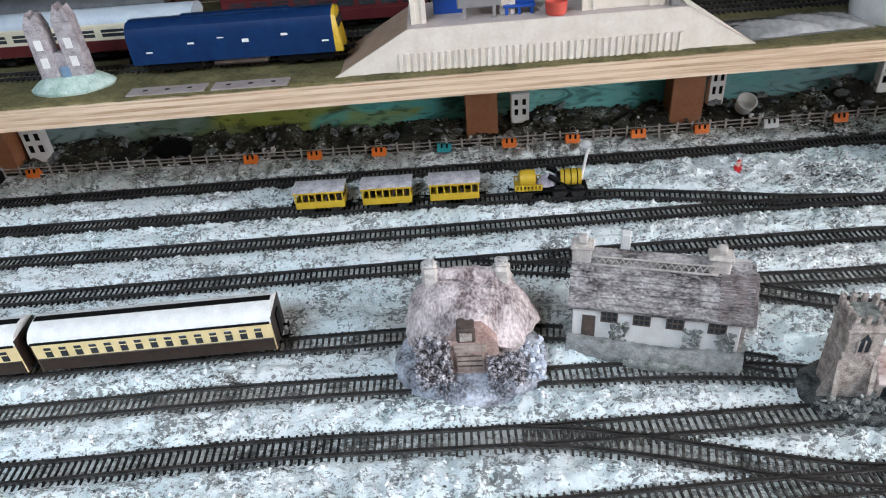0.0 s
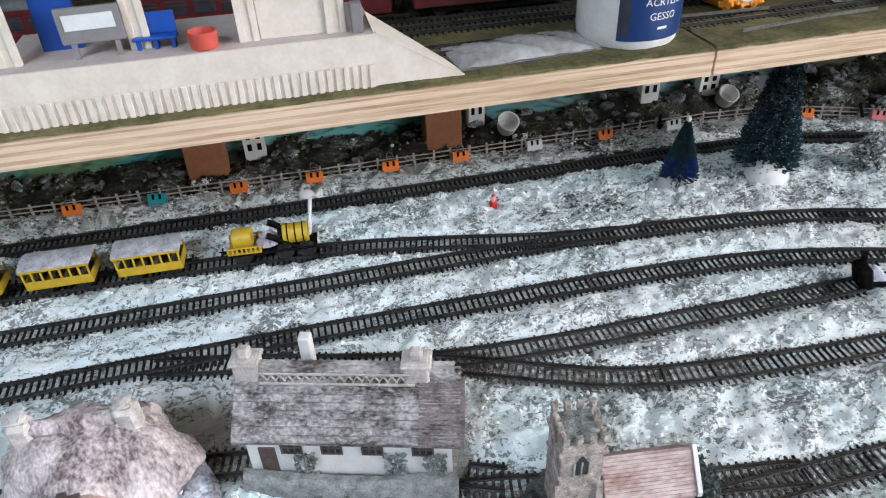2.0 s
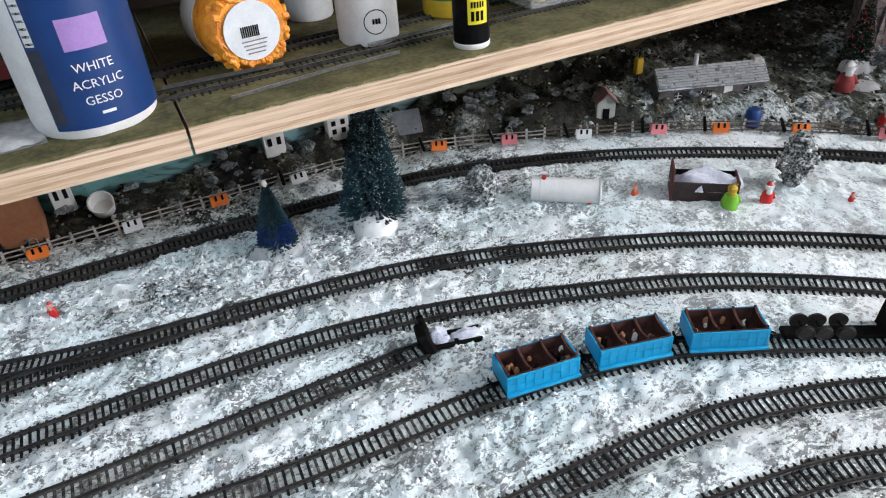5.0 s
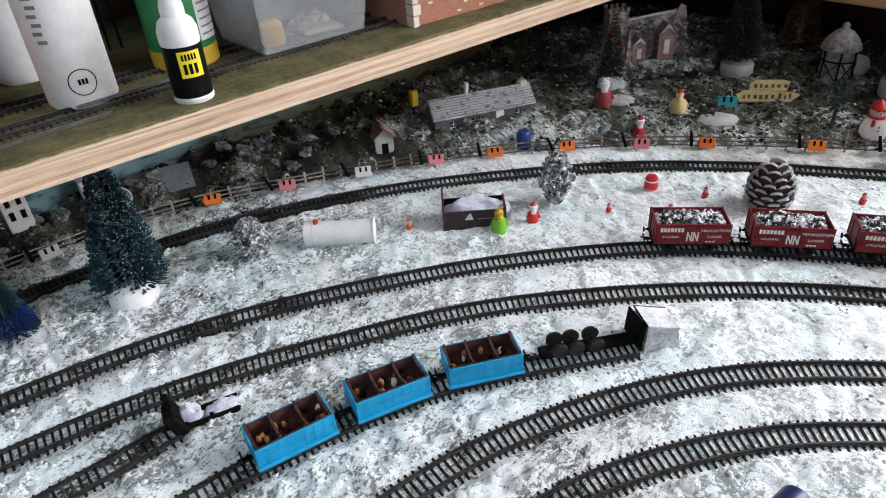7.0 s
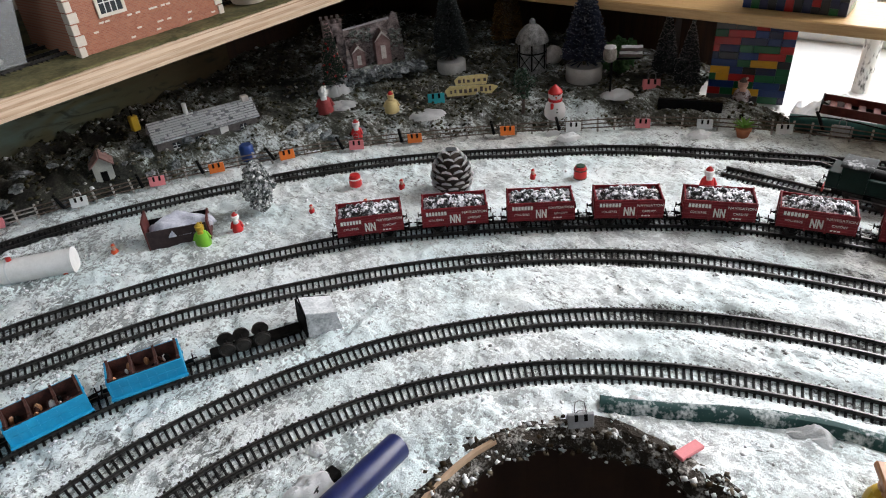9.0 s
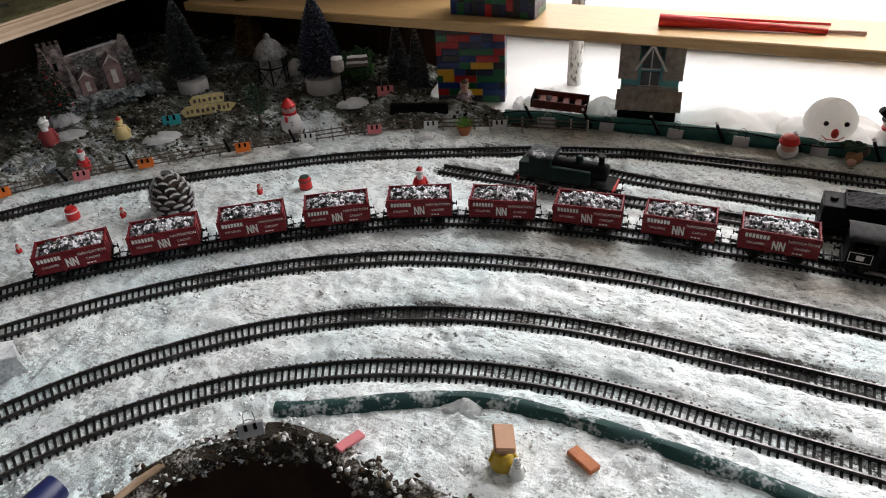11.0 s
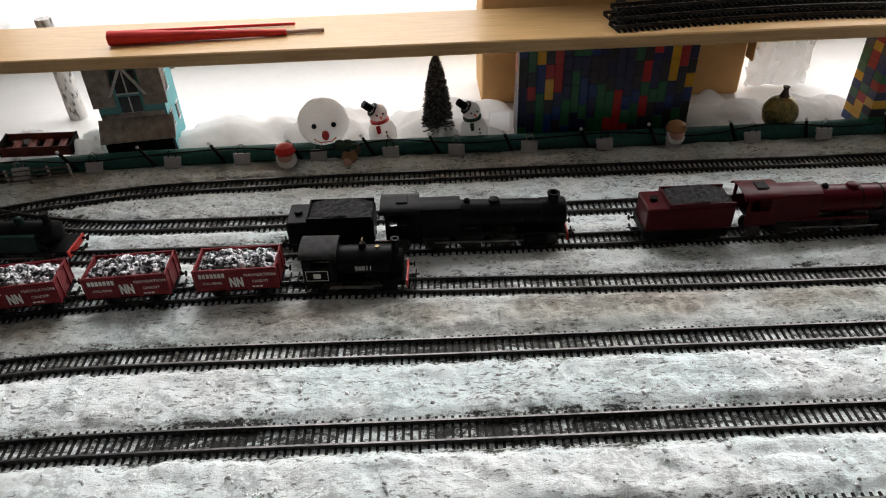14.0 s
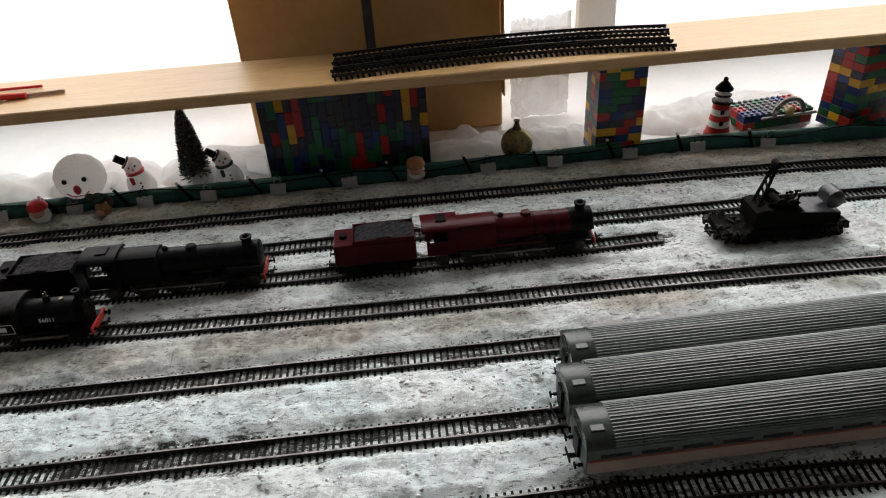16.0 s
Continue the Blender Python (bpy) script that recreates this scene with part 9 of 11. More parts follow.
for k in range(12):
    q = Mesh()
    v = []
    for i in range(5):
        a = radians(-70 + 54 * i / 4)
        for z in (0.026 + k * 0.0062, 0.0275 + k * 0.0062):
            v.append((0.0287 * math.cos(a), 0.0287 * math.sin(a), z))
    part("print_line", q.add(v, [(2 * i, 2 * i + 2, 2 * i + 3, 2 * i + 1) for i in range(4)]), GRYP, t)

# translucent storage tub
HAZE = bpy.data.materials.new("hazy_plastic")
HAZE.use_nodes = True
hb = HAZE.node_tree.nodes["Principled BSDF"]
hb.inputs["Base Color"].default_value = (0.42, 0.44, 0.45, 1)
hb.inputs["Roughness"].default_value = 0.35
hb.inputs["Alpha"].default_value = 0.32
t = thing("plastic_tub", pose(0.822, 0.695, SZ + 0.0045, 0, 0, 2), "cloudy translucent plastic storage tub with clutter inside", "tub")
def wall_quad(p):
    return Mesh().add(p + [(x * 0.985, y * 0.985, z) for x, y, z in p], [(0, 1, 2, 3), (7, 6, 5, 4), (0, 4, 5, 1), (1, 5, 6, 2), (2, 6, 7, 3), (3, 7, 4, 0)])
bx, by, tx, ty, th = 0.052, 0.042, 0.062, 0.052, 0.085
part("tub_front", wall_quad([(-bx, -by, 0), (bx, -by, 0), (tx, -ty, th), (-tx, -ty, th)]), HAZE, t)
part("tub_back", wall_quad([(-bx, by, 0), (bx, by, 0), (tx, ty, th), (-tx, ty, th)]), HAZE, t)
part("tub_side", wall_quad([(-bx, -by, 0), (-bx, by, 0), (-tx, ty, th), (-tx, -ty, th)]), HAZE, t)
part("tub_side", wall_quad([(bx, -by, 0), (bx, by, 0), (tx, ty, th), (tx, -ty, th)]), HAZE, t)
part("tub_base", Mesh().box(-bx, bx, -by, by, 0, 0.0012), HAZE, t)
part("tub_rim", Mesh().tube([(-tx, -ty, th), (tx, -ty, th), (tx, ty, th), (-tx, ty, th), (-tx, -ty, th)], 0.002, 6), HAZE, t)
single("yellow_tub_toy", Mesh().lathe([(0.010, 0), (0.011, 0.004), (0.010, 0.018), (0.006, 0.022)], 16), mat("amber_plastic", (0.80, 0.45, 0.08), (0.88, 0.55, 0.12), 100, 0.4), pose(0.790, 0.672, SZ + 0.006), "amber yellow plastic piece inside the tub", "toy piece", smooth=True)
single("tub_tray", lumps(Mesh().box(-0.022, 0.022, -0.018, 0.018, 0, 0.006, 0.003), 8, (-0.018, 0.018, -0.012, 0.012, 0.005, 0.012), 0.004, 0.008, 55), mat("beige_plastic", (0.45, 0.38, 0.30), (0.55, 0.48, 0.40), 80, 0.4), pose(0.838, 0.680, SZ + 0.006), "beige moulded tray inside the tub", "tray")


def brick_house(m):
    """Red brick card station house; its front is at y=0."""
    t = thing("brick_house", m, "red brick card house with stone quoins and sash windows", "house")
    mm = bpy.data.materials.new("printed_brick")
    mm.use_nodes = True
    nn, ll = mm.node_tree.nodes, mm.node_tree.links
    tcx = nn.new("ShaderNodeTexCoord")
    mp = nn.new("ShaderNodeMapping")
    mp.inputs["Rotation"].default_value = (radians(90), 0, 0)
    bt = nn.new("ShaderNodeTexBrick")
    bt.inputs["Color1"].default_value, bt.inputs["Color2"].default_value, bt.inputs["Mortar"].default_value = (0.30, 0.095, 0.05, 1), (0.40, 0.15, 0.08, 1), (0.34, 0.20, 0.14, 1)
    bt.inputs["Scale"].default_value, bt.inputs["Mortar Size"].default_value, bt.inputs["Brick Width"].default_value, bt.inputs["Row Height"].default_value = 140, 0.018, 0.5, 0.2
    ll.new(tcx.outputs["Object"], mp.inputs[0])
    ll.new(mp.outputs[0], bt.inputs["Vector"])
    ll.new(bt.outputs[0], nn["Principled BSDF"].inputs["Base Color"])
    nn["Principled BSDF"].inputs["Roughness"].default_value = 0.7
    W, H = 0.172, 0.15
    part("wall", Mesh().box(0, W, 0, 0.10, 0, H, 0.0005), mm, t, "printed red brick")
    for k in range(14):
        for x0 in (-0.0008, W - (0.009 if k % 2 else 0.006)):
            part("quoin", Mesh().box(x0, x0 + (0.0098 if k % 2 else 0.0068), -0.0012, 0.010, k * 0.0107 + 0.0003, k * 0.0107 + 0.0098, 0.0004), CREAM, t)
    rnd3 = random.Random(6)
    for k in range(46):
        x, z = rnd3.uniform(0.014, W - 0.016), 0.004 + 0.0072 * rnd3.randint(0, 12)
        if not any(a - 0.004 < x < b + 0.002 and z > 0.03 for a, b in ((0.030, 0.058), (0.074, 0.100), (0.124, 0.150))):
            part("pale_brick", Mesh().box(x, x + 0.0050, -0.0005, 0.0004, z, z + 0.0018), CREAM, t)
    for x0, x1, z0, z1 in ((0.032, 0.056, 0.034, 0.085), (0.076, 0.098, 0.042, 0.085), (0.126, 0.148, 0.048, 0.085)):
        w = part("window", Mesh().box(x0, x1, -0.0010, 0.001, z0, z1, 0.0002), GLASSY, t, "dark sash window")
        part("window_surround", Mesh().box(x0 - 0.003, x0, -0.0018, 0.0005, z0 - 0.003, z1 + 0.003).box(x1, x1 + 0.003, -0.0018, 0.0005, z0 - 0.003, z1 + 0.003).box(x0, x1, -0.0018, 0.0005, z0 - 0.003, z0), CREAM, w)
        for q in (0.25, 0.5, 0.75):
            part("glazing_bar", Mesh().box(x0 + (x1 - x0) * q - 0.0004, x0 + (x1 - x0) * q + 0.0004, -0.0015, -0.001, z0, z1), WHITE, w)
        for q in (0.2, 0.4, 0.6, 0.8):
            part("glazing_bar", Mesh().box(x0, x1, -0.0015, -0.001, z0 + (z1 - z0) * q - 0.0004, z0 + (z1 - z0) * q + 0.0004), WHITE, w)
    part("roof", Mesh().prism([(-0.006, H), (0.106, H), (0.05, H + 0.045)], -0.006, W + 0.006, "x"), SLATE, t)


brick_house(pose(0.917, 0.632, SZ - 0.001, 0, 0, 1.0))
single("shallow_dish", Mesh().lathe([(0.016, 0), (0.020, 0.001), (0.024, 0.010), (0.022, 0.0102), (0.018, 0.003)], 22), CREAM, pose(1.135, 0.645, SZ), "cream shallow dish beside the brick house", "dish", smooth=True)
single("grey_column", Mesh().box(-0.012, 0.012, -0.010, 0.010, 0, 0.14, 0.001), mat("pale_grey_board", (0.36, 0.37, 0.38), (0.45, 0.46, 0.47), 30, 0.6), pose(0.846, 0.770, SZ), "pale grey upright board at the back", "board")
for k, (x, y, a) in enumerate(((0.60, 0.625, 4), (0.54, 0.618, 9), (0.50, 0.652, -2), (0.66, 0.655, 6))):
    single("loose_rail", Mesh().box(-0.045 + 0.012 * (k == 0), 0.045 - 0.012 * (k == 0), -0.0007, 0.0007, 0, 0.0024), WIRE, pose(x, y, SZ + 0.0005 + 0.0028 * (k > 1), 0, 0, a), "loose length of bright model rail", "rail", "loose rails")
for k in range(5):
    single("leaning_rail", Mesh().cyl((0, 0, 0), (0.010, 0.05, 0.16), 0.0012, n=6), DARK, pose(0.652 + k * 0.011, 0.80, SZ), "dark length of rail leaning on the wall", "rail", "leaning rails")
# ---------- the bank under the shelf ----------


def on_bank(x, y, rz=0.0, sink=0.002, rx=0.0, ry=0.0):
    return pose(x, y, bank_z(x, y) - sink, rx, ry, rz)


def paper_house(m, w, h, label):
    """A tiny white house front with black window openings."""
    t = thing("paper_house", m, label, "toy house", "white paper houses")
    part("house_block", Mesh().box(-w / 2, w / 2, -0.006, 0.006, 0, h, 0.0006), WHITE, t)
    for x in (-w * 0.22, w * 0.22):
        for z in (h * 0.3, h * 0.64):
            part("window", Mesh().box(x - w * 0.10, x + w * 0.10, -0.0066, -0.0058, z, z + h * 0.2), BLACK, t)
    part("roof", Mesh().box(-w / 2 - 0.0008, w / 2 + 0.0008, -0.0072, 0.0072, h, h + 0.002, 0.0005), PALE, t)


for x, y, w, h in ((-0.575, 0.852, 0.030, 0.050), (0.082, 0.856, 0.024, 0.040), (0.338, 0.852, 0.020, 0.052), (0.560, 0.856, 0.024, 0.046), (0.635, 0.850, 0.026, 0.030)):
    paper_house(on_bank(x, y, 2), w, h, "small white paper house with black windows")
for x, y in ((0.372, 0.838), (0.652, 0.835)):
    single("white_cup", Mesh().lathe([(0.009, 0), (0.011, 0.002), (0.013, 0.018), (0.0115, 0.018), (0.0095, 0.003)], 18), WHITE, on_bank(x, y, 0, -0.004, 35), "small white paper cup tipped on the bank", "cup", "white cups", True)
for x, y, a in ((-0.255, 0.826, 10), (0.385, 0.824, -8), (0.020, 0.822, 0)):
    g = Mesh()
    g.box(-0.009, 0.009, -0.003, 0.003, 0.006, 0.013, 0.0018)
    g.box(0.007, 0.013, -0.002, 0.002, 0.010, 0.015, 0.0012)
    for px in (-0.007, 0.006):
        for py in (-0.002, 0.002):
            g.box(px - 0.0008, px + 0.0008, py - 0.0008, py + 0.0008, 0, 0.007)
    single("animal_figurine", g, mat("black_white_plastic", (0.02, 0.02, 0.02), (0.78, 0.78, 0.76), 110, 0.5, spread=(0.46, 0.52)), on_bank(x, y, a, 0.001), "tiny black and white animal figurine on the bank", "figurine", "animal figurines")
t = thing("tunnel_mouth", on_bank(-0.385, 0.835, 3), "dark oval tunnel mouth in the bank", "tunnel")
part("tunnel_opening", Mesh().lathe([(0.026, -0.004), (0.026, 0.004)], 24, pose(0, 0, 0.012) @ Matrix.Diagonal((1, 1, 0.55, 1)), "y"), BLACK, t)
t = thing("toy_truck", pose(-0.640, 0.783, 0.002, 0, 0, 4), "red and dark toy truck beside the track", "truck")
part("truck_bed", Mesh().box(-0.040, 0.022, -0.013, 0.013, 0.007, 0.017, 0.001), mat("brick_red_plastic", (0.32, 0.05, 0.025), (0.42, 0.08, 0.04), 120, 0.5), t)
part("truck_cab", Mesh().box(0.024, 0.042, -0.013, 0.013, 0.006, 0.022, 0.0025), DARK, t)
for x in (-0.026, 0.030):
    for q in (-1, 1):
        part("wheel", WHEEL_S, None, t, m=pose(x, q * 0.012, 0.006, 0, 0, 0 if q < 0 else 180))
rk = random.Random(77)
ROCKS = mat("painted_stone", (0.040, 0.048, 0.048), (0.34, 0.37, 0.38), 90, 0.85, bump=0.9, depth=0.002, rand=0.3, spread=(0.40, 0.64))
ROCK_MESHES = []
for k in range(6):
    g = Mesh().ball((0, 0, 0), 0.010, 5, (1.4, 0.9, 0.7), 0.30, 900 + k)
    ROCK_MESHES.append(g.data("rock", ROCKS))
for k in range(150):
    x = rk.uniform(-0.6, 1.22)
    line_y = float(np.interp(x, FENCE.p[:, 0], FENCE.p[:, 1]))
    y = line_y + rk.uniform(0.016, max(0.02, min(0.10, 0.866 - line_y)))
    if y > 0.866:
        continue
    s = rk.uniform(0.40, 1.05) * (0.75 if x < 0.5 else 1.0)
    ob = new("rock", ROCK_MESHES[k % 6])
    ob.matrix_basis = pose(x, y, bank_z(x, y) + 0.001, rk.uniform(-30, 30), rk.uniform(-30, 30), rk.uniform(0, 360)) @ Matrix.Diagonal((s, s, s * 0.8, 1))
    tagged(ob, "grey painted plaster rock on the bank", "rock", "bank rocks")
single("grey_slab", Mesh().box(-0.034, 0.034, -0.001, 0.001, 0, 0.030, 0.0004), mat("slate_card", (0.13, 0.15, 0.17), (0.22, 0.24, 0.26), 60, 0.7), on_bank(0.700, 0.832, -12, 0.002, -38), "flat grey card slab leaning on the bank", "card")

# ---------- the corner village ----------


def stone_hut(m):
    t = thing("stone_hut", m, "low dark stone hut with snowy slate roof", "hut")
    HUT = mat("dark_hut_stone", (0.06, 0.052, 0.052), (0.15, 0.135, 0.13), 150, 0.85, bump=0.6, depth=0.001)
    part("wall", Mesh().box(-0.069, 0.069, -0.018, 0.018, 0, 0.036, 0.0008), HUT, t)
    for x in (-0.069, 0.067):
        part("gable", Mesh().prism([(-0.018, 0.0362), (0.018, 0.0362), (0, 0.053)], x, x + 0.002, "x"), HUT, t)
    SNR = mat("snowy_slates", (0.12, 0.125, 0.135), (0.70, 0.72, 0.74), 90, 0.8, bump=0.6, depth=0.0012, spread=(0.38, 0.58), stretch=(0.4, 1, 1))
    part("roof", Mesh().prism([(-0.022, 0.0325), (-0.022, 0.0350), (0, 0.0575), (0.022, 0.0350), (0.022, 0.0325), (0, 0.0545)], -0.072, 0.072, "x"), SNR, t, "grey slates dusted with snow")
    rh = random.Random(15)
    SLT = mat("dark_slate", (0.10, 0.105, 0.115), (0.48, 0.49, 0.51), 120, 0.8, rand=0.3)
    for k in range(8):
        q = (k + 0.5) / 8
        course = Mesh()
        x = -0.0715 - rh.uniform(0, 0.004)
        while x < 0.0715:
            w = rh.uniform(0.0055, 0.0075)
            a, b = max(x, -0.0715), min(x + w - 0.0004, 0.0715)
            if b > a:
                course.box(a, b, -0.0021, 0.0021, 0, 0.0010 + rh.uniform(0, 0.0004), 0, pose(0, -0.0222 + 0.022 * q, 0.0353 + 0.0225 * q, 40))
            x += w
        x = -0.0712
        while x < 0.0705:
            w = rh.uniform(0.008, 0.030)
            b = min(x + w, 0.0712)
            part("slate_snow", Mesh().box(x, b, -0.0015 + rh.uniform(0, 0.0008), 0.0021, 0.0011, 0.0019, 0.0003, pose(0, -0.0222 + 0.022 * q, 0.0353 + 0.0225 * q, 40)), COTTON, t, "snow lying on the slates")
            x = b + rh.choice((0.0006, 0.002, 0.006))
        tagged(part("slate_course", course, SLT, t), kind="stuff")
    part("flue", Mesh().cyl((-0.018, 0, 0.050), (-0.018, 0, 0.076), 0.0030, n=12), PALE, t, "pale stove flue")
    part("chimney", Mesh().box(0.057, 0.067, -0.005, 0.005, 0.046, 0.064, 0.0008), PALESTONE, t)
    part("door", Mesh().box(0.016, 0.027, -0.0192, -0.0175, 0.004, 0.0300, 0.0003), LIME, t, "white door")
    for x in (-0.044, -0.014, 0.048):
        w = part("window", Mesh().box(x - 0.0045, x + 0.0045, -0.0188, -0.0175, 0.017, 0.026, 0.0002), GLASSY, t)
        part("window_frame", Mesh().box(x - 0.0052, x + 0.0052, -0.0194, -0.0186, 0.0162, 0.0172).box(x - 0.0004, x + 0.0004, -0.0194, -0.0188, 0.017, 0.026).box(x - 0.0045, x + 0.0045, -0.0194, -0.0188, 0.0212, 0.0218), PALE, w, "white glazing bars")


stone_hut(pose(1.073, 0.716, 0.012, 0, 0, -21) @ Matrix.Diagonal((0.96, 1, 0.80, 1)))


def kennel(m):
    t = thing("wooden_kennel", m, "small pale wooden kennel with reddish roof", "kennel")
    WD = mat("pale_wash_wood", (0.34, 0.36, 0.32), (0.50, 0.52, 0.48), 120, 0.8)
    part("kennel_wall", Mesh().prism([(-0.011, 0), (0.011, 0), (0.011, 0.020), (0, 0.030), (-0.011, 0.020)], -0.010, 0.012, "y"), WD, t)
    part("kennel_door", Mesh().box(-0.004, 0.004, -0.0108, -0.0098, 0, 0.013, 0.0003), BLACK, t)
    for q in (-1, 1):
        part("roof_slope", Mesh().box(0, 0.018, -0.014, 0.015, 0, 0.0016, 0.0003, pose(0, 0, 0.0318) @ pose(0, 0, 0, 0, 42, 0) if q > 0 else pose(0, 0, 0.0318, 0, 0, 180) @ pose(0, 0, 0, 0, 42, 0)), mat("dull_red_felt", (0.20, 0.09, 0.07), (0.36, 0.24, 0.22), 120, 0.8), t)


kennel(pose(0.943, 0.748, 0.012, 0, 0, -25))
single("blue_can", Mesh().lathe([(0.008, 0), (0.009, 0.002), (0.009, 0.018), (0.007, 0.021)], 16), plastic("deep_blue", (0.012, 0.05, 0.22)), pose(1.078, 0.642, 0.004), "small deep blue can beside the fence", "can", smooth=True)
t = thing("yellow_lamp_post", pose(1.010, 0.770, 0.012), "yellow lamp on a thin dark post", "lamp")
part("lamp_post", Mesh().cyl((0, 0, 0), (0, 0, 0.060), 0.001, n=7), DARK, t)
part("lamp_body", Mesh().box(-0.005, 0.005, -0.004, 0.004, 0.032, 0.052, 0.001), YELLOW, t)


def corner_castle(m):
    t = thing("castle_ruin", m, "grey castle ruin with tower and broken wall dusted with snow", "castle")
    CS = mat("dark_castle_stone", (0.055, 0.042, 0.040), (0.44, 0.37, 0.355), 150, 0.85, bump=1.0, depth=0.0018, spread=(0.38, 0.66))
    part("tower", Mesh().box(-0.040, -0.018, -0.011, 0.011, 0, 0.082, 0.001), CS, t)
    for k in range(4):
        part("battlement", Mesh().box(-0.0405 + k * 0.0064, -0.0372 + k * 0.0064, -0.0115, -0.0075, 0.082, 0.088, 0.0004), CS, t)
        part("battlement", Mesh().box(-0.0405 + k * 0.0064, -0.0372 + k * 0.0064, 0.0075, 0.0115, 0.082, 0.088, 0.0004), CS, t)
    part("broken_wall", Mesh().prism([(-0.018, 0), (0.055, 0), (0.054, 0.040), (0.050, 0.078), (0.044, 0.082), (0.040, 0.071), (0.020, 0.068), (0.0, 0.065), (-0.018, 0.062)], 0.004, 0.009, "y").crag(0.0008, 0.008, 21), CS, t)
    part("wall_snow", Mesh().tube([(-0.017, 0.0065, 0.0625), (0.0, 0.0065, 0.0655), (0.020, 0.0065, 0.0685), (0.040, 0.0065, 0.0715)], 0.0022, 7, 0.3, 4), GREYROOF2, t, "snow on the wall top")
    part("moss_patch", shrub(60, (-0.012, 0.016, 0.0005, 0.0035, 0.040, 0.062), 0.0020, 92), GRASSY, t, "frosted moss on the wall")
    part("moss_patch", shrub(50, (0.036, 0.052, 0.0005, 0.0035, 0.020, 0.055), 0.0020, 93), GRASSY, t)
    part("buttress", Mesh().prism([(-0.020, 0), (-0.010, 0), (-0.018, 0.055)], -0.018, -0.008, "y"), CS, t)
    for x, wd, h in ((-0.004, 0.0075, 0.042), (0.026, 0.009, 0.060)):
        part("gabled_bay", Mesh().prism([(x - wd, 0.006), (x + wd, 0.006), (x + wd, h * 0.72), (x, h), (x - wd, h * 0.72)], -0.014, 0.004, "y"), mat("dusky_pink_stone", (0.13, 0.07, 0.065), (0.30, 0.20, 0.19), 130, 0.85), t, "dusky pink gabled bay")
        part("bay_window", Mesh().box(x - wd * 0.32, x + wd * 0.32, -0.0148, -0.0138, h * 0.26, h * 0.62), PALESTONE, t)
        part("bay_coping", Mesh().prism([(x - wd - 0.001, h * 0.72), (x, h + 0.001), (x + wd + 0.001, h * 0.72), (x, h - 0.004)], -0.0152, -0.0135, "y"), PALESTONE, t)
    part("slit_window", Mesh().box(-0.031, -0.027, -0.0118, -0.0108, 0.050, 0.062), BLACK, t)
    part("rubble", Mesh().heap(0.008, -0.020, -0.004, 0.050, 0.014, 0.014, 91, 30), GRASSY, t, "snowy rubble", True)
    part("rubble_slope", shrub(260, (-0.045, 0.070, -0.040, -0.014, -0.008, 0.006), 0.0034, 94), ROCKS, t, "broken grey stones dusted with snow")


corner_castle(pose(1.312, 0.652, bank_z(1.318, 0.648) + 0.001, 0, 0, -36) @ Matrix.Diagonal((1.22, 1.15, 0.88, 1)))
tr = bottle_brush_tree(pose(1.255, 0.652, bank_z(1.255, 0.652) - 0.002), 0.096, 0.019, DARKGREEN, "frosted brush tree with red baubles near the castle", None, 0.012, seed=41, n=1200, frost=mat("pinkish_frost", (0.40, 0.20, 0.19), (0.80, 0.62, 0.60), 200, 0.8))
for k in range(30):
    a, q = rk.uniform(0, 6.28), rk.uniform(0.05, 0.80)
    part("bauble", Mesh().ball((0.019 * (1 - q) * math.cos(a), 0.019 * (1 - q) * math.sin(a), 0.010 + 0.085 * q), 0.0015, 5), RED_P, tr, "tiny red bauble", True)


def pot_tree(m, R, H, PR, PH, material, label, seed, frost=None):
    base = Mesh()
    base.lathe([(PR * 0.95, 0), (PR, 0.002), (PR, PH - 0.002), (PR * 0.94, PH)], 26)
    t = thing("potted_tree", m, label, "tree", "potted brush trees")
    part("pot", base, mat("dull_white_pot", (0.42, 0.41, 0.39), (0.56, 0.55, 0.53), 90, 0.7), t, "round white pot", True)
    part("stem", Mesh().cyl((0, 0, PH), (0, 0, PH + H), 0.0022, 0.0008, 8), TIMBER, t)
    c, tips, core = bristle_cone(R, H * 0.95, PH + H * 0.06, 2300, seed, 0.70)
    part("bristles", c, material, t)
    part("brush_core", core, material, t)
    if frost:
        tagged(part("frost", tips, frost, t, "pale frosted tips"), kind="stuff")


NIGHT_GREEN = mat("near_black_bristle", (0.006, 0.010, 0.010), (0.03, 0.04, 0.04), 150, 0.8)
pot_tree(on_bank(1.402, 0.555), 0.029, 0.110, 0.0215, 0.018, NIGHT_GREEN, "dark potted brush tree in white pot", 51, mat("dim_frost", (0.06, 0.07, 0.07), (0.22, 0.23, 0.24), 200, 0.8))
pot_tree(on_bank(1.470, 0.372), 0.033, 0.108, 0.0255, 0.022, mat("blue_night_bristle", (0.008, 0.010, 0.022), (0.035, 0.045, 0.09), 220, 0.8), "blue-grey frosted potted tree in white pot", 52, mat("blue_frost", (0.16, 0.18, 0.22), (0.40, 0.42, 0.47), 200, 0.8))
bottle_brush_tree(on_bank(1.520, 0.532), 0.125, 0.027, mat("bronze_tinsel", (0.04, 0.022, 0.008), (0.32, 0.20, 0.07), 160, 0.35, 0.6, 0.2), "bronze glitter tree at the back", seed=53, n=1300, frost=mat("gold_glitter", (0.5, 0.34, 0.10), (0.8, 0.6, 0.3), 160, 0.3, 0.7))
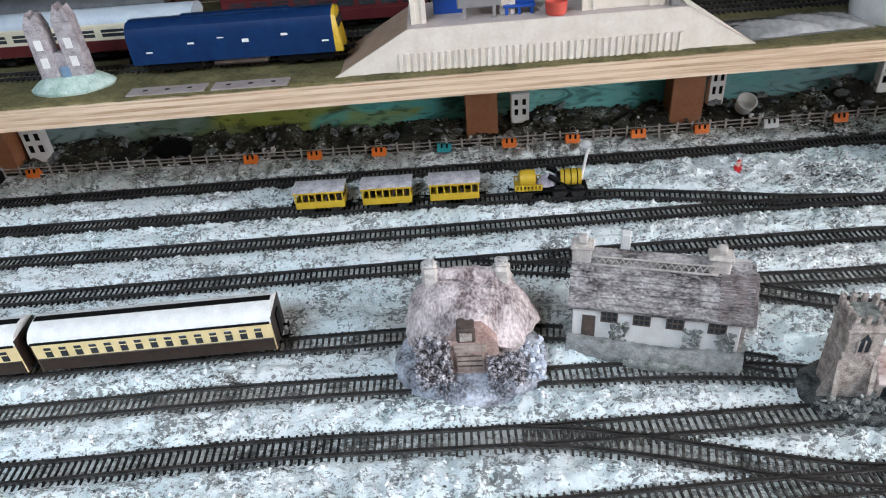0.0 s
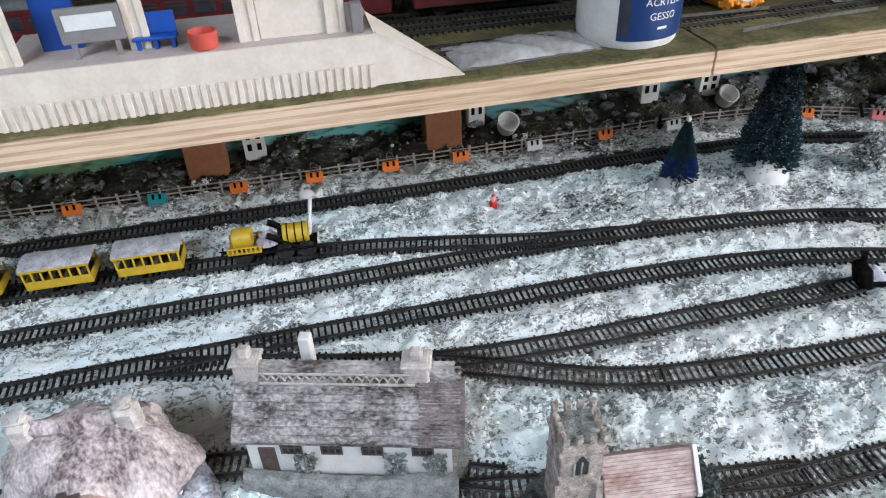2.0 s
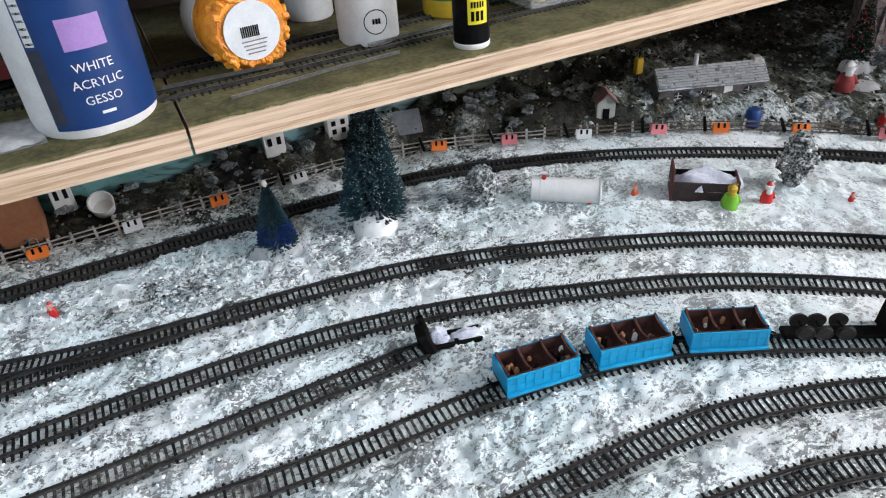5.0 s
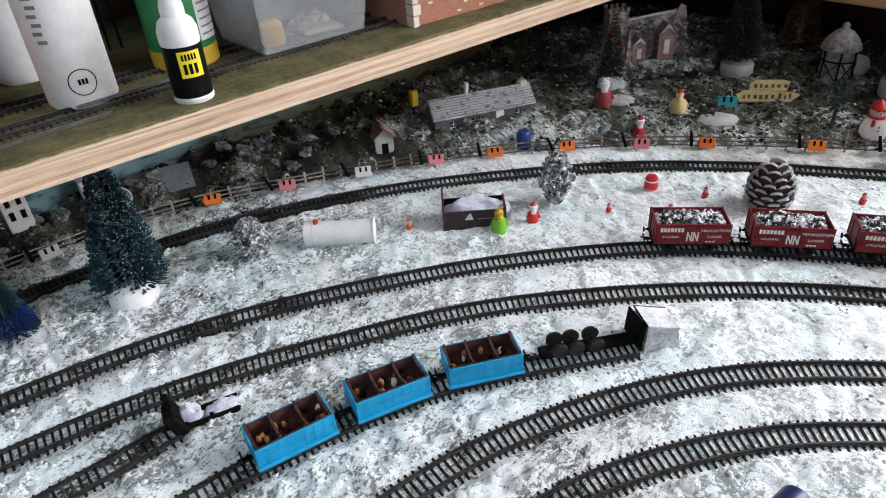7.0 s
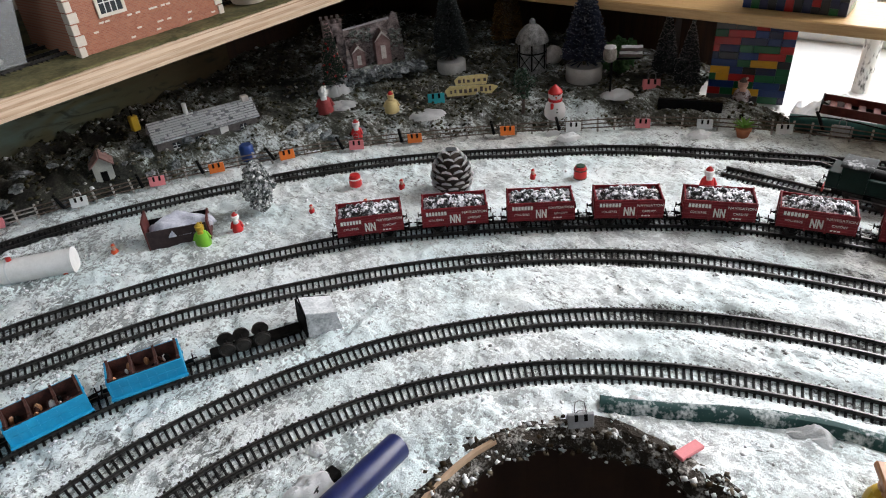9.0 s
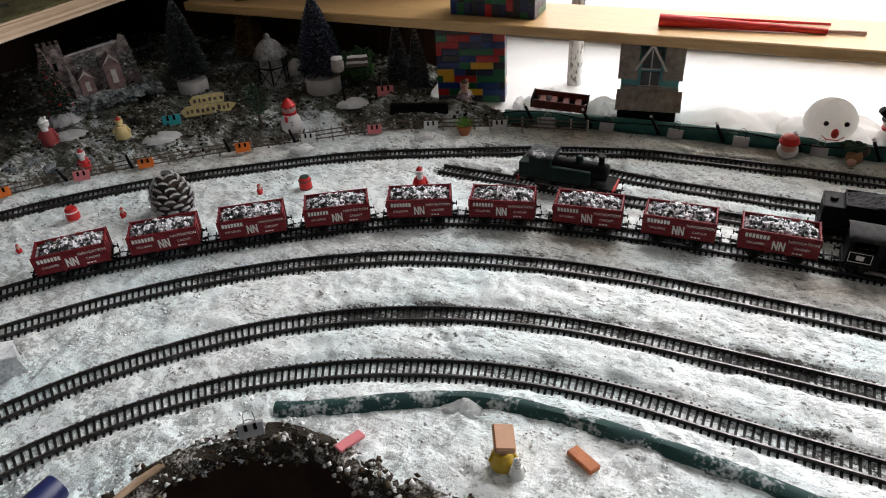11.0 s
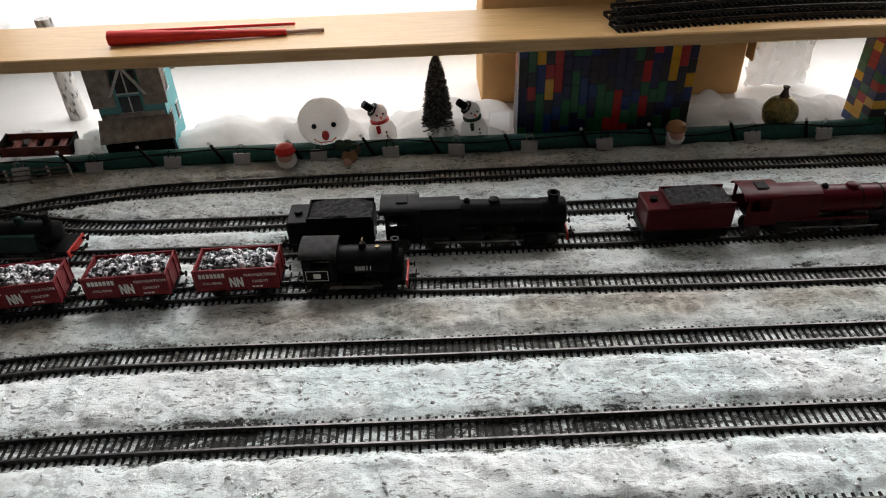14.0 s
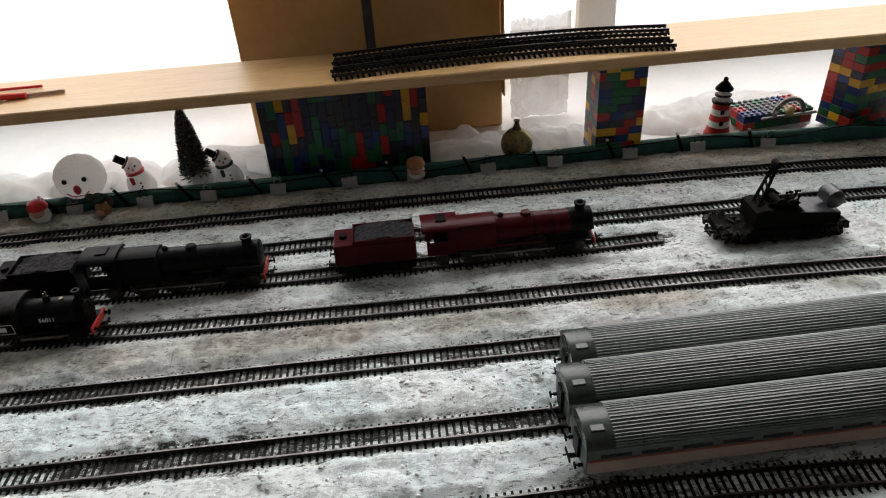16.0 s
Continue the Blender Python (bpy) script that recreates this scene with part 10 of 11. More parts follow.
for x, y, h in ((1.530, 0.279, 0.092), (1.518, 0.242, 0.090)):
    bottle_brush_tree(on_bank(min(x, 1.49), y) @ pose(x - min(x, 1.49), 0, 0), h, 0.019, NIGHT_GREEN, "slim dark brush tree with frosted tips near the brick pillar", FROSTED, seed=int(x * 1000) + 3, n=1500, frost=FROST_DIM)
bottle_brush_tree(on_bank(1.545, 0.405), 0.080, 0.020, DARKGREEN, "plain dark green brush tree at the back", seed=54, n=900)
single("white_stone", Mesh().ball((0, 0, 0.010), 0.017, 8, (1, 0.8, 0.9), 0.12, 57), PALESTONE, on_bank(1.500, 0.440), "rounded pale stone between the corner trees", "stone", smooth=True)


def lantern_hut(m):
    t = thing("round_lantern", m, "round grey lantern house with snowy conical roof", "lantern")
    LS = mat("silver_grey_wash", (0.10, 0.10, 0.10), (0.46, 0.46, 0.45), 130, 0.6, 0.2, 0.5, spread=(0.36, 0.62))
    part("lantern_wall", Mesh().lathe([(0.023, 0), (0.0225, 0.004), (0.0215, 0.042), (0.022, 0.046)], 22), LS, t, smooth=True)
    part("lantern_roof", Mesh().lathe([(0.0262, 0.046), (0.0255, 0.050), (0.0205, 0.060), (0.012, 0.069), (0.005, 0.073), (0.0045, 0.078), (0.002, 0.081)], 22), LS, t, "snowy conical roof", True)
    for k in range(6):
        a = k * 60
        part("lantern_rib", Mesh().box(-0.0012, 0.0012, -0.0008, 0.0012, 0.004, 0.045, 0, pose(0, 0, 0, 0, 0, a) @ pose(0, -0.0222, 0)), DARK, t)
    for k in range(6):
        brace = Mesh()
        for q in (-1, 1):
            brace.box(-0.0006, 0.0006, -0.0006, 0.0006, -0.0155, 0.0155, 0, pose(0, 0, 0, 0, 0, k * 60 + 30) @ pose(0, -0.0222, 0.018, 0, q * 40, 0))
        part("cross_brace", brace, DARK, t)
    part("lantern_hoop", Mesh().lathe([(0.0232, 0.030), (0.0232, 0.0318)], 22), DARK, t)


lantern_hut(on_bank(1.462, 0.452) @ Matrix.Scale(0.92, 4))


def leaf_tree(m, H, label):
    t = thing("leafy_tree", m, label, "tree")
    part("trunk", Mesh().cyl((0, 0, 0), (0.001, 0, H * 0.6), 0.0028, 0.0014, 8), TIMBER, t)
    for k in range(4):
        a = k * 1.6
        part("limb", Mesh().cyl((0, 0, H * (0.3 + 0.06 * k)), (0.011 * math.cos(a), 0.011 * math.sin(a), H * (0.5 + 0.08 * k)), 0.0012, 0.0005, 5), TIMBER, t)
    r = random.Random(61)
    c = Mesh()
    for k in range(620):
        a, q = r.uniform(0, 6.283), r.random()
        rad = 0.019 * math.sin(math.pi * (0.1 + 0.8 * q)) * r.random() ** 0.4 * (0.8 + 0.3 * math.sin(3 * a + 7 * q))
        s = r.uniform(0.0011, 0.0022)
        c.add([(-s, 0, 0), (0, -s * 0.7, 0.0003), (s, 0, 0), (0, s * 0.7, 0.0003)], [(0, 1, 2, 3)], pose(rad * math.cos(a), rad * math.sin(a), H * (0.32 + 0.66 * q), r.uniform(-70, 70), r.uniform(-70, 70), r.uniform(0, 360)))
    part("crown", c, DARKGREEN, t, "dark green leaves")


leaf_tree(pose(1.350, 0.398, 0.014), 0.062, "small dark green leafy tree in the corner")


def snowman(m, r, label, hat, scarf, cap=None):
    """A soft white snowman, one plain figure with hat, scarf, eyes and buttons."""
    t = thing("snowman", m, label, "snowman", "snowmen")
    body = Mesh()
    body.lathe([(r * 0.75, 0), (r * 0.98, r * 0.3), (r, r * 0.8), (r * 0.85, r * 1.35), (r * 0.5, r * 1.72), (r * 0.42, r * 1.8), (r * 0.62, r * 2.05), (r * 0.66, r * 2.35), (r * 0.52, r * 2.72), (r * 0.2, r * 2.93), (0.0001, r * 2.95)], 20)
    part("snow_body", body, COTTON, t, smooth=True)
    if hat:
        h = Mesh()
        h.lathe([(r * 0.50, r * 2.74), (r * 0.50, r * 2.80), (r * 0.28, r * 2.82), (r * 0.27, r * 3.55), (r * 0.01, r * 3.57)], 16, pose(-r * 0.12, 0, r * 2.45, 0, -42, 0) @ pose(0, 0, -r * 2.45))
        part("hat", h, hat, t, "dark felt hat")
    if cap:
        h = Mesh()
        h.lathe([(r * 0.66, r * 2.45), (r * 0.68, r * 2.6), (r * 0.5, r * 2.85), (r * 0.2, r * 3.15), (0.0001, r * 3.3)], 16)
        part("cap", h, cap, t, "red cap", True)
    part("scarf", Mesh().lathe([(r * 0.52, r * 1.66), (r * 0.66, r * 1.72), (r * 0.68, r * 1.86), (r * 0.55, r * 1.92)], 18), scarf, t, "knitted scarf", True)
    part("scarf_end", Mesh().box(-r * 0.5, -r * 0.22, -r * 0.86, -r * 0.70, r * 1.15, r * 1.75, r * 0.05), scarf, t)
    for x in (-0.22, 0.22):
        part("eye", Mesh().ball((x * r, -r * 0.60, r * 2.42), r * 0.07, 5), BLACK, t)
    for z in (0.9, 1.2):
        part("button", Mesh().ball((0.1 * r, -r * 0.95, r * z), r * 0.07, 5), BLACK, t)
    part("nose", Mesh().cyl((0, -r * 0.62, r * 2.25), (0, -r * 0.95, r * 2.2), r * 0.08, r * 0.02, 7), ORANGERED, t, "orange nose")


snowman(pose(1.364, 0.358, 0.010, 0, 0, -55), 0.0140, "glazed white snowman with red cap and scarf by the fence", None, RED_P, RED_P)
figure(on_bank(1.203, 0.622, -45), 0.040, mat("dusky_red", (0.20, 0.02, 0.02), (0.36, 0.06, 0.06), 150, 0.7), "larger red-coated white-bearded figurine", WHITE, WHITE, wide=1.2)
figure(on_bank(1.192, 0.556, -50), 0.030, RED_P, "small red and white bearded figurine near the fence", WHITE, RED_P)
figure(on_bank(1.250, 0.543, -50), 0.030, plastic("butter_yellow", (0.70, 0.56, 0.26)), "butter yellow round figurine with red hat", plastic("butter_yellow", (0.70, 0.56, 0.26)), RED_P, wide=1.5)
figure(pose(1.505, 0.165, 0.012, 0, 0, -60), 0.038, mat("striped_brown", (0.10, 0.05, 0.04), (0.45, 0.40, 0.42), 130, 0.7, spread=(0.45, 0.55)), "small brown and grey figurine before brick pillar", FLESH, TIMBER, wide=1.2)
t = thing("gold_sign", on_bank(1.345, 0.476, -50, 0.0, -14) @ Matrix.Diagonal((1.05, 1, 1, 1)), "gold cut-out greeting sign in two tiers", "sign")
GOLD = mat("dull_gold", (0.46, 0.36, 0.13), (0.70, 0.60, 0.30), 150, 0.5, 0.15, 0.3)
part("sign_tier", Mesh().prism([(-0.034, 0.0), (0.024, 0.0), (0.034, 0.009), (0.026, 0.012), (-0.030, 0.014), (-0.037, 0.008)], -0.001, 0.001, "y"), GOLD, t)
part("sign_tier", Mesh().prism([(-0.022, 0.0142), (0.018, 0.0132), (0.021, 0.025), (0.012, 0.027), (-0.018, 0.026), (-0.024, 0.021)], -0.001, 0.001, "y"), GOLD, t)
rg = random.Random(66)
for z0, a0, a1 in ((0.003, -0.030, 0.026), (0.0165, -0.019, 0.016)):
    x = a0
    while x < a1:
        w = rg.uniform(0.0022, 0.0042)
        part("sign_bar", Mesh().box(x, x + w, -0.0016, -0.001, z0 + rg.uniform(0, 0.001), z0 + rg.uniform(0.004, 0.0075), 0.0002), TIMBER, t)
        x += w + rg.uniform(0.0022, 0.0042)
part("runner", Mesh().tube([(-0.040, 0, 0.001), (-0.030, 0, -0.001), (0.030, 0, -0.001), (0.040, 0, 0.001)], 0.0012, 6), TIMBER, t)
binder_clip(on_bank(1.305, 0.510, -50, 0.0) @ Matrix.Diagonal((1.4, 1.4, 1.3, 1)), TEAL, "teal binder clip lying in the corner", "corner clips")
binder_clip(on_bank(1.480, 0.276, -60, 0.0) @ Matrix.Diagonal((1.4, 1.4, 1.3, 1)), PINK, "dark pink binder clip near the trees", "corner clips")
for k, (x, y, s) in enumerate(((1.272, 0.500, 0.018), (1.225, 0.618, 0.016), (1.335, 0.345, 0.010), (1.435, 0.304, 0.014), (1.318, 0.312, 0.010), (1.405, 0.180, 0.010))):
    single("cotton_patch", Mesh().heap(0, 0, 0, s * 1.4, s * 0.9, 0.007, 300 + k), COTTON, pose(x, y, max(bank_z(x, y), ground_z(x, y)) - 0.001 if x < 1.5 else 0.01, 0, 0, -45), "flat patch of white cotton wool", "cotton wool", "cotton patches", True)
t = thing("signpost", on_bank(1.435, 0.304, -60), "black signpost with snow-topped boards and round lantern on a white base", "signpost")
part("post_base", Mesh().heap(0, 0, 0, 0.020, 0.013, 0.006, 311, 20), COTTON, t, "white snowy base", True)
part("post", Mesh().cyl((-0.010, 0, 0.002), (-0.010, 0, 0.050), 0.0016, 0.0014, 8), BLACK, t)
for k, z in enumerate((0.052, 0.060)):
    part("sign_board", Mesh().box(-0.002 + 0.002 * k, 0.028, -0.0015, 0.0015, z, z + 0.0045, 0.0005), TIMBER, t)
    part("board_snow", Mesh().tube([(-0.001 + 0.002 * k, 0, z + 0.0052), (0.008, 0, z + 0.0056), (0.020, 0, z + 0.0052), (0.0275, 0, z + 0.0056)], 0.0020, 7, 0.25, 5 + k), COTTON, t, "snow lying on the board")
part("bracket", Mesh().cyl((-0.010, 0, 0.050), (0.026, 0, 0.050), 0.0012, n=7), BLACK, t)
part("lantern", Mesh().lathe([(0.003, 0.046), (0.0085, 0.050), (0.0090, 0.060), (0.006, 0.066)], 14, pose(-0.013, 0, 0)), mat("drab_lantern", (0.10, 0.085, 0.07), (0.36, 0.33, 0.30), 140, 0.6), t, "drab round lantern", True)
part("lantern_snow", Mesh().heap(-0.013, 0, 0.0655, 0.0075, 0.006, 0.0050, 312, 14), COTTON, t, "white snow cap", True)
t = thing("green_bush", on_bank(1.525, 0.345), "mid-green leafy bush at the corner back", "bush")
part("foliage", shrub(420, (-0.022, 0.022, -0.016, 0.016, 0.004, 0.040), 0.0030, 89), mat("mid_leaf_green", (0.012, 0.045, 0.012), (0.07, 0.17, 0.05), 160, 0.8), t, "green leaves")
single("tunnel_block", Mesh().box(-0.040, 0.040, -0.004, 0.004, 0, 0.024, 0.001), BLACK, pose(1.462, 0.215, 0.002, 0, 0, -72), "black card tunnel block behind the fence", "card block")


def potted_plant(m):
    t = thing("potted_plant", m, "bright green spiky plant in terracotta pot", "plant")
    part("pot", Mesh().lathe([(0.006, 0), (0.0085, 0.010), (0.0095, 0.0105), (0.0095, 0.013), (0.008, 0.013)], 16), mat("terracotta", (0.36, 0.12, 0.05), (0.45, 0.17, 0.08), 120, 0.8), t, smooth=True)
    LEAF = plastic("bright_leaf_green", (0.16, 0.36, 0.04), 0.5)
    for k in range(18):
        a, b = k * 2.4, 0.3 + 0.055 * k
        d = 0.016
        x, y, z = d * math.cos(a) * math.cos(b * 0.6), d * math.sin(a) * math.cos(b * 0.6), 0.013 + 0.012 * math.sin(b)
        w = 0.0018
        part("leaf", Mesh().add([(0, 0, 0.012), (x * 0.5 - math.sin(a) * w, y * 0.5 + math.cos(a) * w, z * 0.6 + 0.006), (x, y, z), (x * 0.5 + math.sin(a) * w, y * 0.5 - math.cos(a) * w, z * 0.6 + 0.006), (x * 0.5, y * 0.5, z * 0.6 + 0.0045)], [(0, 1, 2, 3), (0, 4, 1), (1, 4, 2), (2, 4, 3), (3, 4, 0)]), LEAF, t)


potted_plant(pose(1.437, 0.138, 0.0))

# ---------- window side: foam pipe, clips, cotton and ornaments ----------
FOAM = mat("green_foam", (0.004, 0.055, 0.048), (0.012, 0.10, 0.085), 120, 0.7, bump=0.3)
pipe = Line([(1.488, 0.10), (1.500, 0.02), (1.508, -0.12), (1.509, -0.40), (1.506, -0.70), (1.510, -0.98), (1.500, -1.13), (1.490, -1.30)])
single("foam_pipe", Mesh().tube([(*p, 0.0105) for p in pipe.p[::4]], 0.0095, 14), FOAM, pose(0, 0, 0), "dark green foam pipe along the window sill", "pipe", "foam pipes", True)
inner = Line([(0.945, 0.085), (0.958, 0.055), (0.984, 0.008), (1.001, -0.030), (1.011, -0.062), (1.015, -0.12), (1.014, -0.18), (1.009, -0.235), (1.000, -0.30), (0.992, -0.45), (0.985, -0.8), (0.975, -1.35)])
single("foam_pipe", Mesh().tube([(*p, 0.003) for p in inner.p[::3]], 0.0068, 10, 0.06, 3), mat("frosted_green_foam", (0.004, 0.040, 0.036), (0.62, 0.66, 0.66), 60, 0.8, bump=0.4, spread=(0.50, 0.66)), pose(0, 0, 0), "green foam pipe half buried in snow by the opening", "pipe", "foam pipes", True)
SILVER = mat("silver_grey_clip", (0.34, 0.34, 0.35), (0.46, 0.46, 0.47), 80, 0.5, 0.2, 0.05)
rc = random.Random(9)
for y in (0.040, -0.033, -0.119, -0.195, -0.279, -0.357, -0.430, -0.510, -0.594, -0.671, -0.756, -0.836, -0.930, -1.015, -1.096):
    s = float(pipe.s[np.argmin(np.abs(pipe.p[:, 1] - y))])
    c, h = pipe.at(s), math.degrees(pipe.heading(s))
    binder_clip(pose(c[0] - 0.010, c[1], 0.004, 0, rc.uniform(-5, 5), h) @ pose(0, 0, 0, 0, 0, 180) @ Matrix.Diagonal((1.1, 1.0, 1.2, 1)), SILVER, "silver-grey binder clip gripping the foam pipe", "clips on the pipe", DARK if rc.random() < 0.3 else WIRE)
    k = c[1] + 0.019
    lamp = thing("string_light", pose(c[0] - 0.012, k, 0.008, 0, 0, rc.uniform(-20, 20)), "black string light bulb holder on the pipe", "string light", "string lights")
    part("bulb_holder", Mesh().cyl((0, 0, 0), (-0.004, 0.010, 0.022), 0.0022, 0.0018, 8), BLACK, lamp)
    part("bulb", Mesh().ball((-0.0044, 0.0112, 0.0245), 0.0019, 5), PALE, lamp)
single("light_cable", Mesh().tube([(p[0] - 0.009 + 0.003 * math.sin(k * 0.9), p[1], 0.0195 + 0.0035 * math.sin(k * 0.6)) for k, p in enumerate(pipe.p[::5])], 0.0009, 5), BLACK, pose(0, 0, 0), "thin dark cable of the string lights", "cable")
for k, (y0, y1, x0, x1) in enumerate(((0.085, 0.045, 1.530, 1.565), (0.000, -0.025, 1.535, 1.570), (-0.115, -0.24, 1.530, 1.600), (-0.225, -0.345, 1.545, 1.615), (-0.36, -0.50, 1.545, 1.62), (-0.69, -0.78, 1.525, 1.60), (-0.80, -0.885, 1.540, 1.60), (-0.98, -1.08, 1.555, 1.63), (-1.06, -1.20, 1.560, 1.66))):
    single("cotton_drift", Mesh().heap((x0 + x1) / 2, (y0 + y1) / 2, 0, (x1 - x0) * 0.5 + 0.012, abs(y1 - y0) * 0.5 + 0.016, 0.027, 400 + k, 36), COTTON, pose(0, 0, 0.001), "drift of white cotton wool on the sill", "cotton wool", "cotton drifts", True)
t = thing("tray_wagon", pose(1.533, 0.038, 0.016, 6, 4, -82), "dark red open tray wagon lying on cotton wool", "wagon")
TRAY = mat("tray_red", (0.10, 0.02, 0.015), (0.22, 0.05, 0.035), 120, 0.6)
part("tray_floor", Mesh().box(-0.036, 0.036, -0.014, 0.014, 0, 0.002), DARK, t)
for q in (-1, 1):
    part("tray_side", Mesh().box(-0.036, 0.036, *sorted((q * 0.014, q * 0.0155)), 0, 0.012, 0.0004), TRAY, t)
    part("tray_end", Mesh().box(*sorted((q * 0.036, q * 0.0375)), -0.0155, 0.0155, 0, 0.013, 0.0004), DARK, t)
for k in range(4):
    part("tray_rib", Mesh().box(-0.028 + k * 0.016, -0.020 + k * 0.016, -0.012, 0.012, 0.002, 0.006, 0.0006), TRAY, t)
single("birch_log", Mesh().lathe([(0.011, 0), (0.0105, 0.06), (0.010, 0.126)], 14), mat("birch_bark", (0.10, 0.09, 0.08), (0.72, 0.70, 0.67), 60, 0.8, bump=0.5, spread=(0.36, 0.46), stretch=(1, 1, 0.35)), pose(1.655, 0.050, 0.0), "upright pale birch bark log by the window", "log", smooth=True)


def teal_house(m):
    """Card house; its gabled front faces -x, the lit side wall -y."""
    t = thing("toy_house", m, "teal card house with brown roof and balcony", "toy house")
    TEALW = mat("teal_board", (0.10, 0.36, 0.40), (0.14, 0.44, 0.47), 60, 0.6)
    BRN = mat("brown_shingle", (0.20, 0.17, 0.15), (0.44, 0.41, 0.38), 120, 0.85, bump=0.4)
    part("wall", Mesh().prism([(-0.033, 0), (0.033, 0), (0.033, 0.080), (0.0, 0.118), (-0.033, 0.080)], -0.030, 0.040, "y"), TEALW, t, "teal boarded wall")
    part("porch_roof", Mesh().prism([(-0.036, 0.032), (-0.050, 0.024), (-0.050, 0.026), (-0.034, 0.046)], -0.036, 0.044, "y"), BRN, t)
    part("porch", Mesh().box(-0.046, -0.0335, -0.031, 0.041, 0, 0.024, 0.001), DARK, t)
    fr = Mesh()
    for q in (-1, 1):
        fr.box(-0.0012, 0.0012, -0.0015, 0.0015, 0, 0.044, 0, pose(-0.0345, 0.005, 0.104) @ pose(0, 0, 0, 180 + q * 30, 0, 0))
    part("gable_trim", fr, PALE, t, "white gable trim")
    part("front_roof", Mesh().prism([(-0.036, 0.060), (-0.0345, 0.118), (0.0, 0.1195), (0.0, 0.1165)], -0.034, -0.010, "y"), BRN, t)
    part("front_roof", Mesh().prism([(-0.036, 0.060), (-0.0345, 0.118), (0.0, 0.1195), (0.0, 0.1165)], 0.020, 0.044, "y"), BRN, t)
    part("back_roof", Mesh().prism([(0.0, 0.1165), (0.0, 0.1195), (0.040, 0.074), (0.038, 0.072)], -0.034, 0.044, "y"), BRN, t)
    for z0, z1 in ((0.052, 0.070), (0.074, 0.098)):
        w = part("window", Mesh().box(-0.0345, -0.0328, -0.006, 0.016, z0, z1, 0.0003), GLASSY, t)
        part("window_frame", Mesh().box(-0.0352, -0.0345, 0.0042, 0.0056, z0, z1).box(-0.0352, -0.0345, -0.007, 0.017, z0 - 0.001, z0 + 0.0006), PALE, w)
    part("balcony_rail", Mesh().box(-0.037, -0.0355, -0.028, 0.038, 0.047, 0.052), BRN, t)
    for x, z0, z1 in ((-0.006, 0.066, 0.084), (-0.018, 0.026, 0.044), (0.016, 0.022, 0.040)):
        w = part("window", Mesh().box(x - 0.006, x + 0.006, -0.0308, -0.0295, z0, z1, 0.0003), GLASSY, t)
        part("window_frame", Mesh().box(x - 0.0005, x + 0.0005, -0.0314, -0.0306, z0, z1).box(x - 0.0072, x + 0.0072, -0.0314, -0.0306, z1, z1 + 0.0014).box(x - 0.0072, x + 0.0072, -0.0314, -0.0306, z0 - 0.0014, z0), PALE, w)


teal_house(pose(1.570, -0.076, 0.002, 0, 0, 8))


YARN = mat("white_yarn", (0.74, 0.74, 0.73), (0.90, 0.90, 0.89), 420, 0.95, bump=1.0, depth=0.003)
yb = YARN.node_tree.nodes["Principled BSDF"]
yb.inputs["Subsurface Weight"].default_value, yb.inputs["Subsurface Scale"].default_value, yb.inputs["Subsurface Radius"].default_value = 0.7, 0.03, (1, 1, 1)


translucent(YARN, 0.65)


def crochet_face(m):
    t = thing("crochet_snowman_head", m, "white crocheted snowman head with red nose", "ornament")
    part("head", Mesh().ball((0, 0, 0.027), 0.028, 14, (1, 1, 0.95), 0.02, 5), YARN, t, smooth=True)
    for y in (0.010, -0.011):
        part("eye", Mesh().ball((-0.0255, y, 0.034), 0.0028, 6), BLACK, t)
    part("nose", Mesh().ball((-0.0280, -0.001, 0.0235), 0.0046, 7, (0.8, 0.9, 1.25)), RED_P, t, "red bobble nose", True)
    part("mouth", Mesh().tube([(-0.0262, 0.012, 0.020), (-0.0268, 0.006, 0.0155), (-0.0268, -0.006, 0.0150), (-0.0258, -0.012, 0.019)], 0.0006, 5), RED_P, t)


crochet_face(pose(1.526, -0.284, 0.010, 0, 0, 8))
for nm, x, y, c1, c2, lb in (("head_ornament", 1.487, -0.245, RED_P, FLESH, "small round head ornament with red hat and white beard"), ("head_ornament", 1.500, -0.672, TAN, FLESH, "small tan head ornament beside the brick wall")):
    t = thing(nm, pose(x, y, 0.004), lb, "ornament", "head ornaments")
    part("beard", Mesh().ball((0, 0, 0.009), 0.0115, 8, (0.8, 1, 0.95)), WHITE, t, "white beard", True)
    part("face", Mesh().ball((-0.003, 0, 0.013), 0.0085, 8, (0.9, 1, 0.8)), c2, t, smooth=True)
    part("hat", Mesh().lathe([(0.0105, 0.017), (0.0115, 0.019), (0.009, 0.025), (0.003, 0.028)], 14), c1, t, "soft hat", True)
t = thing("antlered_ornament", pose(1.490, -0.313, 0.004), "brown antlered ornament with dark green bow", "ornament")
part("ornament_body", Mesh().ball((0, 0, 0.008), 0.009, 7, (0.8, 1, 1)), mat("fawn_felt", (0.26, 0.13, 0.06), (0.36, 0.2, 0.1), 200, 0.9), t, smooth=True)
part("green_bow", Mesh().ball((-0.0005, 0.003, 0.021), 0.0085, 8, (0.7, 1.4, 0.7), 0.35, 95), DARKGREEN, t)
part("ear", Mesh().ball((0.0, -0.010, 0.016), 0.0045, 6, (0.5, 0.8, 1.5)), TIMBER, t)
part("muzzle", Mesh().ball((-0.006, 0.002, 0.004), 0.0050, 6), FLESH, t)
snowman(pose(1.528, -0.350, 0.008, 0, -8, -72), 0.0160, "white snowman with red scarf and tilted black hat on the sill", BLACK, RED_P)
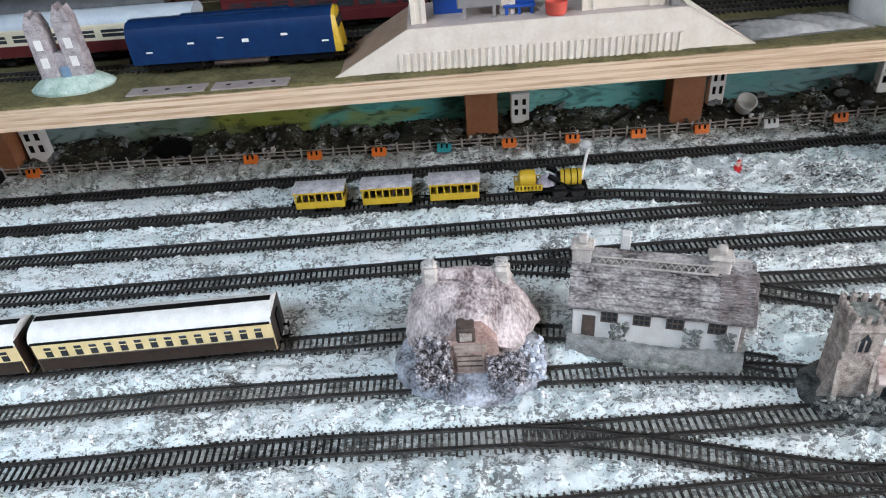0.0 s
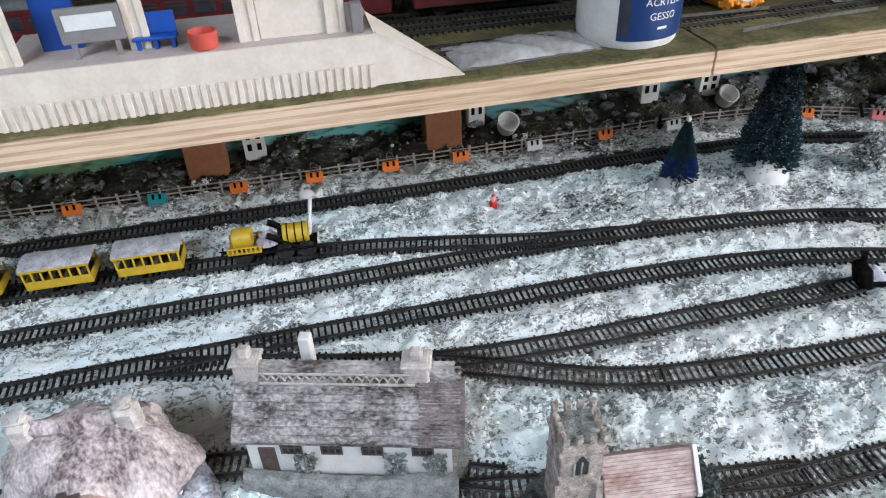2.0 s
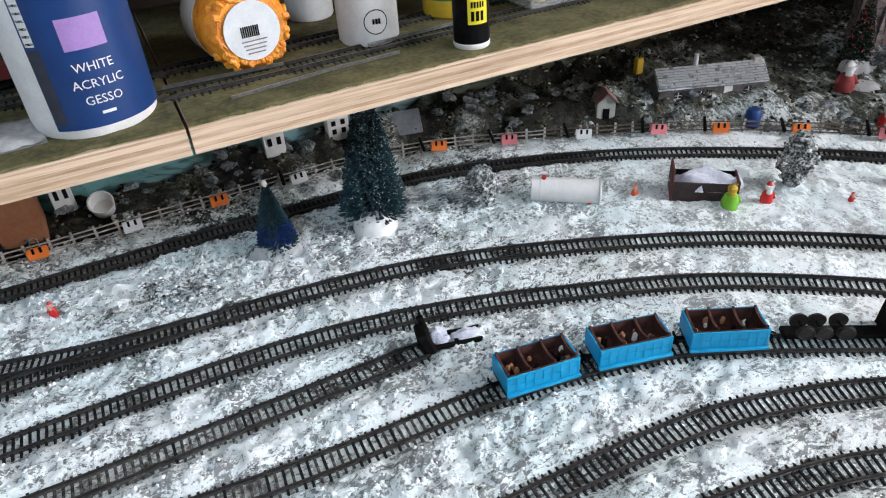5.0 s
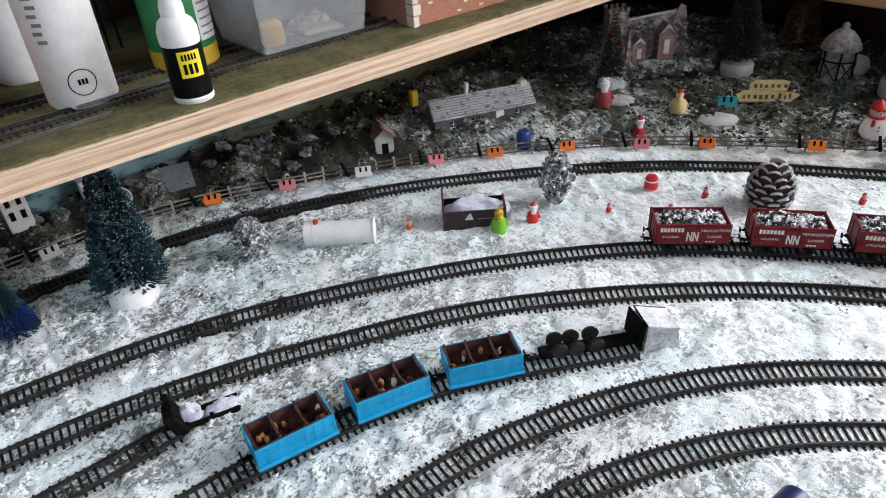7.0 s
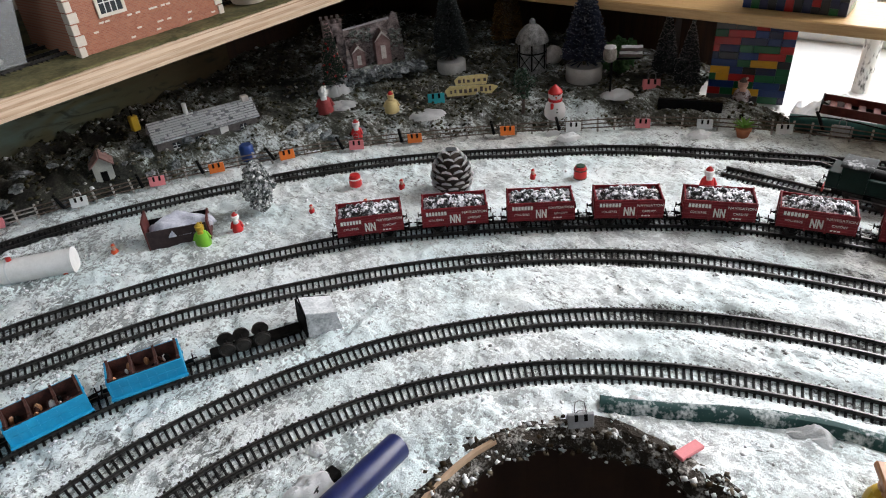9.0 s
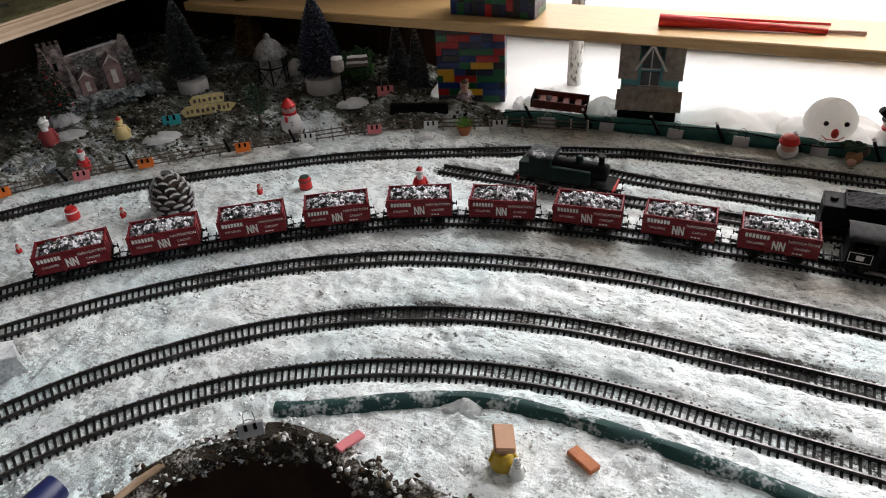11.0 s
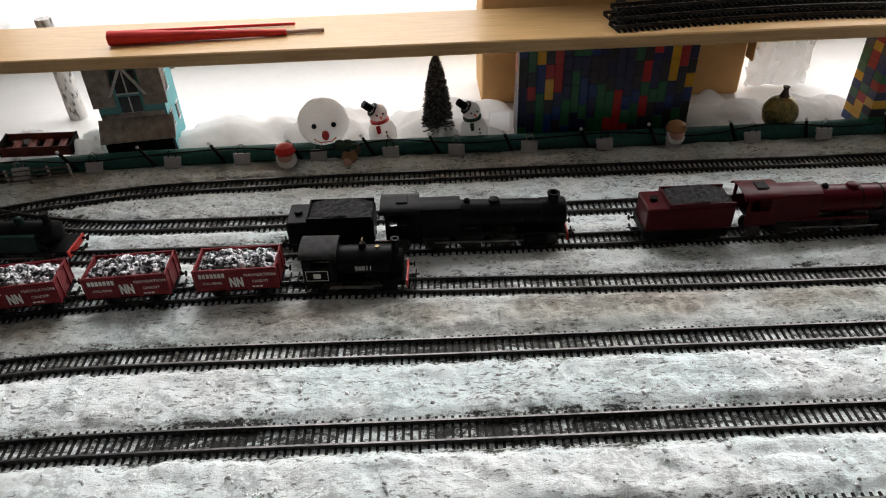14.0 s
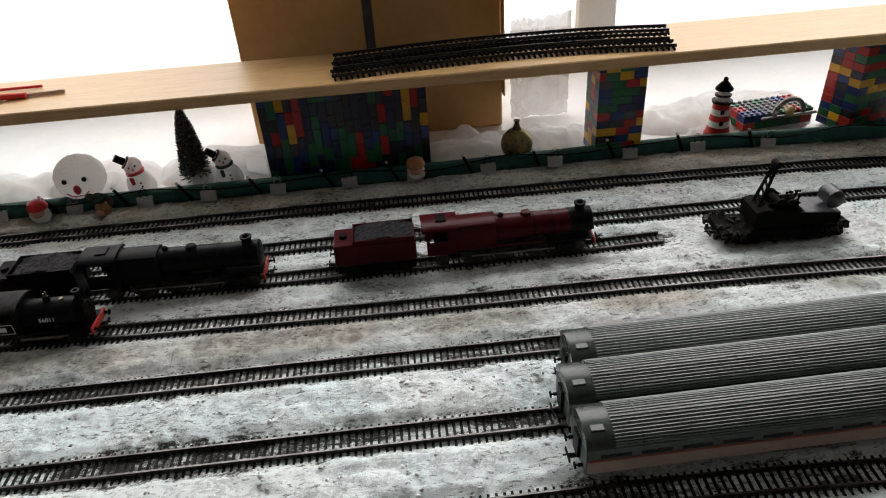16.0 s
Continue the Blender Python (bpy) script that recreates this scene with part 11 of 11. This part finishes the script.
snowman(pose(1.526, -0.453, 0.008, 0, -8, -72), 0.0155, "white snowman with green scarf and tilted black hat on the sill", BLACK, DARKGREEN)
bottle_brush_tree(pose(1.538, -0.411, 0.010), 0.092, 0.0185, mat("grey_green_frost", (0.02, 0.028, 0.024), (0.30, 0.33, 0.32), 220, 0.8, bump=0.3, spread=(0.44, 0.64)), "grey-green frosted brush tree on the window sill", None, 0.014, seed=71, n=1100, power=0.58, frost=FROST_WHITE)
single("white_card", Mesh().box(-0.001, 0.001, -0.012, 0.012, 0, 0.026, 0.0003), COTTON, pose(1.545, -0.482, 0.008, 0, -8, 0), "small white card standing in cotton wool", "card")
t = thing("gold_ball_ornament", pose(1.524, -0.797, 0.004), "gold and green ball ornament with knotted top", "ornament")
part("ball", Mesh().ball((0, 0, 0.022), 0.0195, 12, (0.95, 1, 1), 0.02, 9), mat("gold_green_foil", (0.03, 0.06, 0.03), (0.42, 0.34, 0.14), 60, 0.35, 0.6, 0.5, spread=(0.38, 0.60)), t, smooth=True)
part("knot", Mesh().lathe([(0.006, 0.040), (0.004, 0.044), (0.0025, 0.049), (0.004, 0.052)], 10), TIMBER, t)


def lighthouse(m):
    t = thing("toy_lighthouse", m, "red and white striped toy lighthouse with black lantern", "lighthouse")
    z0, r0, r1, H = 0.010, 0.0165, 0.0115, 0.044
    part("base", Mesh().lathe([(0.019, 0), (0.019, 0.004), (0.017, 0.010)], 22), RED_P, t, smooth=True)
    for k in range(5):
        a, b = k / 5, (k + 1) / 5
        part("stripe", Mesh().lathe([(r0 + (r1 - r0) * a, z0 + H * a), (r0 + (r1 - r0) * b, z0 + H * b)], 22), RED_P if k % 2 == 0 else WHITE, t, "red stripe" if k % 2 == 0 else "white stripe", True)
    for z in (0.023, 0.040):
        part("window", Mesh().box(-0.0160 + (z - 0.02) * 0.1, -0.0120, 0.001, 0.006, z, z + 0.006), BLACK, t)
    part("gallery", Mesh().lathe([(0.0145, 0.054), (0.0145, 0.057)], 20), BLACK, t)
    part("lantern_room", Mesh().lathe([(0.0095, 0.057), (0.0095, 0.064)], 18), WHITE, t)
    part("gallery", Mesh().lathe([(0.0115, 0.064), (0.0115, 0.066)], 18), BLACK, t)
    part("lantern_room", Mesh().lathe([(0.0080, 0.066), (0.0080, 0.074)], 18), WHITE, t)
    part("roof", Mesh().lathe([(0.0125, 0.073), (0.0125, 0.075), (0.006, 0.083), (0.0025, 0.086)], 18), BLACK, t, smooth=True)
    part("finial", Mesh().ball((0, 0, 0.088), 0.0035, 7), BLACK, t, smooth=True)


lighthouse(pose(1.530, -1.051, 0.006) @ Matrix.Scale(0.84, 4))
t = thing("brick_model", pose(1.560, -1.085, 0.006, 0, 0, -84), "flat toy brick model with silver wheel arch", "toy")
for i in range(6):
    for j in range(3):
        part("brick", toy_brick(2, rc.choice((0, 1, 2, 2, 5, 5)), True), None, t, m=pose(i * 0.016, (j - 1.5) * 0.016, 0.0096))
        part("brick", toy_brick(2, rc.choice((2, 2, 1)), False), None, t, m=pose(i * 0.016, (j - 1.5) * 0.016, 0.0))
arch = [(0.060 + 0.020 * math.cos(radians(a)), -0.026, 0.016 + 0.020 * math.sin(radians(a))) for a in range(0, 181, 15)]
part("wheel_arch", Mesh().tube(arch, 0.0030, 8), WIRE, t, "bright silver arch", True)
part("side_bar", Mesh().box(0.022, 0.098, -0.030, -0.025, 0.013, 0.0165, 0.001), WIRE, t, "bright silver bar")
part("hub", Mesh().ball((0.060, -0.027, 0.021), 0.006, 7), GOLD, t, smooth=True)

# ---------- cardboard and packaging before the window ----------
CARD = mat("corrugated_card", (0.60, 0.35, 0.13), (0.70, 0.43, 0.18), 12, 0.8, bump=0.15, depth=0.001)
t = thing("cardboard_box", pose(0, 0, 0), "brown cardboard box with dark tape on the window sill", "box")
part("box_body", Mesh().box(1.640, 1.730, -0.800, -0.470, 0.0005, 0.36, 0.002), CARD, t)
part("tape_strip", Mesh().box(1.6392, 1.6402, -0.640, -0.628, 0.001, 0.359), mat("dark_tape", (0.05, 0.05, 0.055), (0.10, 0.10, 0.11), 60, 0.4), t, "dark tape strip")
part("box_flap", Mesh().box(1.618, 1.6385, -0.800, -0.7985, 0.05, 0.36), CARD, t)
bw = Mesh()
rbb = random.Random(12)
nx, nz = 12, 14
v = []
for sgn in (0, 1):
    for j in range(nz):
        for i in range(nx):
            u, q = i / (nx - 1), j / (nz - 1)
            bulge = 0.014 * math.sin(math.pi * u) * math.sin(math.pi * min(1, q * 1.1 + 0.02))
            v.append((1.660 + (bulge if sgn else -bulge) + rbb.uniform(-0.006, 0.006), -0.815 - 0.080 * u, 0.002 + 0.135 * q + rbb.uniform(-0.005, 0.005) * (j > 0)))
f = []
for sgn in (0, 1):
    o = sgn * nx * nz
    f += [(o + j * nx + i, o + j * nx + i + 1, o + (j + 1) * nx + i + 1, o + (j + 1) * nx + i) for j in range(nz - 1) for i in range(nx - 1)]
single("packing_bag", bw.add(v, f), mat("milky_film", (0.74, 0.74, 0.71), (0.84, 0.84, 0.81), 50, 0.3, bump=0.5, depth=0.003, alpha=0.45), pose(0, 0, 0), "milky plastic packing bag by the window", "bag", smooth=True)

# ---------- on the pine plank ----------
t = thing("red_paper_cone", pose(0, 0, PLANK_Z), "long tapered red paper cone on the plank", "paper cone")
RP = mat("red_paper", (0.62, 0.02, 0.02), (0.72, 0.04, 0.03), 60, 0.6)
part("cone", Mesh().cyl((1.524, -0.080, 0.0075), (1.533, -0.258, 0.0035), 0.0075, 0.0030, 12), RP, t, smooth=True)
single("red_stick", Mesh().cyl((1.562, -0.075, 0.002), (1.566, -0.262, 0.002), 0.0016, n=6), RP, pose(0, 0, PLANK_Z), "thin red stick lying on the plank", "stick")
single("pale_stick", Mesh().cyl((1.536, -0.235, 0.0024), (1.540, -0.296, 0.0024), 0.0022, n=8), mat("pale_pink_wood", (0.62, 0.42, 0.34), (0.7, 0.5, 0.42), 60, 0.6), pose(0, 0, PLANK_Z), "pale round stick lying on the plank", "stick")
for k, dx in enumerate((0.0, 0.006, 0.016)):
    line = Line([(1.508 + dx, -0.590 - 0.002 * k), (1.520 + dx, -0.690), (1.525 + dx, -0.790), (1.521 + dx, -0.885), (1.507 + dx, -0.975 + 0.003 * k)])
    lay_track("bundle%d" % k, "spare curved track lying stacked on the plank", PLANK_Z + 0.0032 + 0.0064 * k, line=line, pitch=0.0062, name="spare_track")
    lay_track("bundle_b%d" % k, "spare curved track lying stacked on the plank", PLANK_Z + 0.0032 + 0.0064 * k, line=Line([(p[0] + 0.0335, p[1]) for p in line.p[::20]]) if k == 0 else line, s0=0.002, pitch=0.05, name="spare_track") if k == 0 else None

# ---------- small things by the opening ----------
single("pink_card_tag", Mesh().box(-0.011, 0.011, -0.004, 0.004, 0, 0.003, 0.0006), PINK, pose(0.940, 0.018, 0.002, 0, 6, -20), "small pink card tag on the rim", "tag", "card tags")
single("orange_card_tag", Mesh().box(-0.011, 0.011, -0.005, 0.005, 0, 0.004, 0.0006), mat("rust_orange", (0.40, 0.12, 0.04), (0.5, 0.18, 0.07), 120, 0.7), pose(0.983, -0.137, 0.003, 8, 0, 60), "rust orange card tag on the snow", "tag", "card tags")
binder_clip(pose(0.921, 0.088, 0.004, 0, 0, -50) @ Matrix.Diagonal((1.1, 1.1, 1.0, 1)), SILVER, "silver-grey binder clip on the rim", "clips on the rim")
figure(pose(0.962, -0.088, 0.002, 0, 0, -60), 0.026, YELLOW, "yellow plastic toy figure with tan top", TAN, TAN, wide=1.5)
single("tan_toy_slab", Mesh().box(-0.011, 0.011, -0.007, 0.007, 0, 0.005, 0.0012), TAN, pose(0.961, -0.089, 0.0275, 6, 0, 25), "tan plastic slab lying on a yellow toy", "toy slab")
figure(pose(0.957, -0.100, 0.002, 0, 0, -60), 0.018, WHITE, "small white plastic toy figure", WHITE, WHITE, wide=1.3)
figure(pose(0.945, -0.175, 0.002, 0, 0, -60), 0.020, mat("black_white_plastic", (0.02, 0.02, 0.02)), "small white toy figure with dark spots", WHITE, WHITE, wide=1.7)
for k, (x, y, s) in enumerate(((1.000, -0.045, 0.016), (0.958, 0.062, 0.010), (0.800, 0.228, 0.006))):
    single("cotton_puff", Mesh().heap(0, 0, -0.002, s * 1.1, s * 0.8, 0.010, 500 + k), COTTON, pose(x, y, 0.003, 0, 0, -60), "puff of white cotton wool smoke", "cotton wool", "cotton puffs", True)
